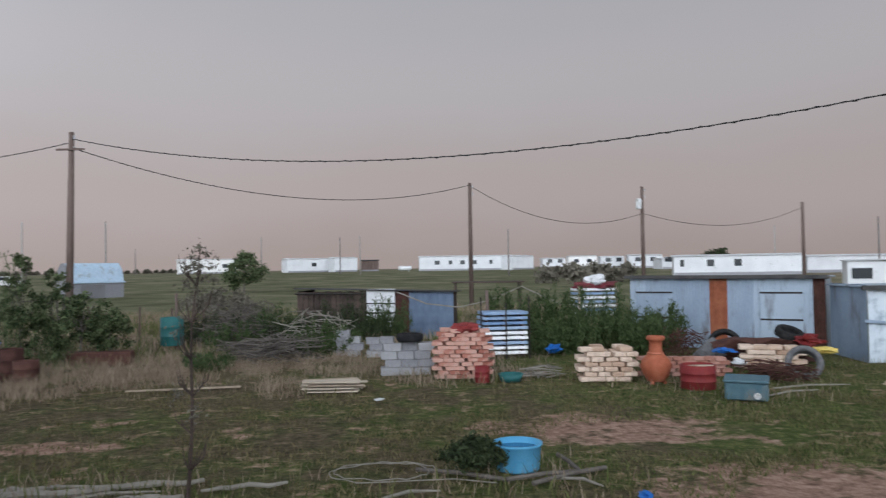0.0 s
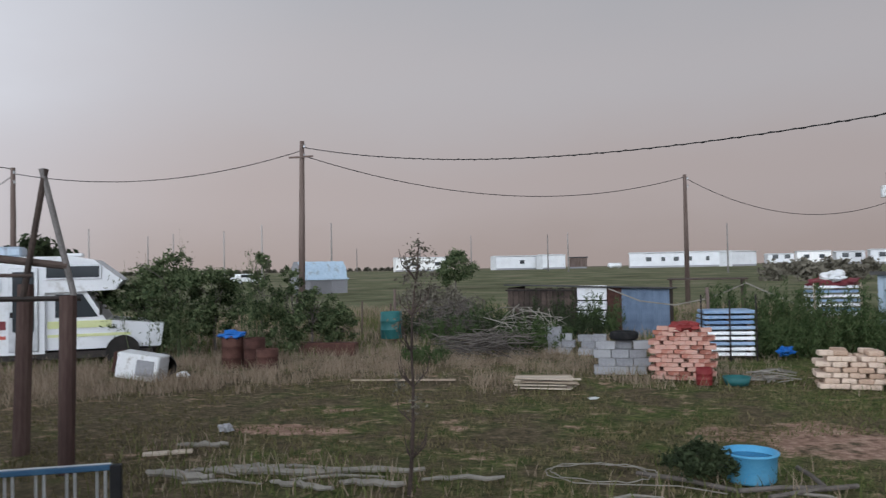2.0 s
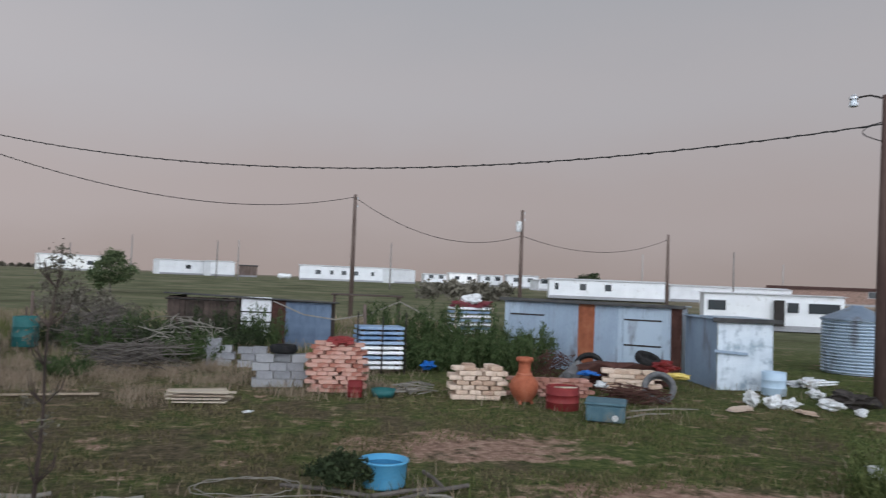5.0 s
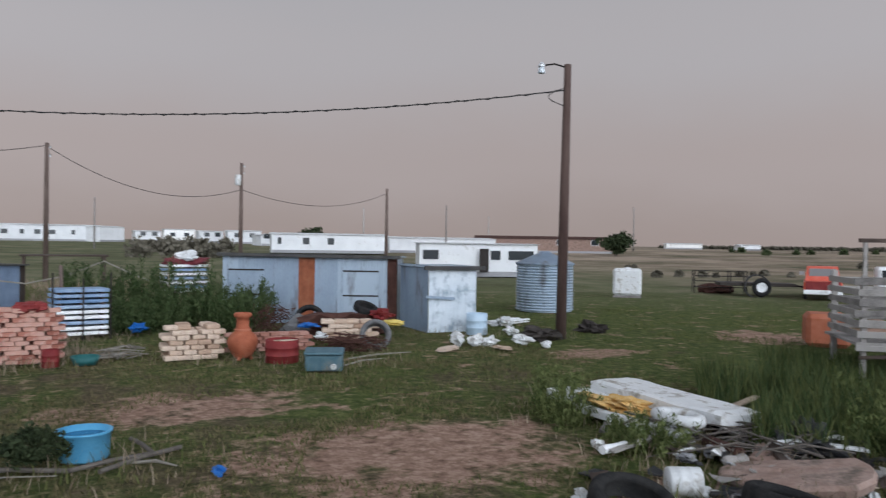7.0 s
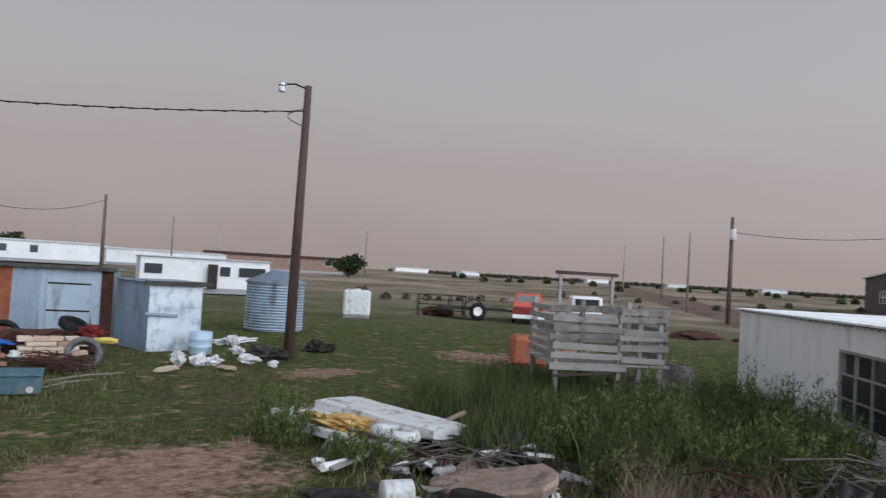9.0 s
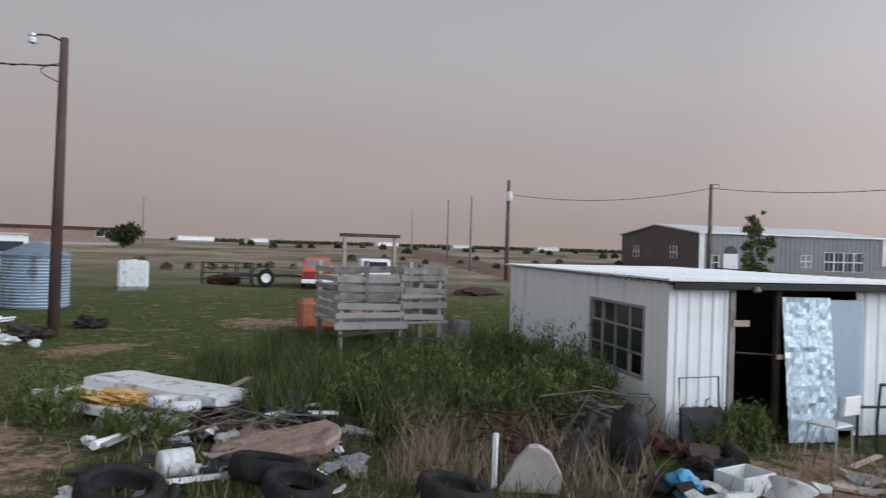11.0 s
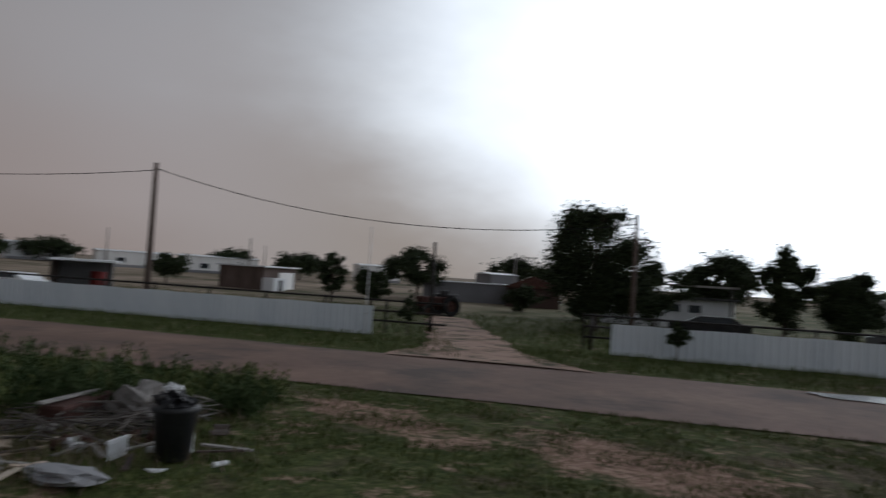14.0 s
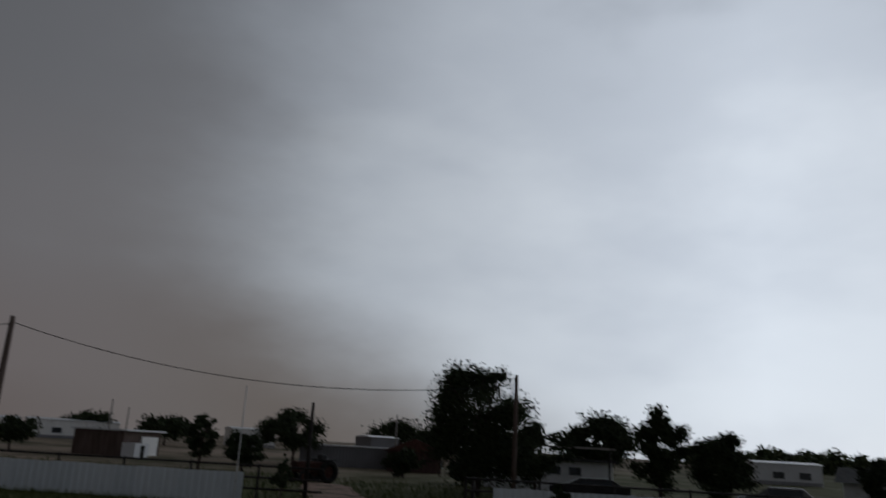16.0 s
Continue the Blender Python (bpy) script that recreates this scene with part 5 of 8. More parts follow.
mobile_home("white travel trailer with windows and an open door", -28.3, -37.3, 56.7, 58.5, 2.5, z=0.15, wins=((0.03, 1.2), (0.6, 0.75), (0.75, 2.0)), depth=2.5, roof=0.08, win_h=(1.3, 2.0))
# solid slab whose near-black colour stands in for the doorway's shade
q = polar(-33.2, 57.2)
solid("door_2", Shape().box(-0.35, -0.12, 0.35, 0.35, 0.0, 2.15, 0.01), SHADE_SCRAP_BLACK, "near-black slab standing in for the travel trailer's shaded open doorway", "door", pose(q.x, q.y - 0.1, 0.15, 0, 0, -17), kind="structure")
mobile_home("tan brick house with a red roof edge", -32.4, -42.7, 130, 131, 2.4, z=1.3, mat=TARP_TAN, wins=((0.6, 1.2), (0.85, 1.2)), roof_mat=DARK_RUST, roof=0.5)
for k, (a0, a1, d, hh) in enumerate([(-7.6, -9.3, 190, 2.4), (-9.5, -11.6, 200, 3.0), (-11.9, -13.6, 175, 2.5), (-13.9, -16.3, 168, 2.7), (-16.3, -17.2, 150, 2.0)]):
    mobile_home("white trailer home in a far row of lots", a0, a1, d, d + 1, hh, wins=((0.2, 1.2), (0.65, 1.2)), mat=(WHITE_FLAT, CREAM_SIDING)[k == 1])
for k, (a0, a1, d, hh, mt) in enumerate([(-51.6, -52.9, 210, 1.3, WHITE_FLAT), (-66.8, -68.2, 260, 1.2, WHITE_FLAT), (-73.2, -74.8, 240, 1.3, WHITE_FLAT), (-61, -62.6, 250, 1.4, CREAM_SIDING), (-46.5, -49, 230, 1.5, CREAM_SIDING), (-101.5, -105.5, 130, 2.6, WHITE_FLAT), (-107, -112, 120, 2.3, CREAM_SIDING), (-112.5, -118, 115, 2.4, CREAM_SIDING), (-125.5, -128.5, 120, 2.6, CREAM_SIDING), (-162.5, -166.5, 95, 2.3, WHITE_FLAT), (-98.4, -99.9, 80, 1.5, WHITE_FLAT), (-135.5, -137.5, 100, 2.7, BARN_GREY)]):
    mobile_home("low distant lot building in the haze", a0, a1, d, d + 2, hh, mat=mt, wins=((0.25, 1.2), (0.65, 1.2)) if d < 140 else (), win_h=(0.7, 1.4))


def propane(az, d):
    p = polar(az, d)
    solid("gas_tank", Shape().lathe([(0, -1.5), (0.3, -1.45), (0.5, -1.2), (0.5, 1.2), (0.3, 1.45), (0, 1.5)], 14, pose(p.x, p.y, rise(p.x, p.y) + 0.75, 0, 90, 0)).box(p.x - 0.9, p.y - 0.2, rise(p.x, p.y) - 0.1, p.x - 0.8, p.y + 0.2, rise(p.x, p.y) + 0.5).box(p.x + 0.8, p.y - 0.2, rise(p.x, p.y) - 0.1, p.x + 0.9, p.y + 0.2, rise(p.x, p.y) + 0.5), WHITE_PLASTIC, "white propane tank on saddles in the field", "gas tank", smooth=True)


propane(2.9, 165)


def metal_barn():
    c = Vector((87.6, 7.4, 0))
    t = thing("metal_barn", "large grey metal building with a white roof", "barn", c.x, c.y, None, GRID)
    Lx, Wy, He, Pk = 21.0, 23.4, 4.5, 5.6
    part("side_wall", Shape().ribbed(Wy, He, 0.6, 0.04, 0.1, pose(0, 0, 0, 0, 0, -90)), BARN_GREY, t, "blue-grey ribbed wall sheets")
    part("gable_wall", Shape().add([(0, 0, 0), (Lx, 0, 0), (Lx, 0, He), (Lx / 2, 0, Pk), (0, 0, He), (0, -0.2, 0), (Lx, -0.2, 0), (Lx, -0.2, He), (Lx / 2, -0.2, Pk), (0, -0.2, He)], [(0, 1, 2, 3, 4), (5, 9, 8, 7, 6)]), BARN_BROWN, t, "dark brown gable wall")
    part("back_wall", Shape().box(0, -Wy, 0, Lx, -Wy + 0.1, He).box(Lx - 0.1, -Wy, 0, Lx, 0, He), BARN_GREY, t)
    for s in (0, 1):
        x0, x1 = (0, Lx / 2) if s == 0 else (Lx, Lx / 2)
        o = -0.35 if s == 0 else 0.35
        r = Shape().add([(x0 + o, 0.3, He - 0.02), (x1, 0.3, Pk + 0.05), (x1, -Wy - 0.3, Pk + 0.05), (x0 + o, -Wy - 0.3, He - 0.02), (x0 + o, 0.3, He + 0.14), (x1, 0.3, Pk + 0.2), (x1, -Wy - 0.3, Pk + 0.2), (x0 + o, -Wy - 0.3, He + 0.14)], [(0, 1, 2, 3), (4, 7, 6, 5), (0, 4, 5, 1), (3, 2, 6, 7), (0, 3, 7, 4)])
        part("roof", r, ROOF_METAL, t, "white metal roof slope")
    part("corner_trim", Shape().box(-0.1, -0.5, 0, 0.06, 0.1, He), WHITE_FLAT, t, "white corner trim")
    part("corner_trim", Shape().box(-0.1, -Wy - 0.05, 0, 0.06, -Wy + 0.4, He), WHITE_FLAT, t, "white corner trim")
    for x in (5.2, 15.5):
        window(t, 1.6, 1.5, 2, 2, WHITE_FLAT, PANE, pose(x + 1.6, 0.05, 1.6, 0, 0, 180), 0.1, 0.1)
    window(t, 5.2, 2.2, 4, 2, WHITE_FLAT, PANE, pose(-0.06, -15.4, 0.6, 0, 0, -90), 0.1, 0.12)
    window(t, 1.4, 1.4, 2, 2, WHITE_FLAT, PANE_LIGHT, pose(-0.06, -12.4, 1.0, 0, 0, -90), 0.1, 0.1)
    dr = part("door", Shape().box(-0.12, -4.6, 0, 0.0, -2.8, 2.3, 0.02), WHITE_FLAT, t, "white double entry door")
    part("fanlight", Shape().add([(-0.16, -3.7 + 0.75 * math.cos(math.pi * k / 12), 2.36 + 0.85 * math.sin(math.pi * k / 12)) for k in range(13)] + [(-0.1, -3.7 + 0.75 * math.cos(math.pi * k / 12), 2.36 + 0.85 * math.sin(math.pi * k / 12)) for k in range(13)], [tuple(range(13)), tuple(range(13, 26))[::-1]] + [(k, k + 1, k + 14, k + 13) for k in range(12)]), PANE, dr, "round-topped window over the door")
    window(t, 0.9, 1.6, 1, 2, WHITE_FLAT, PANE, pose(-0.06, -1.4, 0.5, 0, 0, -90), 0.1, 0.1)
    window(t, 0.9, 1.6, 1, 2, WHITE_FLAT, PANE, pose(-0.06, -5.1, 0.5, 0, 0, -90), 0.1, 0.1)


metal_barn()


def gambrel_shed():
    p = polar(26.4, 75)
    t = thing("field_shed", "pale blue-grey metal shed with a rounded barn roof", "shed", p.x, p.y, 0.25, 52)
    prof = [(0, 0), (0, 1.6), (0.35, 2.7), (1.1, 3.3), (2.1, 3.3), (2.85, 2.7), (3.2, 1.6), (3.2, 0)]
    W, L = 3.2, 5.0
    vs = [(-0.1, y * 0.8, z) for y, z in prof] + [(L, y * 0.8, z) for y, z in prof]
    n = len(prof)
    part("wall", Shape().add(vs, [tuple(range(n)), tuple(range(n, 2 * n))[::-1]] + [(0, n, n + 1, 1), (n - 2, 2 * n - 2, 2 * n - 1, n - 1)]), CINDER, t, "grey end wall")
    part("roof", Shape().add(vs, [(i, i + n, i + n + 1, i + 1) for i in range(1, n - 2)]).box(-0.15, -0.15, 1.45, L + 0.1, 0.02, 1.6), BUCKET_BLUE, t, "pale blue metal roof")
    part("door", Shape().box(0.9, -0.06, 0, 3.2, -0.01, 1.3, 0.02), BARN_GREY, t)


gambrel_shed()


def tan_shed():
    p = Vector((65.9, -36.0))
    t = thing("tan_shed", "tan and brown flat-roofed shed beyond the fence", "shed", p.x, p.y, 0.15, -60)
    part("wall", Shape().box(0, 0, 0, 6.2, 5, 2.35, 0.03), WOOD_POLE, t)
    part("door", Shape().box(2.9, -0.08, 0.1, 5.7, -0.01, 1.9, 0.02), CREAM_SIDING, t, "wide cream double door")
    part("roof", Shape().box(-0.3, -0.4, 2.35, 6.5, 5.2, 2.5, 0.02), ROOF_METAL, t)
    part("annex", Shape().box(-0.6, -1.6, 0, 1.6, -0.3, 1.35, 0.02), WHITE_FLAT, t, "small white shed in front")
    # flat near-black panel paints a shaded opening on the solid annex
    part("opening", Shape().box(0.3, -1.64, 0.0, 0.9, -1.6, 1.15), SHADE_SCRAP_BLACK, t)


tan_shed()


def long_shed():
    t = thing("long_shed", "long dark grey metal shed behind the tractor", "shed", 57.2, -49.0, None, -133)
    part("wall", Shape().ribbed(8.8, 1.9, 0.3, 0.03, 0.1).box(0, 0.1, 0, 8.8, 4, 1.9), BARN_GREY, t)
    part("roof", Shape().box(-0.2, -0.2, 1.9, 9.0, 4.2, 2.0, 0.02), ROOF_METAL, t)
    p = Vector((45.5, -56.0))
    t = thing("brown_house", "small brown house with a pitched roof", "house", p.x, p.y, None, -50)
    part("wall", Shape().box(0, 0, 0, 4.5, 5, 1.9, 0.02), WOOD_RED, t)
    part("roof", Shape().add([(-0.3, -0.4, 1.85), (4.8, -0.4, 1.85), (4.8, 5.4, 1.85), (-0.3, 5.4, 1.85), (-0.3, 2.5, 3.0), (4.8, 2.5, 3.0)], [(0, 1, 5, 4), (2, 3, 4, 5), (0, 4, 3), (1, 2, 5)]), DARK_RUST, t)
    window(t, 1.2, 0.6, 2, 1, WHITE_FLAT, PANE_LIGHT, pose(1.4, -0.05, 0.5), 0.08, 0.06)


long_shed()


def white_house():
    a, b = Vector((33.3, -46.0)), Vector((25.4, -50.5))
    L = (b - a).length
    t = thing("white_house", "low white house with a pole carport", "house", a.x, a.y, None, math.degrees(math.atan2(b.y - a.y, b.x - a.x)) - 180)
    f = pose(-L, 0, 0)
    part("wall", Shape().box(-L, 0, 0, 0, -5, 2.1, 0.02), WHITE_FLAT, t)
    part("roof", Shape().box(-L - 0.3, 0.5, 2.1, 0.3, -5.3, 2.25, 0.02), ROOF_DARK, t)
    for x in (-2.0, -5.6, -7.0):
        w = part("window", Shape().box(x, 0.0, 1.1, x + 1.0, 0.06, 1.75), WHITE_FLAT, t)
        part("pane", Shape().box(x + 0.08, 0.06, 1.16, x + 0.92, 0.075, 1.69), PANE, w)
    for x in (0.0, -4.2, -8.8):
        part("post", Shape().tube([(x, 2.2, -0.1), (x, 2.2, 3.0)], 0.07, 8), IRON, t)
    part("carport_beam", Shape().box(-9.2, 2.1, 2.95, 0.4, 2.3, 3.08), WOOD_GREY, t)
    p = Vector((6.5, -58.5))
    t = thing("dark_roofed_house", "low house with a dark roof behind the fence", "house", p.x, p.y, None, 8)
    part("wall", Shape().box(-6, 0, 0, 6, -6, 1.75, 0.02), WHITE_FLAT, t)
    part("roof", Shape().add([(-6.5, 0.6, 1.7), (6.5, 0.6, 1.7), (6.5, -6.6, 1.7), (-6.5, -6.6, 1.7), (-6.5, -3, 2.7), (6.5, -3, 2.7)], [(0, 1, 5, 4), (2, 3, 4, 5), (0, 4, 3), (1, 2, 5)]), ROOF_DARK, t)
    for x in (-4, 0.5, 3.0):
        w = part("window", Shape().box(x, 0.0, 0.7, x + 1.1, 0.06, 1.4), WOOD_DARK, t)
        part("pane", Shape().box(x + 0.08, 0.06, 0.76, x + 1.02, 0.075, 1.34), PANE, w)


white_house()


def lean_to():
    p = polar(-106.5, 55)
    t = thing("open_lean_to", "dark open-fronted lean-to with a red drum inside", "shed", p.x, p.y, None, -20 + 180)
    part("roof", Shape().box(-3.2, -1.5, 2.15, 2.6, 2.5, 2.27, 0.01), ROOF_METAL, t)
    for x in (-3.0, -0.4, 2.4):
        part("post", Shape().box(x - 0.06, 1.9, 0, x + 0.06, 2.02, 2.15), IRON, t)
    part("back_wall", Shape().box(-3.1, -1.4, 0, 2.5, -1.3, 2.1), WOOD_DARK, t)
    part("end_wall", Shape().box(-3.1, -1.4, 0, -1.6, 2.0, 2.1), BARN_GREY, t)
    part("red_drum", Shape().lathe([(0, 0.6), (0.5, 0.6), (0.5, 1.5), (0, 1.5)], 16, pose(-0.5, 1.2, 0)), RED_PAINT, t, "red drum")


lean_to()


# ---- motorhome ----
def wheel(parent, r, w, m, rim_mat=None):
    wh = part("wheel", Shape().torus(r - w * 0.42, w * 0.42, 28, 10, 1.15, pose(0, 0, 0, 90, 0, 0)), RUBBER, parent, smooth=True, m=m)
    part("rim", Shape().lathe([(0, -0.02), (r * 0.2, -0.05), (r * 0.25, 0.0), (r * 0.55, 0.03), (r * 0.6, -0.06), (r * 0.6, 0.06)], 20, pose(0, 0, 0, 90, 0, 0)), rim_mat or CHROME, wh)
    return wh


def motorhome():
    t = thing("motorhome", "old white class C motorhome with maroon and red stripes", "motorhome", -19.06, 15.4, 0.0, GRID)
    Wd = 2.35
    side = [(-2.4, 0.42), (3.2, 0.42), (3.2, 2.1), (5.0, 2.15), (5.2, 2.42), (4.45, 3.02), (3.9, 3.12), (-2.3, 3.12), (-2.4, 3.0)]
    n = len(side)
    body = Shape().add([(x, 0, z) for x, z in side] + [(x, Wd, z) for x, z in side], [tuple(range(n)), tuple(range(n, 2 * n))[::-1]] + [(i, i + n, (i + 1) % n + n, (i + 1) % n) for i in range(n)])
    b = part("body", body, WHITE_FLAT, t, "white ribbed aluminium siding")
    for k in range(16):
        z = 0.55 + k * 0.16
        part("siding_rib", Shape().box(-2.38, -0.012, z, 3.18 if z < 2.2 or z > 3 else 4.3, 0.0, z + 0.018), WHITE_FLAT, b)
    part("stripe", Shape().box(-1.75, -0.016, 1.12, 2.25, 0.0, 1.36), MAROON, b, "wide maroon stripe")
    part("stripe", Shape().box(-2.4, -0.016, 0.86, 2.25, 0.0, 0.95), STRIPE_RED, b, "thin orange-red stripe")
    part("script_bar", Shape().box(1.2, -0.014, 0.62, 2.1, 0.0, 0.7), CINDER, b)
    for x0, x1, z0, z1 in ((-1.7, -0.75, 2.58, 2.92), (1.25, 2.1, 2.2, 2.46), (-1.7, -0.7, 1.72, 2.05), (3.25, 3.75, 2.52, 2.84), (3.85, 4.6, 2.52, 2.84)):
        w = part("window", Shape().box(x0 - 0.05, -0.04, z0 - 0.05, x1 + 0.05, 0.0, z1 + 0.05, 0.01), CHROME, b)
        part("pane", Shape().box(x0, -0.05, z0, x1, -0.041, z1), PANE, w)
    d = part("door", Shape().box(2.32, -0.05, 0.5, 3.05, -0.005, 2.8, 0.02), CHROME, t, "aluminium entry door with a dark screen")
    part("pane", Shape().box(2.42, -0.065, 1.05, 2.95, -0.052, 2.7), PANE, d)
    part("handle", Shape().box(2.36, -0.09, 1.45, 2.42, -0.05, 1.6, 0.006), IRON, d)
    part("outlet", Shape().box(1.82, -0.04, 1.6, 2.02, 0, 1.85, 0.02), CHROME, b)
    cab = Shape().add([(3.2, 0.1, 0.5), (6.2, 0.1, 0.5), (6.3, 0.1, 1.15), (4.75, 0.1, 1.3), (4.25, 0.1, 2.12), (3.2, 0.1, 2.12), (3.2, Wd - 0.1, 0.5), (6.2, Wd - 0.1, 0.5), (6.3, Wd - 0.1, 1.15), (4.75, Wd - 0.1, 1.3), (4.25, Wd - 0.1, 2.12), (3.2, Wd - 0.1, 2.12)],
                     [(0, 1, 2, 3, 4, 5), (11, 10, 9, 8, 7, 6), (1, 7, 8, 2), (2, 8, 9, 3), (3, 9, 10, 4), (4, 10, 11, 5), (0, 6, 7, 1)])
    c = part("cab", cab, WHITE_FLAT, t)
    part("stripe", Shape().box(3.25, 0.08, 1.1, 4.9, 0.1, 1.3), LIME, c, "pale lime stripe")
    part("stripe", Shape().box(3.25, 0.08, 0.85, 5.4, 0.1, 0.93), LIME, c, "olive stripe")
    part("cab_window", Shape().add([(3.45, 0.085, 1.4), (4.55, 0.085, 1.4), (4.15, 0.085, 2.05), (3.45, 0.085, 2.05)], [(0, 1, 2, 3)]), PANE, c)
    part("mirror", Shape().box(4.6, -0.12, 1.45, 4.66, 0.05, 1.75, 0.01), IRON, c)
    for x in (0.0, 5.2):
        # near-black disc paints the shade of a wheel well that isn't cut
        part("wheel_arch", Shape().lathe([(0.0, 0), (0.45, 0), (0.45, 0.1), (0, 0.1)], 24, pose(x, 0.075 if x > 3 else -0.005, 0.4, 90, 0, 0)), SHADE_SCRAP_BLACK, t)
        wheel(t, 0.37, 0.24, pose(x, 0.12, 0.36))
        wheel(t, 0.37, 0.24, pose(x, Wd - 0.15, 0.36))
    part("underside", Shape().box(-2.3, 0.05, 0.25, 6.0, Wd - 0.05, 0.44), IRON, t)
    part("step", Shape().box(2.4, -0.25, 0.3, 3.0, 0.0, 0.34, 0.01), IRON, t)
    a = part("air_conditioner", Shape().box(1.7, 0.5, 3.13, 2.55, 1.3, 3.42, 0.06), GALV, t, "roof air conditioner")
    part("roof_vent", Shape().box(1.25, 0.6, 3.12, 1.5, 0.9, 3.4, 0.02), IRON, t)
    part("roof_vent", Shape().box(3.6, 0.6, 3.12, 4.1, 1.0, 3.22, 0.03), WHITE_PLASTIC, t)
    part("roof_rack", Shape().tube([(-2.2, 0.25, 3.2), (1.0, 0.25, 3.2)], 0.02, 6), CHROME, t)


motorhome()


# ---- open pole frame, ladder and mower beside the porch ----
def rod(a, b, r, n=8, r2=None):
    return Shape().tube([a, Vector(a).lerp(Vector(b), 0.5), b], [r, (r + (r2 or r)) / 2, r2 or r], n)


def pole_frame():
    t = thing("pole_frame", "derelict lean-to frame of rough wooden posts and rails", "pole frame", -8.9, 7.5, 0.0)
    o = Vector((-8.9, 7.5, 0))

    def at(x, y, z):
        return Vector((x, y, z)) - o
    part("post", rod(at(-7.62, 8.36, -0.05), at(-7.7, 8.5, 2.3), 0.105, 10, 0.11), WOOD_RED, t, "round red-brown post")
    part("post", rod(at(-9.05, 9.05, -0.05), at(-9.12, 9.22, 2.45), 0.12, 10, 0.11), WOOD_RED, t, "round grey-brown post")
    part("post", rod(at(-8.86, 7.46, -0.05), at(-8.9, 7.42, 2.3), 0.085, 10, 0.08), WOOD_DARK, t, "dark post")
    part("post", rod(at(-9.95, 6.7, -0.05), at(-9.95, 6.68, 2.35), 0.08, 10, 0.08), WOOD_DARK, t, "dark post")
    part("rail", rod(at(-10.9, 5.4, 2.36), at(-7.6, 8.62, 2.26), 0.035), IRON, t, "dark pipe rail")
    part("strut", rod(at(-8.97, 7.32, 4.07), at(-8.88, 7.4, 2.28), 0.035), WOOD_GREY, t, "pale leaning pole")
    part("strut", rod(at(-7.9, 8.33, 4.0), at(-8.1, 8.15, 2.3), 0.04), WOOD_DARK, t, "dark leaning pole")
    part("strut", rod(at(-7.93, 8.3, 4.0), at(-7.65, 8.55, 2.3), 0.04), WOOD_GREY, t, "pale leaning pole")
    part("rafter", Shape().tube([at(-11.2, 6.2, 3.2), at(-9.5, 7.7, 2.95), at(-7.7, 8.5, 2.7)], [0.06, 0.055, 0.05], 8), WOOD_DARK, t, "dark roof pole")
    part("rafter", rod(at(-9.4, 7.0, 2.62), at(-8.0, 8.2, 2.58), 0.025), WOOD_DARK, t)
    part("board", Shape().box(-2.6, -0.02, 0, 0, 0.02, 0.14, 0.005, Matrix.Translation(at(-9.3, 8.1, 2.83)) @ pose(0, 0, 0, 0, 2, 40)), WOOD_PALE, t, "pale board under the roof pole")


pole_frame()


def ladder():
    a, b = Vector((-5.75, 7.1, 0)), Vector((-8.15, 5.85, 0))
    L = (b - a).length
    t = thing("ladder", "blue-railed aluminium extension ladder lying on its edge", "ladder", a.x, a.y, 0.02, math.degrees(math.atan2(b.y - a.y, b.x - a.x)))
    for k, (x0, y, zz) in enumerate(((0.0, 0.0, 0.0), (0.1, -0.07, 0.0))):
        for z in (0.02, 0.44):
            part("rail", Shape().box(x0, y, z + zz, L, y + 0.05, z + zz + 0.06, 0.008), LADDER_BLUE if k == 0 else CHROME, t, "blue fibreglass rail" if k == 0 else "")
        x = x0 + 0.15
        while x < L - 0.05:
            part("rung", Shape().tube([(x, y + 0.025, 0.05 + zz), (x, y + 0.025, 0.47 + zz)], 0.017, 8), CHROME, t)
            x += 0.305
    part("end_cap", Shape().box(-0.02, -0.01, 0.0, 0.1, 0.07, 0.5, 0.01), BLACK, t)


ladder()


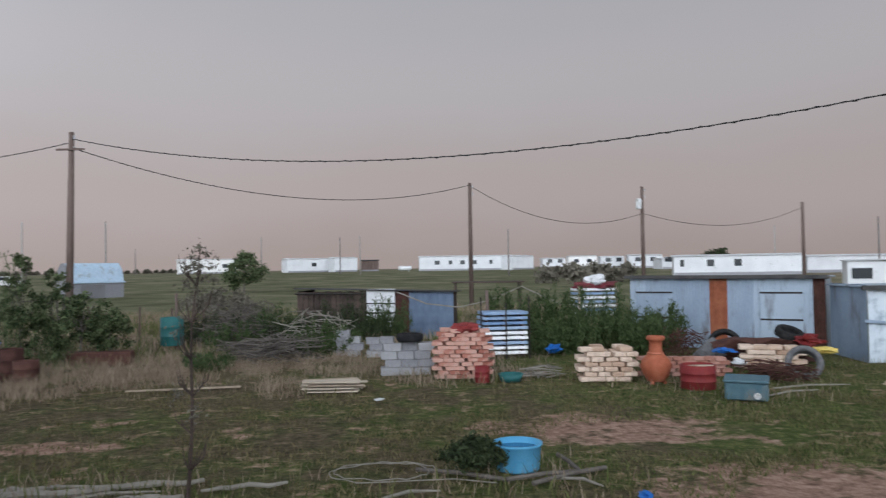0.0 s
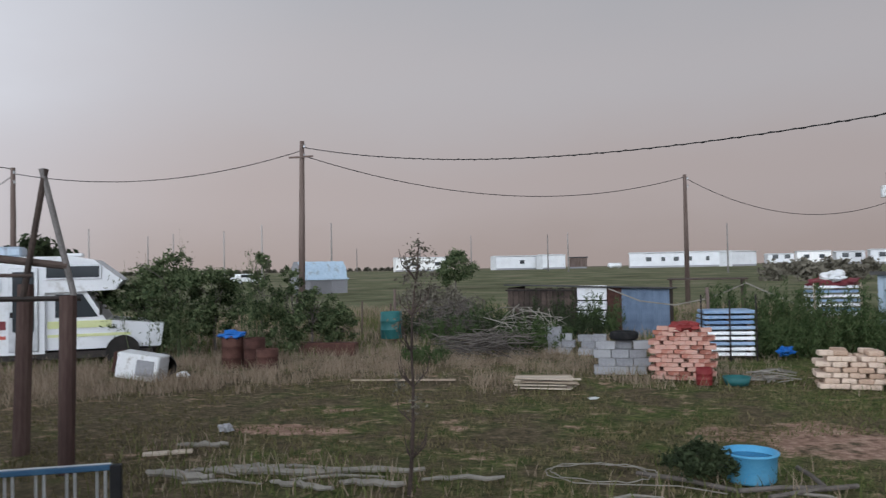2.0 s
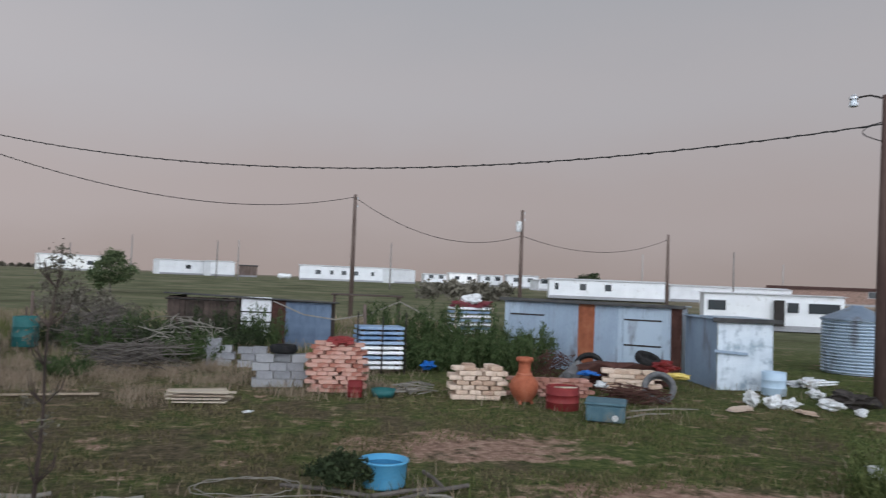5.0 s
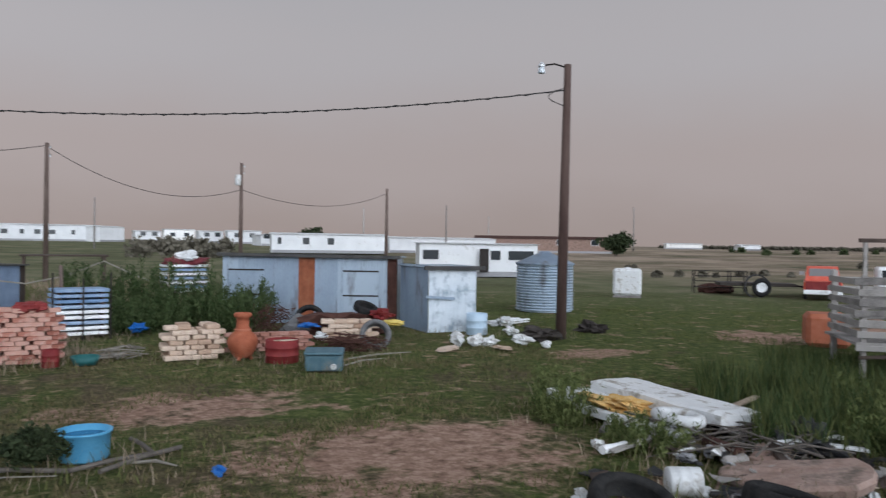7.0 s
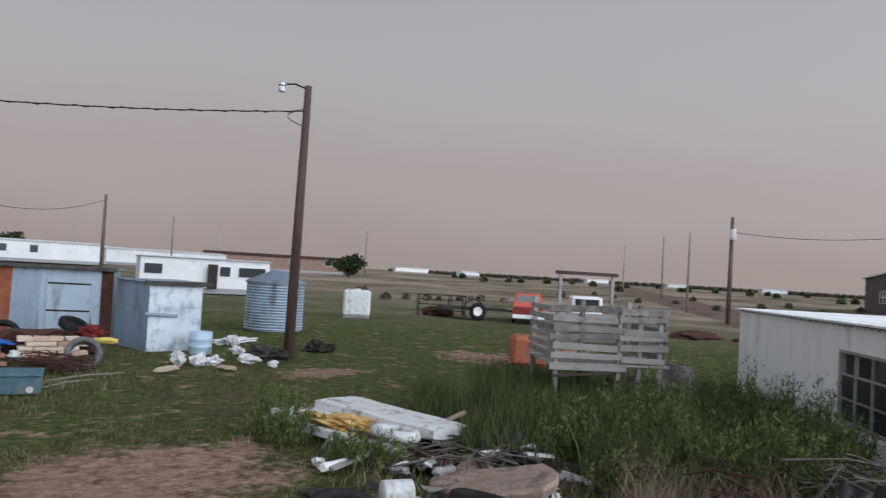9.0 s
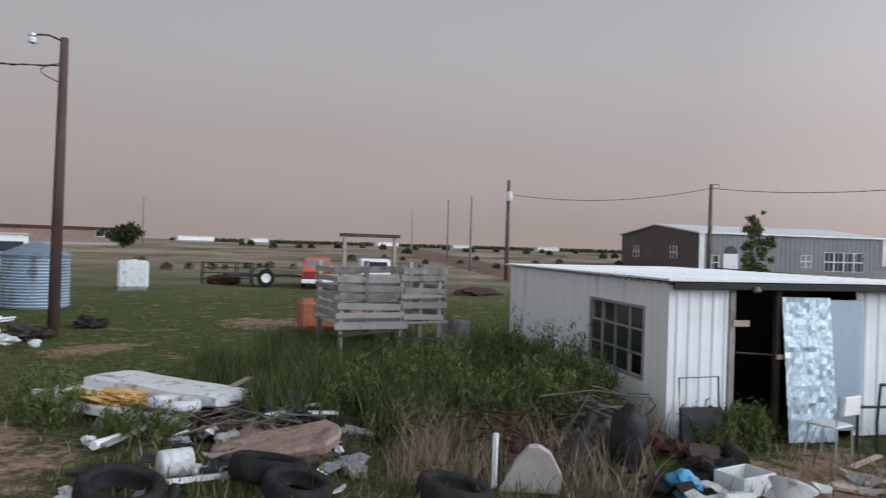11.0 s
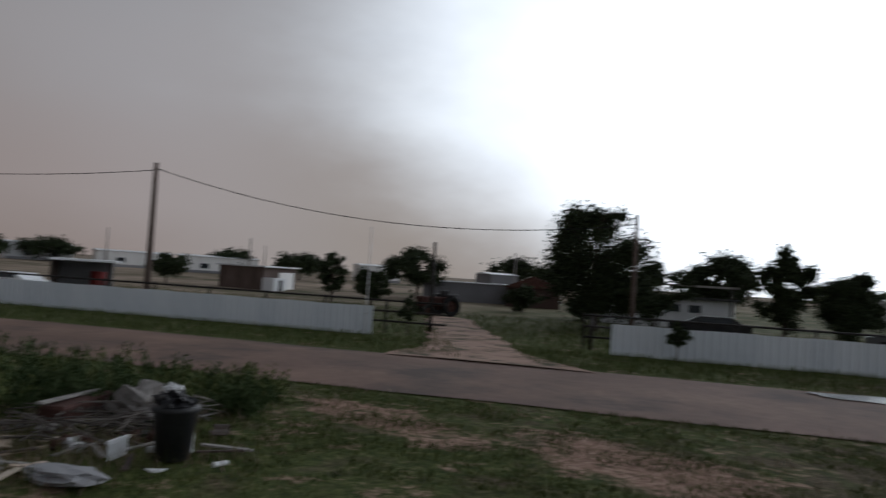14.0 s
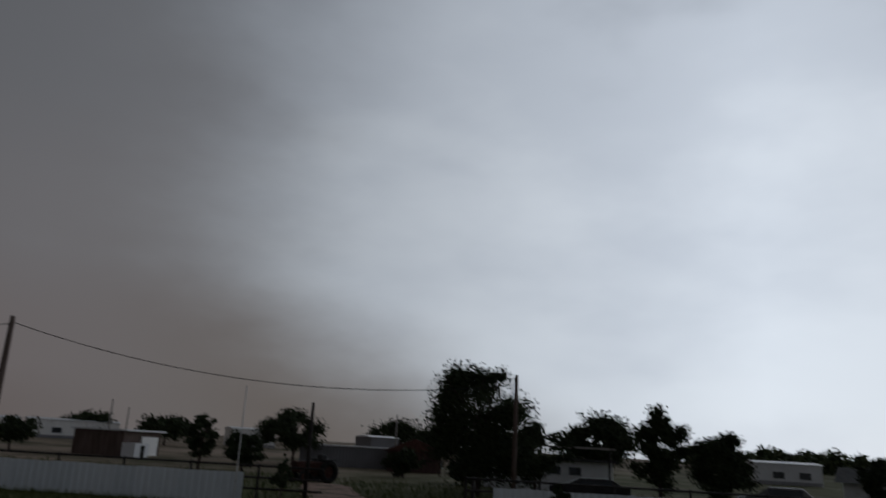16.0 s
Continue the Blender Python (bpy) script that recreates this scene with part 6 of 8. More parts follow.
def mower():
    t = thing("push_mower", "old push mower with a folded black handle", "mower", -8.6, 6.15, 0.0, 15)
    h = Shape()
    for y in (-0.22, 0.22):
        h.tube([(-0.1, y, 0.2), (0.35, y, 0.55), (0.95, y * 1.2, 0.98)], 0.018, 6)
    h.tube([(0.95, -0.27, 0.98), (0.95, 0.27, 0.98)], 0.018, 6).tube([(0.5, -0.23, 0.66), (0.5, 0.23, 0.66)], 0.014, 6)
    part("handle", h, IRON, t)
    part("deck", Shape().lathe([(0, 0.24), (0.2, 0.24), (0.27, 0.2), (0.28, 0.1)], 18), BLACK, t)
    part("engine", Shape().lathe([(0, 0.42), (0.1, 0.42), (0.12, 0.38), (0.12, 0.24)], 14), IRON, t)
    for x, y in ((-0.24, -0.24), (-0.24, 0.24), (0.24, -0.24), (0.24, 0.24)):
        wheel(t, 0.09, 0.05, pose(x, y, 0.09))
    g = thing("step_ladder", "small aluminium step ladder lying on the grass", "ladder", -9.0, 6.4, 0.0, 35)
    for y in (-0.2, 0.2):
        part("rail", Shape().tube([(0, y, 0.05), (0.9, y * 0.8, 0.42)], 0.022, 6), CHROME, g)
    for k in range(3):
        x = 0.2 + 0.25 * k
        part("rung", Shape().tube([(x, -0.19, 0.05 + 0.41 * x), (x, 0.19, 0.05 + 0.41 * x)], 0.015, 6), CHROME, g)
    # tarpaulin heap made larger so its black also stands in for shade
    b = thing("covered_heap", "heap under a black tarpaulin by the ladder, enlarged to stand in for shade", "tarpaulin", -7.35, 5.1, 0.0)
    part("tarpaulin", Shape().lump((1.0, 0.5, 0.4), 4, 0.35, pose(-0.85, 1.3, 0.04, 0, 0, 28), 4), BLACK, b, smooth=True)


mower()


# ---- left yard things ----
def drum(name, label, x, y, mat, h=0.88, r=0.29, lying=None, z=0.0, top=None, dent=0.0):
    t = thing(name, label, "drum", x, y, z, group="drums")
    prof = [(0, 0), (r * 0.97, 0), (r, 0.02), (r, h * 0.32), (r * 1.03, h * 0.335), (r, h * 0.35), (r, h * 0.65), (r * 1.03, h * 0.665), (r, h * 0.68), (r, h), (r * 0.95, h), (r * 0.95, 0.05), (0, 0.05)]
    m = pose(0, 0, 0) if lying is None else pose(0, 0, r, 90, 0, lying)
    part("body", Shape().lathe(prof, 22, m), mat, t, smooth=True)
    if top:
        part("cover", Shape().lump((r * 1.15, r * 1.1, 0.13), 3, 0.5, pose(0, 0, h), 2), top, t, "bright blue plastic cover")
    return t


drum("oil_drum", "rusty dark red oil drum with a blue cover", -11.15, 18.2, DARK_RUST, top=TARP_BLUE)
drum("oil_drum", "rusty dark red oil drum", -10.55, 18.3, DARK_RUST, h=0.8)
drum("oil_drum", "rusty dark red oil drum cut low", -9.95, 17.9, DARK_RUST, h=0.55)
drum("oil_drum", "dark drum lying behind the washer", -12.4, 16.9, BLACK, lying=40, r=0.27)
drum("barrel", "teal plastic barrel hung on a post", -8.75, 24.2, TEAL, h=0.9, r=0.36, z=0.25)
solid("post", Shape().tube([(-8.75, 24.6, -0.05), (-8.75, 24.6, 1.9)], 0.05, 8), WOOD_POLE, "thin wooden post behind the barrel", "post")


def washer():
    t = thing("washing_machine", "white washing machine tipped on its side in the grass", "washing machine", -12.2, 15.6, 0.0, 14)
    m = pose(0, 0, 0.02, 0, 9, 0)
    part("cabinet", Shape().box(-0.55, 0, 0, 0.5, 0.65, 0.62, 0.03, m), WHITE_PLASTIC, t)
    part("panel", Shape().box(-0.05, -0.02, 0.12, 0.38, 0.0, 0.5, 0.02, m), CINDER, t, "grey rectangular panel")
    part("lid", Shape().box(-0.66, 0.05, 0.1, -0.56, 0.6, 0.6, 0.02, m), DARK_RUST, t)


washer()


def tyre(name, label, x, y, z=0.0, R=0.36, w=0.24, rx=0.0, ry=0.0, rz=0.0, mat=None, rim=False):
    t = thing(name, label, "tyre", x, y, z, group="tyres")
    lift = w * 0.5 + (R - 0.05) * abs(math.sin(radians(max(abs(rx), abs(ry))))) * (0.9 if max(abs(rx), abs(ry)) > 30 else 0.75)
    m = pose(0, 0, lift if max(abs(rx), abs(ry)) < 30 else R * 0.85, rx, ry, rz)
    k = w * 0.5
    prof = [(R - 0.14, -k * 0.7), (R - 0.06, -k), (R - 0.015, -k * 0.8), (R, -k * 0.4), (R, k * 0.4), (R - 0.015, k * 0.8), (R - 0.06, k), (R - 0.14, k * 0.7), (R - 0.12, k * 0.4), (R - 0.12, -k * 0.4), (R - 0.14, -k * 0.7)]
    part("tread", Shape().lathe(prof, 30, m), mat or RUBBER, t, smooth=True)
    if rim:
        part("rim", Shape().lathe([(0.0, 0.03), (0.08, 0.05), (0.12, 0), (R - 0.15, -0.02), (R - 0.13, 0.08)], 24, m), CHROME, t)
    return t


def lumber(name, label, x, y, rz, n, length, mat, seed, w=0.12, th=0.035, spread=0.4, cat="lumber pile"):
    rnd = random.Random(seed)
    t = thing(name, label, cat, x, y, 0.0, rz)
    for i in range(n):
        row, k = divmod(i, 4)
        L = length * rnd.uniform(0.8, 1.05)
        part("plank", Shape().box(-L / 2, -w / 2, 0, L / 2, w / 2, th, 0.004), mat, t, m=pose(rnd.uniform(-0.1, 0.1), (k - 1.5) * (w + 0.02) * 1.1, row * (th + 0.035) + rnd.uniform(0, 0.01), rnd.uniform(-4, 4), rnd.uniform(-1.2, 1.2), rnd.uniform(-3, 3)))
    return t


lumber("lumber_pile", "small stack of weathered boards lying in the grass", -2.4, 16.2, 4, 16, 1.25, WOOD_PALE, 3, 0.13, 0.028)
lumber("loose_board", "long pale board lying in the dry grass", -5.7, 16.85, 4, 1, 2.9, WOOD_PALE, 4, cat="board")
lumber("loose_board", "short pale board lying in the grass", -7.0, 9.6, 30, 1, 0.7, WOOD_PALE, 5, cat="board")
for i, (x, y, rz, L) in enumerate(((-4.6, 9.0, 8, 1.9), (-5.6, 8.6, -4, 0.8), (-3.9, 8.7, 20, 1.2), (-5.2, 8.2, 12, 1.0), (-0.4, 8.6, 25, 0.7), (1.6, 9.0, -35, 0.6), (7.6, 15.6, 12, 1.8), (6.9, 14.9, 25, 1.3))):
    solid("stick", Shape().tube([(-L / 2, 0, 0.03), (0, 0.06, 0.05), (L / 2, -0.03, 0.03)], [0.018, 0.022, 0.01], 6), TWIG_PALE, "pale broken branch lying on the ground", "branch", pose(x, y, 0, 0, 0, rz), group="branches")
for i, (x, y, rz, L, r) in enumerate(((-4.9, 8.75, 6, 1.9, 0.05), (-3.7, 9.1, 11, 1.5, 0.04), (-5.9, 8.35, -6, 1.0, 0.06), (-3.4, 8.55, 3, 0.8, 0.045), (-5.2, 8.95, 16, 1.1, 0.035), (-4.2, 8.3, -9, 0.9, 0.04), (-2.4, 9.0, 14, 1.0, 0.03), (-6.6, 9.9, 8, 0.8, 0.04))):
    pts = [(L * (k / 9 - 0.5), 0.09 * noise.noise((k * 0.6, i * 3.0, 1)), r * 0.8 + 0.05 * abs(noise.noise((k * 0.7, i * 5.0, 2)))) for k in range(10)]
    solid("driftwood", Shape().tube(pts, [r * (0.45 + 0.55 * math.sin(math.pi * (k + 0.8) / 11) + 0.25 * noise.noise((k * 0.9, i, 4))) for k in range(10)], 7), TWIG_PALE, "weathered broken branch lying on bare ground", "branch", pose(x, y, 0, 0, 0, rz), group="branches")


def brick_mesh(l, w, h, mat, name):
    return Shape().box(-l / 2, -w / 2, 0, l / 2, w / 2, h, 0.008 if h < 0.1 else 0.018).mesh(name, mat)


def cinder_stack(label, x, y, rz, cols, rows, seed, gap=0.012):
    rnd = random.Random(seed)
    t = thing("block_stack", label, "block stack", x, y, 0.0, rz, group="block stacks")
    s = Shape().box(-0.195, -0.095, 0, 0.195, 0.095, 0.19, 0.008)
    me = s.mesh("block", CINDER)
    for r in range(rows):
        for c in range(cols):
            for dpt in range(2):
                if r == rows - 1 and rnd.random() < 0.3:
                    continue
                part("block", me, CINDER, t, m=pose((c - (cols - 1) / 2) * 0.405 + (0.2 if r % 2 else 0) * 0.5, dpt * 0.21, r * (0.19 + gap * 0.5), 0, 0, rnd.uniform(-3, 3)))
    return t


cinder_stack("stack of grey cinder blocks beside the brick pile", -0.95, 18.4, 5, 3, 4, 2)
cinder_stack("low stack of pale grey blocks behind the grass", -2.9, 22.4, 3, 2, 4, 5)
cinder_stack("low stack of pale grey blocks behind the grass", -1.9, 22.2, 0, 2, 3, 6)
tyre("old_tyre", "black tyre lying on the block stack", -0.85, 18.55, 0.8, 0.33, 0.2)


def brick_pile(name, label, x, y, rz, cols, deep, rows, l, w, h, mat, seed, taper=0.0, group="brick piles"):
    rnd = random.Random(seed)
    t = thing(name, label, "brick pile", x, y, 0.0, rz, group=group)
    mes = [brick_mesh(l * k, w, h, mat, "brick") for k in (0.94, 0.97, 1.0)]
    for r in range(rows):
        cut = taper * r / rows
        for c in range(cols):
            for d in range(deep):
                if 0 < d < deep - 1 and 0 < c < cols - 1 and r < rows - 1:
                    continue
                xx = (c - (cols - 1) / 2) * (l + 0.008) + (l / 4 if r % 2 else -l / 4) * (0.12 if cols < 3 else 1.0)
                yy = (d - (deep - 1) / 2) * (w + 0.008)
                k = abs(xx) / (cols * l / 2)
                if r > rows - 1 - 2 * (taper > 0) and rnd.random() < 0.15 + 0.6 * k * k:
                    continue
                part("brick", rnd.choice(mes), mat, t, m=pose(xx * (1 - cut * 0.1) * (1 + taper * 0.28 * (math.sin(math.pi * (r + 1) / (rows + 1)) - 0.6)) + rnd.uniform(-0.035, 0.035), yy + rnd.uniform(-0.035, 0.035), r * (h + 0.004), rnd.uniform(-1.5, 1.5), rnd.uniform(-1.5, 1.5), rnd.uniform(-10, 10)))
    return t


brick_pile("brick_pile", "rounded pile of salmon-pink bricks on a pallet", 0.45, 17.9, -2, 5, 4, 12, 0.25, 0.13, 0.093, PINK_BRICK, 4, 0.7)
brick_pile("stone_pile", "neat stack of cream stone blocks", 3.68, 17.15, -3, 4, 3, 7, 0.29, 0.24, 0.107, CREAM_BLOCK, 6, 0.35)
brick_pile("brick_pile", "low long stack of red-brown bricks", 5.6, 17.6, -8, 8, 2, 5, 0.24, 0.12, 0.085, material("red_brown_brick", [(0.2, 0.085, 0.06), (0.3, 0.14, 0.105), (0.4, 0.22, 0.18)], 6, 0.9, bump=0.3, vary=0.7), 8)
brick_pile("stone_pile", "stack of cream blocks behind the tyre", 8.1, 18.6, -20, 4, 2, 5, 0.34, 0.2, 0.11, CREAM_BLOCK, 9)
solid("red_tarp", Shape().lump((0.32, 0.26, 0.13), 5, 0.5, pose(0.5, 17.85, 1.16), 2), RED_PAINT, "crumpled red tarpaulin on top of the bricks", "tarpaulin")
drum("bucket", "small faded red bucket in front of the bricks", 0.85, 17.05, RED_PAINT, h=0.36, r=0.17)
solid("basin", Shape().lathe([(0, 0.03), (0.2, 0.03), (0.27, 0.17), (0.29, 0.18), (0.22, 0.0), (0, 0.0)], 24, pose(1.5, 17.1, 0)), TEAL, "turquoise plastic basin on the ground", "basin", smooth=True)


def board_stack():
    t = thing("board_stack", "tall stack of pale blue and white boards on spacers", "board stack", 1.1, 21.2, 0.0, 8)
    for i in range(9):
        mat = STACK_BLUE if i > 4 or i == 2 else WHITE_PAINT
        part("board", Shape().box(0, 0, 0.12 + i * 0.14, 1.3, 0.9, 0.12 + i * 0.14 + 0.085, 0.01), mat, t, m=pose(0.01 * math.sin(i * 2.7), 0.02 * math.cos(i * 1.9), 0, 0, 0, 0.8 * math.sin(i * 1.3)))
        for x in (0.08, 0.6, 1.12):
            part("spacer", Shape().box(x, 0.03, 0.07 + i * 0.14, x + 0.08, 0.85, 0.12 + i * 0.14), WOOD_DARK, t)
    for x in (-0.06, 0.66, 1.33):
        part("stake", Shape().tube([(x, -0.05, -0.02), (x, -0.05, 1.75 if x != 0.66 else 1.6)], 0.022, 6), IRON, t)


board_stack()


def chiminea():
    prof = [(0, 0.05), (0.17, 0.05), (0.2, 0.08), (0.25, 0.16), (0.31, 0.28), (0.335, 0.4), (0.31, 0.5), (0.24, 0.58), (0.17, 0.65), (0.14, 0.74), (0.135, 0.86), (0.14, 0.93), (0.19, 0.95), (0.2, 1.0), (0.18, 1.04), (0.13, 1.04), (0.11, 0.95), (0.11, 0.7), (0, 0.7)]
    t = thing("chiminea", "orange terracotta chiminea standing among the brick piles", "chiminea", 4.62, 16.45, 0.0, 200)
    part("body", Shape().lathe(prof, 32), TERRACOTTA, t, smooth=True)
    part("mouth", Shape().lathe([(0, 0.0), (0.12, 0.0), (0.15, 0.025), (0.12, 0.05)], 20, pose(0, -0.3, 0.36, 90, 0, 0)), TERRACOTTA, t)
    part("collar", Shape().torus(0.155, 0.03, 28, 8, 1, pose(0, 0, 0.66)), TERRACOTTA, t, smooth=True)
    for a in (30, 150, 270):
        part("foot", Shape().tube([(0.14 * math.cos(radians(a)), 0.14 * math.sin(radians(a)), 0.1), (0.2 * math.cos(radians(a)), 0.2 * math.sin(radians(a)), 0)], 0.04, 8), TERRACOTTA, t)


chiminea()
drum("bin", "dented dark red metal bin full of scrap wood", 5.3, 15.75, RED_PAINT, h=0.5, r=0.36)
lumber("scrap_wood", "pale wood offcuts heaped in the red bin", 5.3, 15.75, 10, 6, 0.5, WOOD_PALE, 12, 0.07, 0.03).location.z = 0.4


def cooler():
    t = thing("cool_box", "faded teal-blue metal cool box tipped on the ground", "cool box", 5.75, 14.35, 0.0, -25)
    m = pose(0, 0, 0.03, 8, 0, 0)
    part("box", Shape().box(-0.38, -0.2, 0, 0.38, 0.22, 0.34, 0.03, m), COOLER_BLUE, t)
    part("lid", Shape().box(-0.4, -0.22, 0.34, 0.4, 0.24, 0.4, 0.02, m), COOLER_BLUE, t)
    part("latch", Shape().tube([(0.2, -0.22, 0.12), (0.2, -0.26, 0.12)], 0.06, 10, True, m), WHITE_PLASTIC, t)


cooler()
tyre("old_tyre", "dusty grey tyre leaning on the rusty scrap", 8.05, 16.85, 0.0, 0.4, 0.26, 62, 0, -20, RUBBER_GREY)
tyre("old_tyre", "black tyre leaning against the tin shed", 7.6, 20.4, 0.0, 0.45, 0.26, 72, 0, -25)
tyre("old_tyre", "black tyre lying on the scrap heap", 9.0, 19.6, 0.55, 0.36, 0.24, 20, 10, 0)


def tangle(name, label, x, y, r, h, n, mat, seed, rad=0.012, cat="scrap heap"):
    rnd = random.Random(seed)
    s = Shape()
    for i in range(n):
        a, b = rnd.uniform(0, 6.3), rnd.uniform(0, 6.3)
        p = Vector((math.cos(a) * r * rnd.random(), math.sin(a) * r * rnd.random(), rnd.uniform(0.02, h)))
        q = Vector((math.cos(b) * r * rnd.uniform(0.4, 1), math.sin(b) * r * rnd.uniform(0.4, 1), rnd.uniform(0.0, h * 0.8)))
        mid = p.lerp(q, 0.5) + Vector((rnd.uniform(-0.2, 0.2), rnd.uniform(-0.2, 0.2), rnd.uniform(-0.02, 0.12)))
        s.tube([p, mid, q], [rad * rnd.uniform(0.6, 1.5), rad, rad * 0.5], 5)
    return solid(name, s, mat, label, cat, pose(x, y, 0), kind="stuff")


tangle("scrap_wire", "heap of rusty wire mesh and scrap metal", 7.3, 16.6, 1.0, 0.4, 90, DARK_RUST, 1)
tangle("scrap_iron", "rusty bed springs leaning by the tin shed", 6.6, 20.6, 0.7, 0.9, 60, DARK_RUST, 2)
tangle("brushwood", "heap of pale dead branches in the weeds", -4.9, 21.6, 1.9, 0.75, 190, TWIG, 3, 0.011, "brushwood")
tangle("brushwood", "long dead branches leaning towards the plank shed", -4.0, 23.6, 1.5, 1.4, 60, TWIG_PALE, 4, 0.014, "brushwood")
tangle("brushwood", "dark tangled brushwood behind the grass", -6.6, 24.8, 1.8, 1.0, 190, TWIG, 5, 0.01, "brushwood")
tangle("brushwood", "tangle of grey twigs by the plank shed", -7.4, 26.5, 1.8, 1.6, 200, TWIG, 15, 0.009, "brushwood")
tangle("scrap_wood", "loose sticks beside the cream stones", 2.2, 17.8, 0.7, 0.2, 18, TWIG_PALE, 6, 0.02)


def junk(specs):
    for name, label, cat, x, y, z, size, mat, seed in specs:
        k = 0.72 if mat is WHITE_PLASTIC else 1.0
        solid(name, Shape().lump([c * k for c in size], seed, 0.75, pose(x, y, z * k, 0, 0, seed * 37), 3), mat, label, cat)


junk([
    ("plastic_sheet", "crumpled blue plastic on the scrap heap", "plastic", 6.9, 18.6, 0.45, (0.28, 0.2, 0.06), TARP_BLUE, 1),
    ("plastic_sack", "pale sack lying on the brick stack", "sack", 7.0, 17.9, 0.32, (0.5, 0.22, 0.1), WHITE_PLASTIC, 2),
    ("red_bundle", "red bundle on the block heap", "bundle", 9.2, 19.0, 0.62, (0.36, 0.25, 0.14), RED_PAINT, 3),
    ("yellow_toy", "yellow plastic tray on the block heap", "tray", 9.3, 18.6, 0.42, (0.36, 0.22, 0.07), YELLOW, 4),
    ("scrap_mound", "mound of brown scrap below the tin shed", "scrap heap", 8.2, 19.6, 0.2, (1.3, 0.6, 0.45), DARK_RUST, 5),
    ("scrap_mound", "grey junk heaped against the tin shed", "scrap heap", 7.0, 19.6, 0.15, (0.7, 0.4, 0.4), RUBBER_GREY, 6),
    ("blue_bundle", "blue plastic bundle in the weeds", "bundle", 3.1, 21.4, 0.25, (0.32, 0.2, 0.1), TARP_BLUE, 7),
    ("plastic_jug", "white plastic jug in the rubbish", "jug", 10.3, 16.6, 0.2, (0.26, 0.22, 0.24), WHITE_PLASTIC, 8),
    ("plastic_jug", "white plastic jug in the rubbish", "jug", 10.6, 16.2, 0.18, (0.24, 0.2, 0.2), WHITE_PLASTIC, 9),
    ("plastic_bag", "white plastic bag in the rubbish", "plastic bag", 11.1, 16.3, 0.14, (0.3, 0.2, 0.16), WHITE_PLASTIC, 10),
    ("cardboard", "pale flattened cardboard on the dirt", "cardboard", 9.6, 15.9, 0.03, (0.5, 0.2, 0.03), CREAM_BLOCK, 11),
    ("cardboard", "pale flattened cardboard on the dirt", "cardboard", 11.0, 15.5, 0.03, (0.4, 0.16, 0.03), CREAM_BLOCK, 12),
    ("plastic_tub", "white plastic tub lying by the lamp pole", "tub", 12.0, 16.1, 0.16, (0.38, 0.2, 0.17), WHITE_PLASTIC, 13),
    ("rusty_sheet", "dark bent sheet of roofing by the lamp pole", "sheet metal", 13.0, 16.7, 0.15, (0.5, 0.25, 0.2), IRON, 14),
    ("white_scrap", "small white and black scrap box", "box", 12.2, 15.3, 0.1, (0.2, 0.15, 0.12), WHITE_PLASTIC, 15),
    ("white_scrap", "pale round tub among the weeds", "tub", 14.0, 19.8, 0.18, (0.3, 0.3, 0.2), WHITE_PLASTIC, 16),
    ("white_scrap", "pale lid lying in the grass", "lid", 13.0, 18.0, 0.12, (0.3, 0.26, 0.15), WHITE_PLASTIC, 17),
    ("dark_scrap", "dark scrap by the lamp pole", "scrap heap", 15.6, 17.4, 0.12, (0.4, 0.3, 0.2), IRON, 18),
    ("white_stone", "white stone lying in the grass", "stone", -6.9, 11.0, 0.04, (0.12, 0.08, 0.06), CINDER, 19),
    ("white_scrap", "white scrap of paper in the grass", "litter", -1.3, 14.9, 0.03, (0.14, 0.08, 0.03), WHITE_PLASTIC, 20),
    ("white_scrap", "white litter beside the washer", "litter", -11.3, 16.2, 0.1, (0.2, 0.15, 0.14), WHITE_PLASTIC, 21),
    ("blue_ball", "small dark blue plastic ball on the grass", "ball", 2.2, 8.35, 0.05, (0.1, 0.06, 0.05), TARP_BLUE, 22),
])
drum("pail", "pale blue plastic pail by the lean-to door", 12.0, 18.35, BUCKET_BLUE, h=0.62, r=0.31)
lumber("loose_boards", "white boards lying beside the lean-to", 14.6, 20.6, 20, 8, 1.9, WHITE_PAINT, 22)


# ---- blue tub in its brick ring ----
def tub():
    t = thing("tub", "sky-blue round plastic tub full of water", "tub", 0.92, 9.72, 0.0)
    part("body", Shape().lathe([(0, 0.0), (0.27, 0.0), (0.285, 0.03), (0.305, 0.31), (0.325, 0.32), (0.325, 0.345), (0.3, 0.345), (0.27, 0.06), (0, 0.05)], 36), PLASTIC_BLUE, t, smooth=True)
    part("water", Shape().lathe([(0, 0.27), (0.29, 0.27)], 36), TUB_WATER, t, "blue-looking water")
    r = thing("edging", "worn wooden edging round the tub bed", "edging", 0.92, 9.72, 0.0)
    for a, b in (((-0.2, -0.62), (0.75, -0.3)), ((0.75, -0.3), (0.6, 0.55)), ((-1.3, -0.1), (-0.2, -0.62)), ((0.1, -0.8), (1.1, -0.15))):
        part("timber", Shape().tube([(*a, 0.04), ((a[0] + b[0]) / 2, (a[1] + b[1]) / 2, 0.06), (*b, 0.04)], 0.028, 7), TWIG, r)
    s = Shape()
    s.tube([(-0.75 + (0.62 + 0.1 * math.sin(k * 0.21)) * math.cos(k * 0.25), 9.5 + (0.42 + 0.08 * math.cos(k * 0.17)) * math.sin(k * 0.25), 0.03 + 0.012 * (k % 3)) for k in range(44)] + [(0.1, 9.2, 0.03), (0.6, 9.0, 0.03)], 0.008, 6)
    solid("hose", s, TWIG_PALE, "pale garden hose coiled on the grass", "hose")


tub()


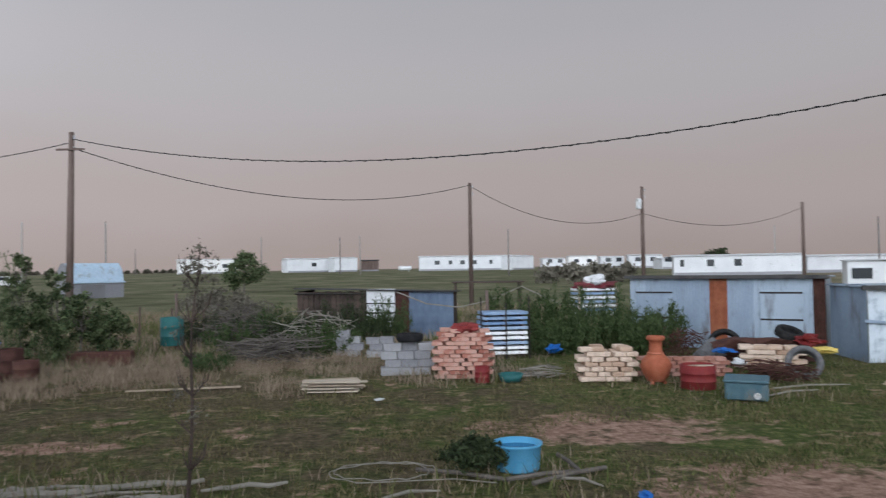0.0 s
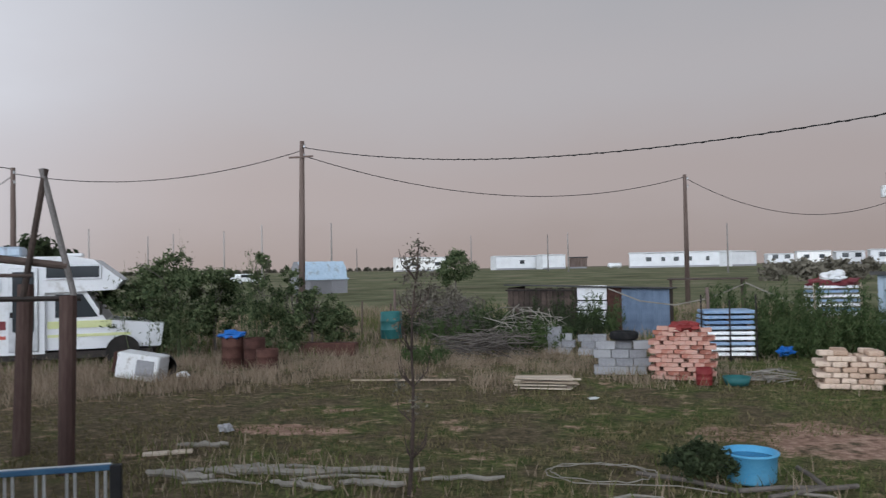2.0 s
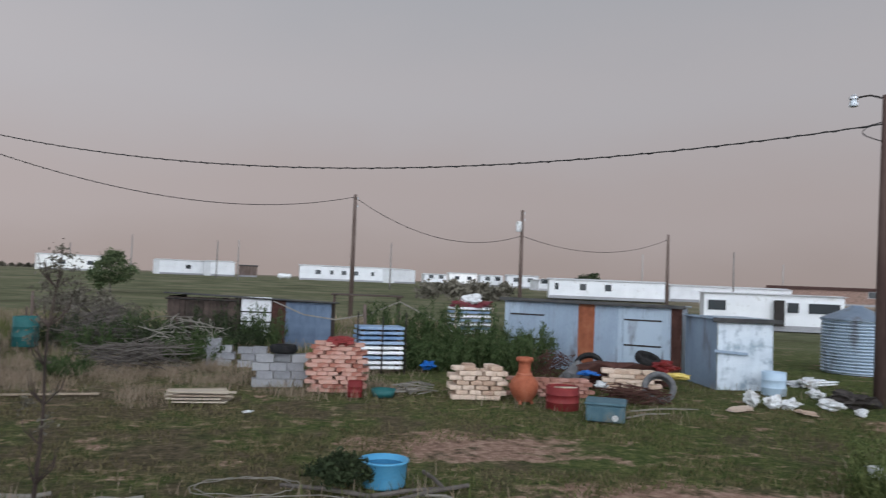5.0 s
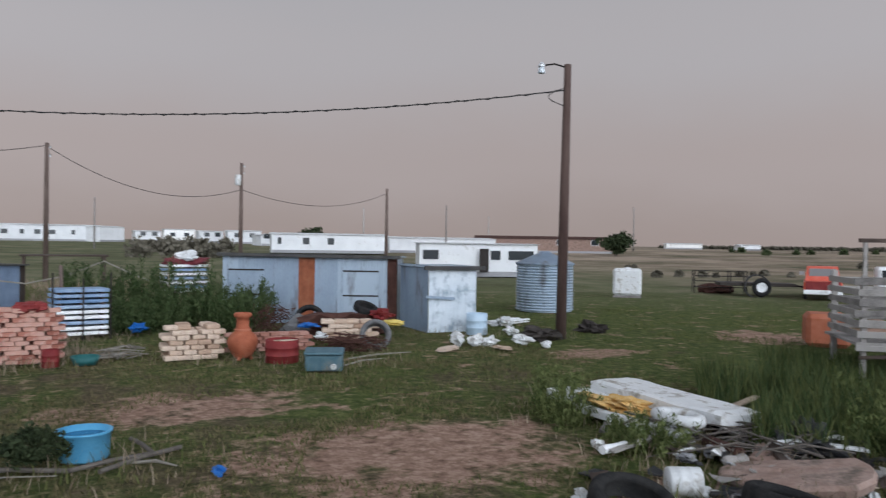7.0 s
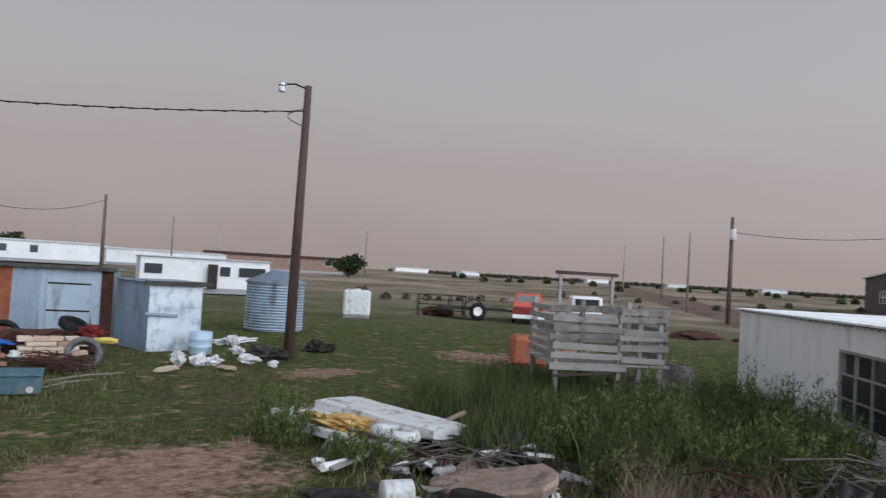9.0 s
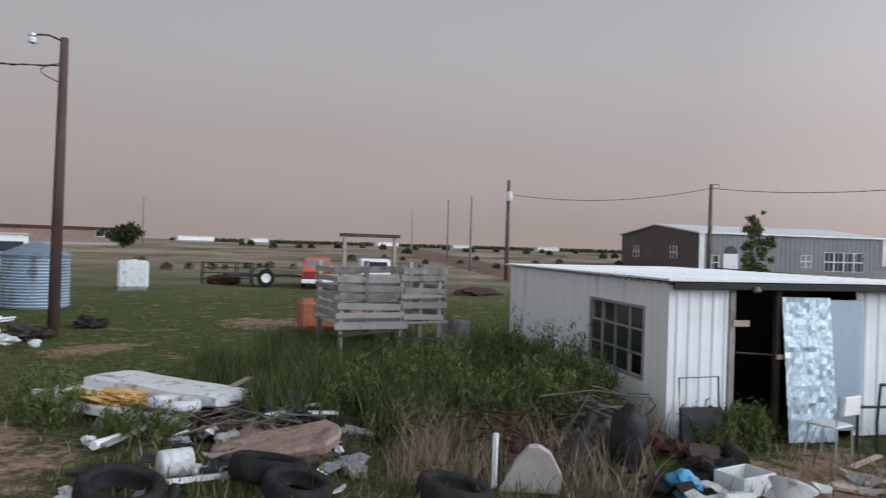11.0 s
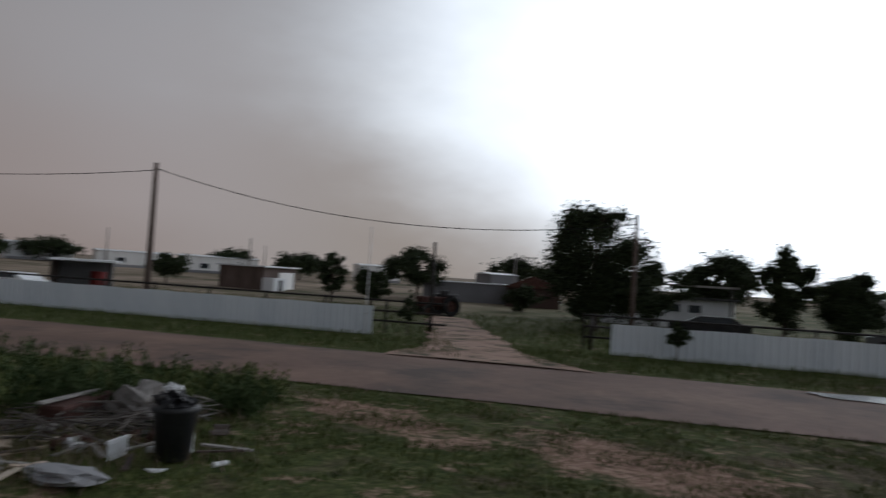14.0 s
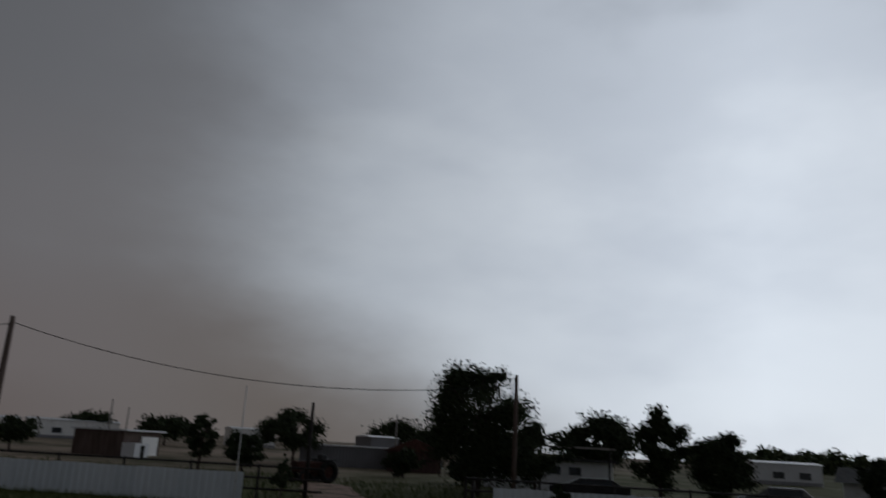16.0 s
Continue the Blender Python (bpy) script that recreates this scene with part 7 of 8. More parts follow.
def bare_sapling(x, y, h, seed):
    rnd = random.Random(seed)
    t = thing("young_tree", "thin leafless young tree in the yard", "tree", x, y, 0.0)
    s = Shape()
    pts = [Vector((0.03 * math.sin(k) + 0.022 * k, 0.02 * math.cos(k * 2), h * k / 7)) for k in range(8)]
    s.tube(pts, [0.027 - 0.003 * k for k in range(8)], 6)
    for k in range(44):
        p = pts[rnd.randint(1, 6)]
        a = rnd.uniform(0, 6.3)
        L = rnd.uniform(0.12, 0.4)
        s.tube([p, p + Vector((math.cos(a) * L * 0.5, math.sin(a) * L * 0.5, L * 0.5)), p + Vector((math.cos(a) * L * 0.6, math.sin(a) * L * 0.6, L))], [0.009, 0.006, 0.003], 5)
    part("trunk", s, WOOD_DARK, t)
    tops = [rnd.uniform(0.3, 0.75) if k % 3 == 0 else rnd.uniform(0.8, 1.02) for k in range(24)]
    cs = [(0.15 * f + rnd.uniform(-0.24, 0.24) * (1.25 - 0.6 * f), rnd.uniform(-0.2, 0.2), h * f) for f in tops]
    v, f = leaf_cloud(cs, [0.09] * 24, 750, 0.026, seed=seed)
    part("leaves", stuff_mesh("leaves", v, f, LEAF_BROWN), LEAF_BROWN, t)


bare_sapling(-2.86, 8.3, 2.85, 3)


# ---- tanks, truck and trailer ----
def water_tank():
    t = thing("water_tank", "blue-grey corrugated steel water tank with a cone roof", "water tank", 18.9, 24.1, 0.0)
    prof = [(1.1, 0.0)]
    for k in range(17):
        z = 0.03 + k * 0.11
        prof += [(1.1, z), (1.14, z + 0.02), (1.16, z + 0.05), (1.14, z + 0.08), (1.09, z + 0.1)]
    part("wall", Shape().lathe(prof, 48), GALV, t, "ringed corrugated steel wall")
    part("roof", Shape().lathe([(1.2, 1.88), (1.2, 1.92), (0.25, 2.34), (0.2, 2.4), (0, 2.4)], 48), GALV, t, "shallow cone roof")


water_tank()


def white_tank():
    t = thing("plastic_tank", "square white plastic tank standing in the grass", "tank", 28.0, 28.9, 0.0, -45)
    part("body", Shape().box(-0.72, -0.5, 0.1, 0.72, 0.5, 1.5, 0.12), WHITE_PLASTIC, t)
    part("cap", Shape().lathe([(0, 0.06), (0.15, 0.06), (0.16, 0), (0, 0)], 16, pose(0, 0, 1.5)), WHITE_PLASTIC, t)
    part("pallet", Shape().box(-0.7, -0.5, 0.0, 0.7, 0.5, 0.1), WOOD_GREY, t)


white_tank()


def crate():
    t = thing("plank_pen", "grey weathered plank stock crate on tall legs", "stock crate", 13.15, 7.55, 0.0, -(90 - GRID) + 14)
    Lx, Dy = 2.3, 1.7
    for x in (0.0, 1.32, 1.76, 2.2):
        part("post", Shape().box(x, 0.0, -0.02, x + 0.09, 0.09, 2.2 + 0.06 * math.sin(x * 5), 0.008), WOOD_GREY, t)
    for x in (0.0, 1.1, 2.2):
        part("post", Shape().box(x, Dy, -0.02, x + 0.1, Dy + 0.1, 2.25, 0.008), WOOD_GREY, t)
    for k in range(6):
        z = 1.1 + k * 0.185
        for x0, x1, g in ((-0.08, 1.42, 0), (1.36, Lx + 0.1, 1)):
            part("plank", Shape().box(x0, -0.035 - 0.03 * g, z, x1 - 0.12 * ((k + g) % 3 == 1), -0.03 * g, z + 0.115 + 0.02 * (k % 2), 0.005, pose(0, 0, 0, 0, 1.8 * math.sin(k * 2.3 + g), 0)), WOOD_GREY, t)
        part("plank", Shape().box(-0.05, Dy + 0.1, z, Lx + 0.1 - 0.3 * (k == 3), Dy + 0.135, z + 0.09, 0.005, pose(0, 0, 0, 0, 1.5 * math.sin(k * 3.1), 0)), WOOD_GREY, t)
        part("plank", Shape().box(-0.04, 0.0, z, 0.0, Dy + 0.1, z + 0.11, 0.005), WOOD_GREY, t)
        part("plank", Shape().box(Lx + 0.05, 0.0, z, Lx + 0.09, Dy + 0.1, z + 0.11, 0.005), WOOD_GREY, t)
    for k in range(9):
        part("floor_board", Shape().box(-0.1, -0.05 + k * 0.21, 0.97, Lx + 0.15, 0.13 + k * 0.21, 1.02, 0.005), WOOD_GREY, t)
    part("joist", Shape().box(-0.1, -0.06, 0.87, 1.5, -0.02, 0.97, 0.005), WOOD_GREY, t)
    for x0, x1, z, tilt in ((0.4, 1.5, 0.48, 6), (0.0, 1.3, 0.72, -4), (1.3, 2.2, 0.42, 4), (1.3, 2.25, 0.68, 2)):
        part("brace", Shape().box(x0, -0.05, z, x1, -0.01, z + 0.06, 0.004, pose(0, 0, 0, 0, tilt, 0)), WOOD_DARK, t)
    for x in (0.62, 1.86):
        part("hoop_post", Shape().box(x, Dy + 0.2, 0, x + 0.07, Dy + 0.27, 2.85), WOOD_GREY, t)
    part("hoop_beam", Shape().box(0.54, Dy + 0.19, 2.8, 2.02, Dy + 0.28, 2.88, 0.006), WOOD_DARK, t)
    part("leaning_sheet", Shape().ribbed(0.9, 1.15, 0.2, 0.015, 0.006, pose(2.5, 0.1, 0.02, -28, 6, 10)), WOOD_GREY, t, "dull grey sheet leaning on the crate")


crate()
lumber("lumber_pile", "grey boards stacked behind the crate", 15.8, 5.6, 20, 12, 2.4, WOOD_GREY, 31)


def pickup():
    t = thing("pickup_truck", "orange-red old pickup truck parked in the field", "pickup truck", 38.0, 24.6, 0.0, 34)
    part("cab", Shape().add([(0.2, -0.85, 0.9), (1.9, -0.85, 0.9), (1.55, -0.75, 1.72), (0.4, -0.75, 1.72), (0.2, 0.85, 0.9), (1.9, 0.85, 0.9), (1.55, 0.75, 1.72), (0.4, 0.75, 1.72)], [(0, 1, 2, 3), (4, 7, 6, 5), (0, 3, 7, 4), (1, 5, 6, 2), (2, 6, 7, 3)]), TRUCK_RED, t)
    part("rear_window", Shape().box(0.24, -0.65, 1.15, 0.3, 0.65, 1.6, 0.01, pose(0.03, 0, 0, 0, 0, 0)), PANE_LIGHT, t)
    part("body", Shape().box(-2.0, -0.9, 0.45, 3.1, 0.9, 0.95, 0.06), TRUCK_RED, t)
    part("tailgate", Shape().box(-2.06, -0.8, 0.5, -2.0, 0.8, 0.98, 0.02), RED_PAINT, t, "dark red tailgate")
    part("bumper", Shape().box(-2.25, -0.9, 0.32, -2.08, 0.9, 0.55, 0.03), WHITE_PAINT, t, "white rear bumper")
    part("mirror", Shape().box(1.5, 0.9, 1.2, 1.55, 1.15, 1.4), CHROME, t)
    for x in (-1.2, 2.1):
        for y in (-0.82, 0.82):
            wheel(t, 0.36, 0.22, pose(x, y, 0.35))
    t = thing("camper_shell", "pale camper top standing beside the truck", "camper shell", 40.6, 22.2, 0.0, 34)
    part("shell", Shape().box(-1.2, -0.9, 0.6, 1.4, 0.9, 1.75, 0.1), WHITE_PAINT, t)
    part("window", Shape().box(-1.23, -0.7, 1.1, -1.2, 0.7, 1.6), PANE, t)
    part("stand", Shape().box(-1.1, -0.8, 0, 1.3, 0.8, 0.6), WOOD_DARK, t)


pickup()


def field_trailer():
    t = thing("flat_trailer", "dark flat trailer with a white-hubbed wheel", "trailer", 36.3, 27.8, 0.0, -40)
    part("bed", Shape().box(-1.8, -0.8, 0.55, 2.2, 0.8, 0.72, 0.02), IRON, t)
    part("mudguard", Shape().lathe([(0.6, -0.15), (0.66, -0.15), (0.66, 0.15), (0.6, 0.15)], 22, pose(0.1, -0.95, 0.55, 90, 0, 0)), BLACK, t)
    wheel(t, 0.52, 0.3, pose(0.35, -1.05, 0.5), WHITE_PAINT)
    part("drawbar", Shape().tube([(2.2, 0, 0.6), (3.6, 0, 0.45)], 0.06, 6), IRON, t)
    t = thing("steel_rack", "dark open steel rack standing in the field", "rack", 34.8, 30.5, 0.0, -42)
    for x in (0, 2.0, 2.9):
        for y in (0, 1.0):
            part("post", Shape().tube([(x, y, 0), (x, y, 1.3)], 0.035, 6), IRON, t)
    for z in (0.35, 0.7, 1.0, 1.3):
        part("rail", Shape().tube([(0, 0, z), (2.9, 0, z)], 0.03, 6), IRON, t)
    part("load", Shape().lump((1.0, 0.5, 0.3), 4, 0.5, pose(1.3, 0.5, 0.2)), DARK_RUST, t)
    for i, (x, y, L) in enumerate(((24.5, 14.0, 2.0), (40.0, 15.0, 3.0), (42.0, 12.0, 3.5), (39.0, 21.0, 3.0))):
        solid("dirt_mound", Shape().lump((L * 0.7, L * 0.4, 0.35), i + 3, 0.4, pose(x, y, 0.0), 3), DARK_RUST if i else DRIVE, "low mound of dark scrap and dirt in the field", "mound", group="mounds")
    t = thing("fuel_tank", "rust-orange steel fuel tank end behind the crate", "fuel tank", 19.6, 12.4, 0.0, -50)
    part("shell", Shape().box(-0.55, -0.6, 0, 0.55, 0.6, 0.9, 0.12), TERRACOTTA, t)


field_trailer()


# ---- rubbish heap ----
def debris(i, a, b, c, m):
    """A broken piece: bent sheet, splintered plate, crushed can or lump."""
    r = random.Random(i * 13 + 5)
    kind = i % 5
    if kind == 0:
        return Shape().lump((a, b, c), i, 0.8, m, 3)
    if kind in (1, 3):
        n = r.randint(5, 8)
        ring = [(a * 1.3 * r.uniform(0.55, 1.1) * math.cos(6.283 * k / n), b * 1.4 * r.uniform(0.55, 1.1) * math.sin(6.283 * k / n)) for k in range(n)]
        bend, th = r.uniform(-0.6, 0.6), 0.012 + 0.2 * c * (kind == 3)
        vs = [(x, y, bend * x * x / max(a, 0.05) + z) for z in (0, th) for x, y in ring]
        return Shape().add(vs, [tuple(range(n))[::-1], tuple(range(n, 2 * n))] + [(k, (k + 1) % n, (k + 1) % n + n, k + n) for k in range(n)], m)
    if kind == 2:
        q = 0.5 * b
        return Shape().lathe([(0, -a), (q, -a), (q * 1.02, -a * 0.5), (q * 0.86, 0), (q, a * 0.6), (q * 0.9, a), (q * 0.5, a * 1.15), (0, a * 1.15)], 12, m @ pose(0, 0, q * 0.6, 0, 90, 0))
    vs, fs, n = [], [], 7
    for k in range(n):
        x = a * 1.5 * (k / (n - 1) * 2 - 1)
        z = c * 1.2 * noise.noise((k * 0.7, i * 2.0, 3)) + c * 0.6
        y = b * 0.3 * noise.noise((k * 0.5, i * 3.0, 7))
        w = b * (0.75 + 0.4 * noise.noise((k * 0.9, i, 1)))
        vs += [(x, y - w, z), (x, y + w, z + c * 0.5 * noise.noise((k * 0.8, i, 9))), (x, y + w, z - 0.014), (x, y - w, z - 0.014)]
    for k in range(n - 1):
        for e in range(4):
            fs.append((4 * k + e, 4 * k + (e + 1) % 4, 4 * k + 4 + (e + 1) % 4, 4 * k + 4 + e))
    return Shape().add(vs, fs + [(0, 1, 2, 3), (4 * n - 1, 4 * n - 2, 4 * n - 3, 4 * n - 4)], m)


def broken_hull():
    t = thing("broken_shell", "broken white fibreglass shell with torn yellow foam", "fibreglass shell", 7.8, 6.55, 0.0, 92)
    # x runs along the shell, y towards the porch is positive, so depths are negative

    def panel(quad, z0, z1, dip=0.0, n=14, seed=0.0):
        vs, fs = [], []
        A, B, C, D = [Vector((x, y, 0)) for x, y in quad]
        for layer in (0, 1):
            for i in range(n + 1):
                for j in range(n + 1):
                    a, b = i / n, j / n
                    p = A.lerp(B, a).lerp(D.lerp(C, a), b)
                    e = min(a, 1 - a, b, 1 - b)
                    p.x += 0.03 * noise.noise((p.x * 3, p.y * 3, seed)) * (e < 0.01)
                    p.z = (z1 + 0.05 * a * b + 0.022 * noise.noise((p.x * 2.2, p.y * 2.2, 3 + seed)) - dip * (e > 0.08) - 0.035 * (e < 0.01)) if layer else z0
                    vs.append(p)
        k = (n + 1) ** 2
        for i in range(n):
            for j in range(n):
                q = i * (n + 1) + j
                fs += [(k + q, k + q + 1, k + q + n + 2, k + q + n + 1), (q, q + n + 1, q + n + 2, q + 1)]
        for i in range(n):
            for a, b in ((i, i + 1), (n * (n + 1) + i, n * (n + 1) + i + 1), (i * (n + 1), (i + 1) * (n + 1)), (i * (n + 1) + n, (i + 1) * (n + 1) + n)):
                fs.append((a, b, b + k, a + k))
        return Shape().add(vs, fs)
    part("shell", panel([(-0.1, -1.35), (2.85, -1.75), (2.7, -0.75), (0.05, -0.62)], 0.24, 0.41, 0.012), WHITE_PLASTIC, t, "scuffed white raised panel")
    part("end_flap", panel([(2.1, -0.72), (3.0, -0.85), (2.95, 0.0), (2.2, -0.05)], 0.18, 0.3, 0.0, 8, 4.0), WHITE_PLASTIC, t, "torn white end of the shell")
    part("lip", panel([(0.1, -0.1), (2.3, -0.12), (2.25, 0.05), (0.05, 0.08)], 0.1, 0.22, 0.0, 8, 8.0), WHITE_PLASTIC, t, "broken white front lip")
    part("rolled_edge", Shape().tube([(0.42 + 0.34 * math.cos(k * 0.3927), -0.22 + 0.2 * math.sin(k * 0.3927), 0.34) for k in range(17)], 0.085, 8), WHITE_PLASTIC, t, "thick rolled white edge", True)
    part("tray", Shape().box(0.3, -0.62, 0.12, 2.25, -0.05, 0.19, 0.01), CINDER, t, "grey hollow inside of the shell")
    part("foam", Shape().lump((0.62, 0.3, 0.12), 3, 0.7, pose(1.5, -0.3, 0.27, 8, 0, 4), 4), FOAM, t, "torn yellow foam")
    part("support", Shape().box(0.3, -1.2, 0, 2.4, -0.25, 0.18, 0.05), SHADE_SCRAP_BLACK, t)


broken_hull()
def slab(label, x, y, z, L, W, th, seed, rx, ry, rz):
    r = random.Random(seed)
    n = 13
    ring = []
    for k in range(n):
        a = 6.283 * k / n
        j = r.uniform(0.8, 1.08) / max(abs(math.cos(a)), abs(math.sin(a)) * 0.95, 0.75)
        ring.append((L * j * math.cos(a), W * j * math.sin(a)))
    vs = [(p * f, q * f, zz + 0.02 * noise.noise((p * 3, q * 3, zz * 9))) for f, zz in ((0.95, -0.05), (1.0, th * 0.5), (0.96, th), (0.6, th * 1.15), (0.25, th * 1.1)) for p, q in ring]
    fs = [tuple(range(n))[::-1], tuple(range(4 * n, 5 * n))]
    for b in range(4):
        fs += [(b * n + k, b * n + (k + 1) % n, (b + 1) * n + (k + 1) % n, (b + 1) * n + k) for k in range(n)]
    solid("stone_slab", Shape().add(vs, fs), TARP_TAN, label, "slab", pose(x, y, z, rx, ry, rz))


slab("large pinkish tan broken slab in the rubbish", 7.75, 4.95, 0.1, 0.85, 0.5, 0.09, 4, 3, -9, -58)
slab("small broken pinkish slab in the rubbish", 8.35, 5.75, 0.05, 0.4, 0.24, 0.08, 9, 8, -5, 20)
tyre("old_tyre", "bald black tyre lying in the weeds", 5.3, 5.05, 0.0, 0.42, 0.26, 14, 0, 0)
tyre("old_tyre", "bald black tyre lying in the weeds", 6.65, 4.35, 0.0, 0.42, 0.26, 10, 8, 40)
tyre("old_tyre", "black tyre lying in the weeds", 6.35, 3.75, 0.0, 0.36, 0.22, 10, -8, 40)
tyre("old_tyre", "black tyre half hidden in the weeds", 7.0, 2.3, 0.0, 0.4, 0.22, 10, 8, 0)
drum("pail", "white plastic pail lying on its side", 6.2, 5.45, WHITE_PLASTIC, h=0.34, r=0.16, lying=60)
for i, (x, y, rz, L, mat, z) in enumerate(((9.3, 6.4, -30, 1.4, WOOD_PALE, 0.2), (10.0, 6.8, 12, 1.7, WOOD_GREY, 0.12), (8.0, 7.2, 20, 1.5, WOOD_GREY, 0.12), (9.0, 5.7, -15, 1.0, WHITE_PAINT, 0.2), (9.2, 5.4, -40, 0.6, WHITE_PAINT, 0.16), (7.2, 6.9, 10, 1.1, WOOD_GREY, 0.1), (8.5, 5.9, 50, 1.3, WOOD_DARK, 0.15), (6.4, 4.9, -20, 1.0, WHITE_PAINT, 0.05), (9.7, 7.4, 16, 1.6, WOOD_PALE, 0.25))):
    solid("scrap_board", Shape().box(-L / 2, -0.05, 0, L / 2, 0.05, 0.035, 0.004), mat, "broken board sticking out of the rubbish", "board", pose(x, y, z, 4, 5 * math.sin(i * 2.0), rz), group="scrap boards")
rnd = random.Random(21)
for i in range(70):
    a, r = radians(rnd.uniform(-64, -43)), rnd.uniform(7.3, 10.8)
    mat = rnd.choice((WOOD_GREY, WHITE_PLASTIC, CINDER, WOOD_DARK, SHADE_SCRAP_BLACK, WOOD_PALE, WHITE_PAINT, BLACK))
    solid("rubbish", debris(i, rnd.uniform(0.06, 0.26), rnd.uniform(0.04, 0.14), rnd.uniform(0.03, 0.1), pose(-math.sin(a) * r, math.cos(a) * r, 0.06, rnd.uniform(-20, 20), 0, rnd.uniform(0, 180))), mat, "broken piece of rubbish in the heap", "rubbish", group="rubbish")
solid("black_sheet", Shape().lump((0.62, 0.42, 0.26), 6, 0.9, pose(9.1, 5.75, 0.12, 0, 0, 30), 4), BLACK, "crumpled black plastic in the rubbish", "plastic sheet")
tangle("scrap_sticks", "broken sticks and stalks through the rubbish", 8.6, 6.6, 1.6, 0.35, 60, TWIG, 8, 0.012)
tangle("scrap_frame", "dark bent metal frame in the weeds", 9.1, 3.9, 0.7, 0.8, 9, DARK_RUST, 9, 0.022)
tangle("dry_stalks", "dry stalks and branches leaning on the shed", 10.3, 1.7, 0.9, 0.9, 50, TWIG, 10, 0.011)


def spade_and_bits():
    t = thing("stone_slab", "pale rounded stone slab standing in the weeds", "slab", 7.8, 1.75, 0.0, 20)
    prof = [(-0.32, 0), (-0.33, 0.2), (-0.2, 0.46), (-0.08, 0.54), (0.03, 0.53), (0.16, 0.36), (0.33, 0.0)]
    n = len(prof)
    part("slab", Shape().add([(0.0, x, z) for x, z in prof] + [(0.09, x, z) for x, z in prof], [tuple(range(n)), tuple(range(n, 2 * n))[::-1]] + [(i, (i + 1) % n, (i + 1) % n + n, i + n) for i in range(n)], pose(0, 0, 0, 0, -14, 0)), material("pale_grey_stone", [(0.3, 0.27, 0.26), (0.4, 0.37, 0.355), (0.48, 0.45, 0.43)], 3, 0.9), t)
    solid("stake", Shape().box(-0.025, -0.025, 0, 0.025, 0.025, 0.6, 0.004), WHITE_PAINT, "short white stake in the weeds", "stake", pose(7.75, 2.15, 0, 0, 2, 0))
    for x, y, s in ((9.3, 1.0, (0.2, 0.22, 0.42)), (8.7, 1.45, (0.18, 0.16, 0.26)), (9.9, 1.5, (0.3, 0.2, 0.3))):
        solid("rubbish_bag", Shape().lump(s, x, 0.45, pose(x, y, s[2] * 0.8), 3), BLACK, "dark plastic sack standing in the weeds", "rubbish bag", smooth=True, group="rubbish bags")


spade_and_bits()


def chairs():
    t = thing("school_chair", "cream plastic chair on thin metal legs by the door", "chair", 11.2, -1.3, 0.0, 235)
    part("seat", Shape().box(-0.2, -0.2, 0.42, 0.22, 0.2, 0.45, 0.015), CREAM_SIDING, t)
    part("backrest", Shape().box(0.18, -0.18, 0.62, 0.22, 0.18, 0.88, 0.015, pose(0.02, 0, 0, 0, 6, 0)), CREAM_SIDING, t)
    for x, y in ((-0.18, -0.17), (-0.18, 0.17)):
        part("leg", Shape().tube([(x, y, 0.42), (x - 0.04, y * 1.1, 0)], 0.012, 6), CHROME, t)
    for y in (-0.17, 0.17):
        part("leg", Shape().tube([(0.24, y, 0.85), (0.2, y, 0.42), (0.22, y * 1.1, 0)], 0.012, 6), CHROME, t)
    t = thing("walker_frame", "black tubular walking frame by the shed wall", "walking frame", 11.62, -1.95, 0.0, 215)
    for y in (-0.25, 0.25):
        part("leg", Shape().tube([(-0.15, y, 0), (-0.15, y, 0.62), (-0.05, y, 0.66)], 0.02, 6), BLACK, t)
        part("leg", Shape().tube([(0.22, y, 0), (0.2, y, 0.5), (0.16, y * 0.7, 0.98)], 0.02, 6), BLACK, t)
    part("crossbar", Shape().tube([(-0.15, -0.25, 0.62), (-0.15, 0.25, 0.62)], 0.02, 6), BLACK, t)
    part("handle", Shape().tube([(0.16, -0.18, 0.98), (0.16, 0.18, 0.98)], 0.022, 6), BLACK, t)
    t = thing("folding_bed", "folded light metal bed leaning against the white shed", "folding bed", 10.75, 0.35, 0.0, -55)
    fr = Shape()
    fr.tube([(-0.28, -0.12, 0), (-0.28, -0.04, 0.95), (0.3, -0.04, 0.97), (0.3, -0.12, 0)], 0.013, 6).tube([(-0.28, -0.1, 0.55), (0.3, -0.1, 0.55)], 0.01, 6)
    part("frame", fr, IRON, t)
    part("panel", Shape().box(-0.3, -0.22, 0.02, 0.32, -0.16, 0.55, 0.02, pose(0, 0, 0, -8, 0, 0)), BLACK, t, "dark panel")


chairs()


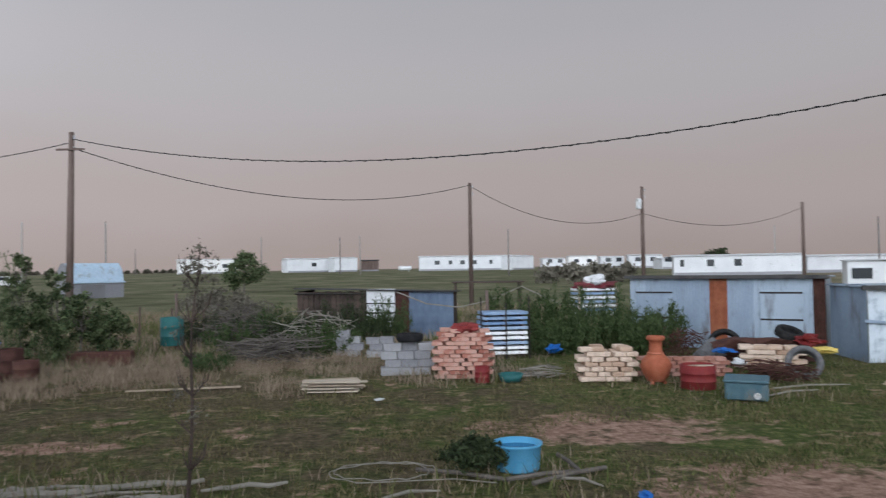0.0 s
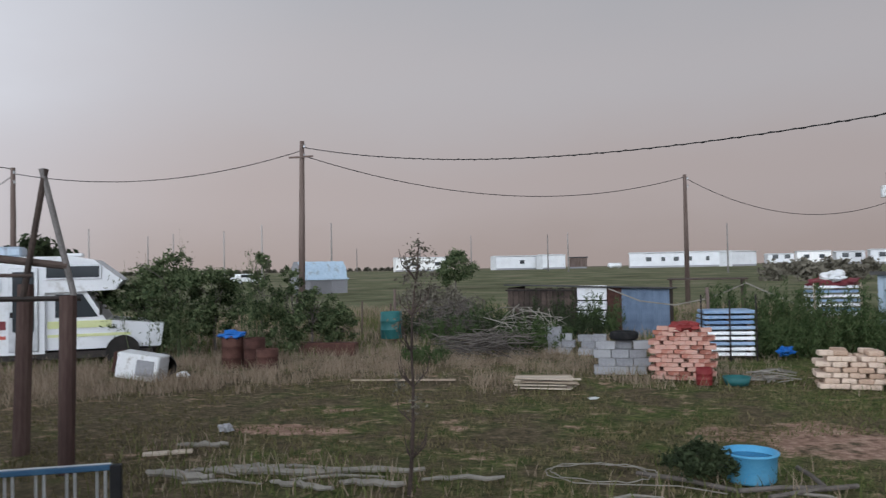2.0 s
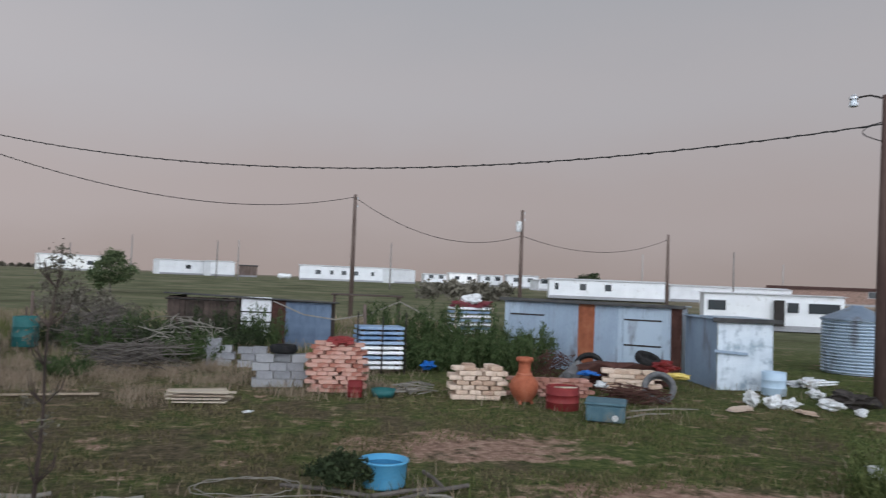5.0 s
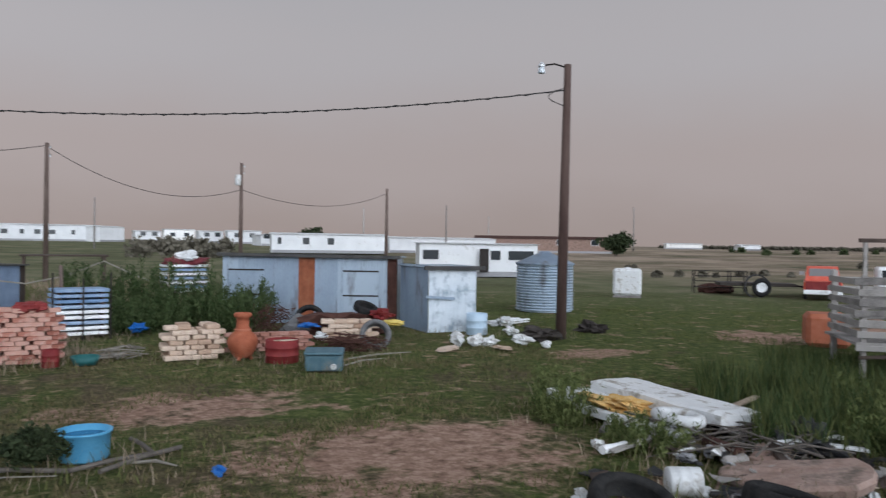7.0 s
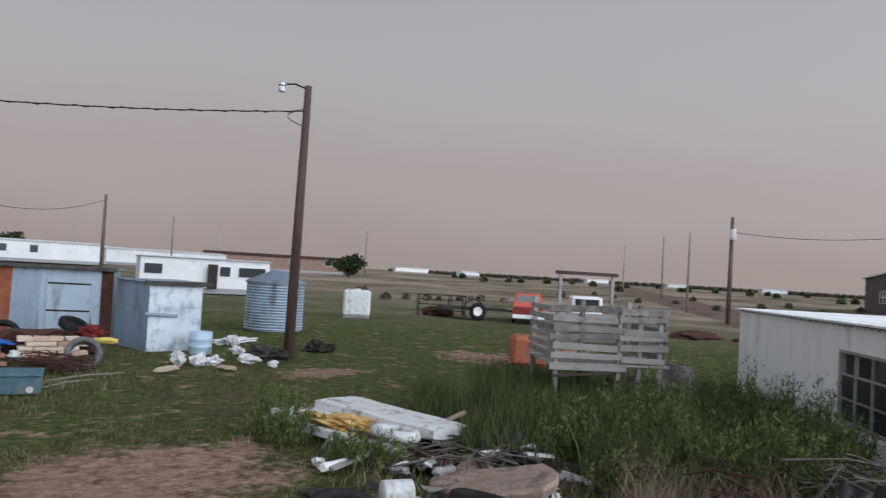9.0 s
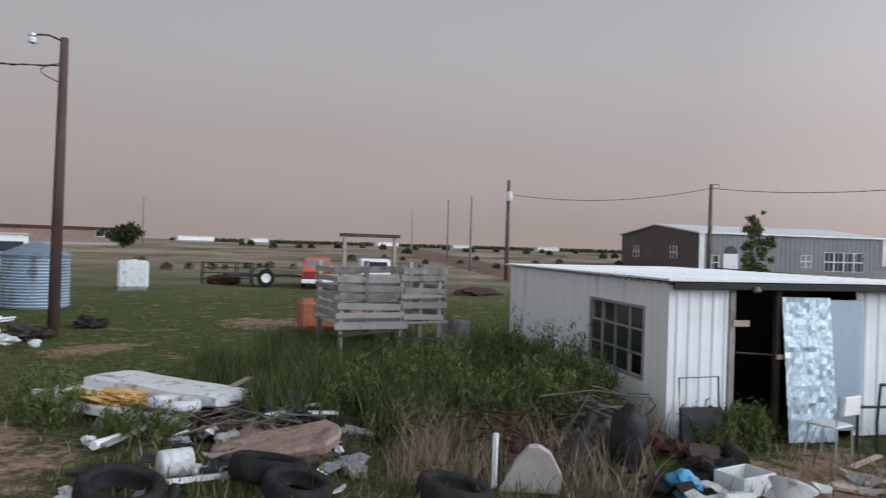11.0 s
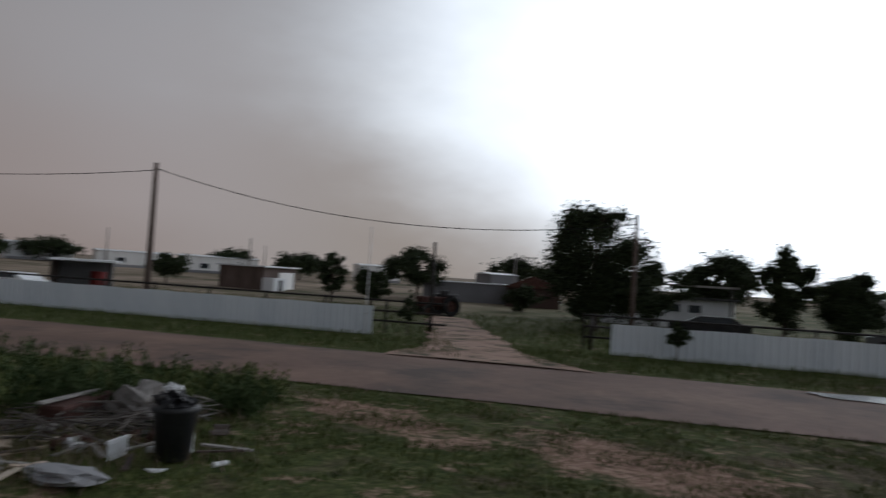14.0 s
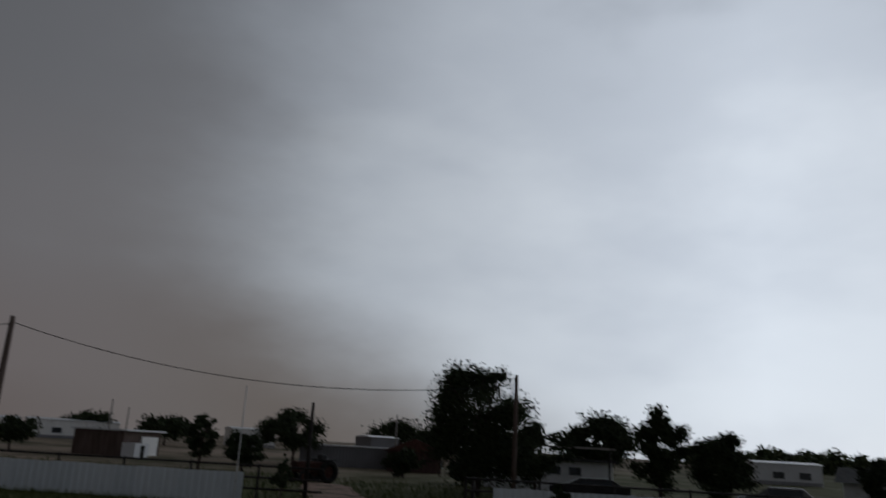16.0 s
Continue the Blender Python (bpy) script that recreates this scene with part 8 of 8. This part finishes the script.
def front_junk():
    specs = [
        ("log", "thick weathered log stump", 11.75, -2.75, 0.3, 0.52),
    ]
    for name, label, x, y, r, h in specs:
        solid(name, Shape().lathe([(0, 0), (r * 1.08, 0), (r, h * 0.4), (r * 0.97, h), (0, h)], 18, pose(x, y, 0)), material("cut_log", [(0.05, 0.034, 0.026), (0.1, 0.068, 0.05), (0.17, 0.12, 0.09)], 6, 0.9), label, "log")
    solid("trough", Shape().box(-0.85, -0.2, 0, 0.85, 0.2, 0.4, 0.04), DARK_RUST, "dark rusty trough in the weeds", "trough", pose(12.3, -4.6, 0, 0, 0, GRID - 75))
    solid("plank", Shape().box(-0.9, -0.05, 0, 0.9, 0.05, 0.04, 0.004), WOOD_GREY, "grey board resting on the trough", "board", pose(12.25, -4.5, 0.42, 0, 2, GRID - 78))
    solid("bleached_stump", Shape().lump((0.55, 0.4, 0.32), 3, 0.9, pose(12.0, -5.5, 0.25), 3), WOOD_GREY, "bleached twisted stump with holes", "stump")
    solid("stone_slab", Shape().lump((0.62, 0.3, 0.1), 5, 0.4, pose(9.2, -3.6, 0.06, 0, 4, 20), 3), CINDER, "flat grey concrete slab on the grass", "slab")
    solid("stone_slab", Shape().lump((0.3, 0.2, 0.07), 8, 0.4, pose(9.4, -2.3, 0.06, 0, 4, 20), 3), CREAM_BLOCK, "flat cream stone on the dirt", "stone")
    for i, (x, y, s, mat) in enumerate(((10.6, -4.1, 0.14, WHITE_PLASTIC), (10.9, -4.8, 0.1, CINDER), (9.9, -5.0, 0.1, WHITE_PLASTIC), (10.4, -2.7, 0.16, WOOD_PALE), (10.9, -3.3, 0.15, WOOD_PALE), (10.0, -3.0, 0.12, WOOD_GREY), (9.0, -4.6, 0.07, WHITE_PLASTIC), (8.9, -5.4, 0.07, WHITE_PLASTIC))):
        solid("rubbish", debris(i + 50, s * 1.5, s, s * 0.7, pose(x, y, s * 0.4, 0, 0, i * 40)), mat, "pale piece of rubbish on the dirt", "rubbish", group="rubbish")
    for i, (x, y, rz, L) in enumerate(((10.6, -3.6, -70, 1.2), (10.2, -2.6, -40, 0.9), (11.2, -4.3, -60, 1.3), (11.8, -6.4, -60, 1.2), (12.4, -6.9, -50, 0.9), (9.7, -1.9, -65, 0.9))):
        solid("scrap_board", Shape().box(-L / 2, -0.04, 0, L / 2, 0.04, 0.03, 0.004), WOOD_GREY if i % 2 else WOOD_PALE, "weathered board lying on the dirt", "board", pose(x, y, 0.05, 0, 3 * math.sin(i), rz), group="scrap boards")
    t = thing("rubbish_bin", "black plastic bin with a white bag on top", "rubbish bin", 9.6, -5.05, 0.0, 10)
    part("bin", Shape().lathe([(0, 0), (0.22, 0), (0.28, 0.62), (0.32, 0.64), (0.32, 0.7), (0, 0.7)], 20), BLACK, t, smooth=True)
    part("bag", Shape().lump((0.26, 0.24, 0.15), 6, 0.6, pose(0, 0, 0.76), 2), BLACK, t, "black plastic bag")
    part("paper", Shape().lump((0.12, 0.1, 0.07), 9, 0.7, pose(0.05, 0.02, 0.9), 2), WHITE_PLASTIC, t, "crumpled white paper")
    part("panel", Shape().box(0.1, -0.38, 0, 0.14, -0.3, 0.5, 0.01), WHITE_PAINT, t)
    t = thing("grate", "small white metal grate on the ground", "grate", 9.85, -4.4, 0.0, -50)
    for k in range(7):
        part("bar", Shape().box(-0.2 + k * 0.065, -0.02, 0.02, -0.17 + k * 0.065, 0.0, 0.25), WHITE_PAINT, t)
    part("frame", Shape().box(-0.22, -0.03, 0.24, 0.25, 0.01, 0.28), WHITE_PAINT, t)
    t = thing("broken_toilet", "white broken ceramic toilet lying on its side", "toilet", 8.15, -0.55, 0.0, 20)
    t.scale = (0.8, 0.8, 0.8)
    part("bowl", Shape().lathe([(0.1, 0), (0.14, 0.1), (0.26, 0.3), (0.3, 0.34), (0.25, 0.35), (0.18, 0.18), (0, 0.12)], 24, pose(0, -0.3, 0.12, 20, 25, 0)), WHITE_PLASTIC, t, smooth=True)
    part("cistern", Shape().box(-0.12, 0.1, 0, 0.12, 0.55, 0.32, 0.04, pose(0, 0, 0.02, 0, 10, 15)), WHITE_PLASTIC, t)
    part("lid", Shape().box(-0.35, -0.6, 0.02, 0.1, -0.5, 0.09, 0.03), WHITE_PLASTIC, t)
    t = thing("white_box", "white plastic crate lying open in the weeds", "crate", 9.05, -0.35, 0.0, -35)
    t.scale = (0.85, 0.85, 0.75)
    part("side", Shape().box(-0.32, -0.24, 0, -0.29, 0.24, 0.3, 0.01), WHITE_PLASTIC, t)
    part("side", Shape().box(0.29, -0.24, 0, 0.32, 0.24, 0.3, 0.01), WHITE_PLASTIC, t)
    part("side", Shape().box(-0.29, -0.24, 0, 0.29, -0.21, 0.3, 0.01), WHITE_PLASTIC, t)
    part("side", Shape().box(-0.29, 0.21, 0, 0.29, 0.24, 0.3, 0.01), WHITE_PLASTIC, t)
    part("base", Shape().box(-0.3, -0.22, 0, 0.3, 0.22, 0.02), WHITE_PLASTIC, t)
    solid("plastic_sheet", Shape().lump((0.2, 0.16, 0.14), 4, 0.6, pose(8.55, 0.25, 0.12), 2), PLASTIC_BLUE, "crumpled blue plastic in the weeds", "plastic")


front_junk()


def porcelain_scraps():
    rnd = random.Random(63)
    for i in range(14):
        x, y = rnd.uniform(7.8, 9.4), rnd.uniform(-1.2, 0.1)
        s = rnd.uniform(0.06, 0.17)
        solid("shard", debris(3 + 5 * i if i % 2 else 4 + 5 * i, s * 1.3, s, s * 0.7, pose(x, y, 0.05, rnd.uniform(-25, 25), rnd.uniform(-25, 25), rnd.uniform(0, 180))), WHITE_PLASTIC, "broken white porcelain shard in the weeds", "shard", group="porcelain shards")
    for i in range(9):
        x, y = rnd.uniform(9.6, 11.0), rnd.uniform(-3.4, -1.4)
        solid("flat_stone", debris(3 + 5 * i, rnd.uniform(0.14, 0.3), rnd.uniform(0.1, 0.2), 0.12, pose(x, y, 0.02, rnd.uniform(-6, 6), 0, rnd.uniform(0, 180))), rnd.choice((CREAM_BLOCK, WOOD_PALE, CINDER)), "flat broken stone lying on bare dirt", "stone", group="flat stones")


porcelain_scraps()


# ---- across the road ----
def tractor():
    t = thing("tractor", "dark tractor with red lamps parked on the drive", "tractor", 37.9, -34.0, 0.0, 85)
    part("body", Shape().box(-1.2, -0.4, 0.6, 1.3, 0.4, 1.3, 0.08), DARK_RUST, t)
    part("seat", Shape().box(-1.0, -0.25, 1.3, -0.5, 0.25, 1.75, 0.06), BLACK, t)
    for y in (-0.75, 0.75):
        wheel(t, 0.72, 0.42, pose(-0.8, y, 0.7), DARK_RUST)
        wheel(t, 0.4, 0.25, pose(1.0, y * 0.8, 0.38), DARK_RUST)
        part("fender", Shape().box(-1.3, y - 0.2, 1.4, -0.3, y + 0.2, 1.48, 0.03), BLACK, t)
    part("reflector", Shape().add([(-1.23, -0.15, 1.05), (-1.23, 0.15, 1.05), (-1.23, 0, 1.32)], [(0, 1, 2)]), STRIPE_RED, t, "red-orange warning triangle")
    part("exhaust", Shape().tube([(0.6, 0.2, 1.3), (0.6, 0.2, 2.0)], 0.04, 8), IRON, t)


tractor()


def parked_car(name, label, x, y, rz, mat, L=4.4, h=1.45):
    t = thing(name, label, "car", x, y, None, rz, group="parked cars")
    prof = [(-L / 2, 0.35), (-L / 2, 0.85), (-L * 0.4, 0.95), (-L * 0.27, h), (L * 0.12, h), (L * 0.27, 0.95), (L / 2, 0.8), (L / 2, 0.35)]
    n = len(prof)
    part("body", Shape().add([(a, -0.85, b) for a, b in prof] + [(a, 0.85, b) for a, b in prof], [tuple(range(n)), tuple(range(n, 2 * n))[::-1]] + [(i, i + n, (i + 1) % n + n, (i + 1) % n) for i in range(n)]), mat, t)
    for y1 in (-0.87, 0.852):
        part("side_window", Shape().box(-L * 0.27, y1, 0.98, L * 0.12, y1 + 0.018, h - 0.08), PANE, t)
    for xx in (-L * 0.3, L * 0.3):
        for y2 in (-0.8, 0.8):
            wheel(t, 0.33, 0.2, pose(xx, y2, 0.33))


parked_car("parked_car", "dark car parked beside the white house", 13.2, -46.5, 15, BARN_GREY)
parked_car("parked_pickup", "dark car behind the pipe fence", 22.5, -42.0, 30, BLACK, 4.6, 1.3)
parked_car("parked_car", "white car far across the field", *polar(30.5, 110).xy, 60, WHITE_PAINT)
parked_car("parked_car", "pale car behind the fence by the lean-to", *polar(-102.5, 52).xy, 35, WHITE_PAINT, 4.4, 1.3)


# ---- small things behind the plank shed ----
def striped_cart():
    t = thing("striped_bin", "small blue and white slatted crib with a red and white top", "crib", 5.2, 26.0, 0.0, 10)
    for k in range(7):
        part("slat", Shape().box(-0.7, -0.4, 0.9 + 0.14 * k, 0.7, 0.4, 0.9 + 0.14 * k + 0.08, 0.01), STACK_BLUE if k % 2 else WHITE_PAINT, t)
    for x in (-0.68, 0.68):
        part("post", Shape().tube([(x, -0.42, 0), (x, -0.42, 1.9)], 0.04, 6), WOOD_PALE, t)
    part("top", Shape().lump((0.8, 0.4, 0.2), 6, 0.5, pose(0, 0, 1.92)), MAROON, t, "red and white cloth heap")
    part("cloth", Shape().lump((0.35, 0.3, 0.18), 9, 0.5, pose(0.0, -0.15, 2.08)), WHITE_PLASTIC, t)


striped_cart()
solid("washing_line", Shape().tube([(-1.7, 27.4, 1.75), (-0.6, 26.4, 1.35), (0.5, 25.6, 1.25), (1.6, 25.2, 1.5), (2.6, 25.0, 1.95), (3.3, 24.6, 1.6), (4.9, 23.4, 0.85)], 0.025, 6), TWIG_PALE, "pale rope slung from the shed to a post", "rope")
solid("tall_post", Shape().tube([(1.35, 22.4, -0.05), (1.3, 22.6, 1.9)], 0.05, 8), WOOD_POLE, "thin wooden post beside the board stack", "post")
solid("tarred_roof", Shape().box(-1.6, -0.8, 1.9, 1.6, 0.8, 1.96, 0.01).box(-1.5, -0.7, 0, -1.4, -0.6, 1.9).box(1.4, -0.7, 0, 1.5, -0.6, 1.9).box(-1.5, 0.6, 0, -1.4, 0.7, 1.9).box(1.4, 0.6, 0, 1.5, 0.7, 1.9), WOOD_DARK, "low dark open shelter behind the plank shed", "shelter", pose(2.0, 34.0, 0, 0, 0, -2))
for i, (x, y) in enumerate(((-9.8, 27.0), (-11.6, 28.6), (-8.2, 25.6), (-6.9, 30.0), (-14.0, 29.5))):
    solid("wire_post", Shape().tube([(x, y, -0.05), (x + 0.04, y, 1.3)], 0.035, 6), WOOD_POLE, "thin weathered fence post in the dry grass", "post", group="wire posts")
solid("dark_box", Shape().box(-0.9, -0.2, 0, 0.9, 0.2, 0.4, 0.03), DARK_RUST, "dark rusty trough in the long grass", "trough", pose(-9.7, 21.2, 0, 0, 0, 5))



# ---- finer rubbish ----
def fine_rubbish():
    rnd = random.Random(91)
    for i in range(46):
        x, y = rnd.uniform(7.6, 10.0), rnd.uniform(4.9, 7.2)
        mat = rnd.choice((SHADE_SCRAP_BLACK, DARK_RUST, BLACK, WOOD_DARK, DARK_RUST, WOOD_GREY, WHITE_PLASTIC))
        s = rnd.uniform(0.08, 0.24) * (0.6 if mat is WHITE_PLASTIC else 1)
        solid("rubbish", debris(i + 200, s * 1.5, s, s * 0.5, pose(x, y, s * 0.25, rnd.uniform(-15, 15), 0, rnd.uniform(0, 180))), mat, "dark broken scrap in the rubbish heap", "rubbish", group="rubbish")
    for i in range(26):
        x, y = rnd.uniform(9.3, 12.2), rnd.uniform(-6.0, -1.6)
        L = rnd.uniform(0.35, 1.2)
        solid("scrap_board", Shape().box(-L / 2, -0.04, 0, L / 2, 0.04, 0.025, 0.003), rnd.choice((WOOD_GREY, WOOD_PALE, WOOD_DARK, WOOD_DARK)), "weathered board lying on the dirt", "board", pose(x, y, 0.03 + 0.05 * rnd.random(), rnd.uniform(-8, 8), rnd.uniform(-6, 6), rnd.uniform(0, 180)), group="scrap boards")
    for i in range(20):
        x, y = rnd.uniform(10.4, 12.6), rnd.uniform(-6.2, -3.2)
        s = rnd.uniform(0.08, 0.22)
        solid("rubbish", debris(i + 300, s * 1.4, s, s * 0.7, pose(x, y, s * 0.3, 0, 0, rnd.uniform(0, 180))), rnd.choice((DARK_RUST, WOOD_DARK, BLACK, WOOD_GREY)), "dark piece of rubbish by the shed", "rubbish", group="rubbish")
    for i in range(16):
        x, y = rnd.uniform(8.4, 10.3), rnd.uniform(-0.2, 2.4)
        s = rnd.uniform(0.08, 0.24)
        solid("rubbish", debris(i + 400, s * 1.2, s, s * 0.8, pose(x, y, s * 0.3, 0, 0, rnd.uniform(0, 180))), rnd.choice((DARK_RUST, BLACK, WOOD_DARK, SHADE_SCRAP_BLACK)), "dark piece of rubbish in the weeds", "rubbish", group="rubbish")


fine_rubbish()
tangle("dry_sticks", "broken sticks scattered by the shed", 11.3, -4.3, 1.4, 0.4, 60, TWIG, 41, 0.012)
tangle("dry_sticks", "broken sticks scattered by the bin", 12.2, -6.0, 1.1, 0.4, 40, TWIG_PALE, 42, 0.012)
tangle("bent_rods", "dark bent metal rods in the weeds", 9.2, 2.6, 0.8, 0.6, 14, DARK_RUST, 43, 0.018)


# ---- tufts growing round the things that lie in the yard ----
def tufts():
    pts, hs = [], []
    rnd = random.Random(77)
    spots = [o.matrix_world.translation.copy() for o in scene.objects if o.parent is None and o.type in ("EMPTY", "MESH") and "category" in o and o["category"] not in ("grass", "cable", "woods", "ground", "tree")]
    for p in spots:
        if not 6 < math.hypot(p.x, p.y) < 27 or p.x * EY - p.y * EX > 14:
            continue
        for k in range(70):
            a, r = rnd.uniform(0, 6.283), rnd.uniform(0.15, 1.1)
            pts.append((p.x + math.cos(a) * r, p.y + math.sin(a) * r, -0.03))
            hs.append(rnd.uniform(0.08, 0.34) * (1.2 - 0.5 * r))
    n = len(pts) // 2
    order = list(range(len(pts)))
    rnd.shuffle(order)
    grass("grass", [pts[i] for i in order[:n]], [hs[i] for i in order[:n]], 0.009, GRASS_GREEN, "green tufts growing round the scrap", 0.5)
    grass("grass", [pts[i] for i in order[n:]], [hs[i] for i in order[n:]], 0.008, GRASS_TAN, "dry tufts growing round the scrap", 0.6)


tufts()
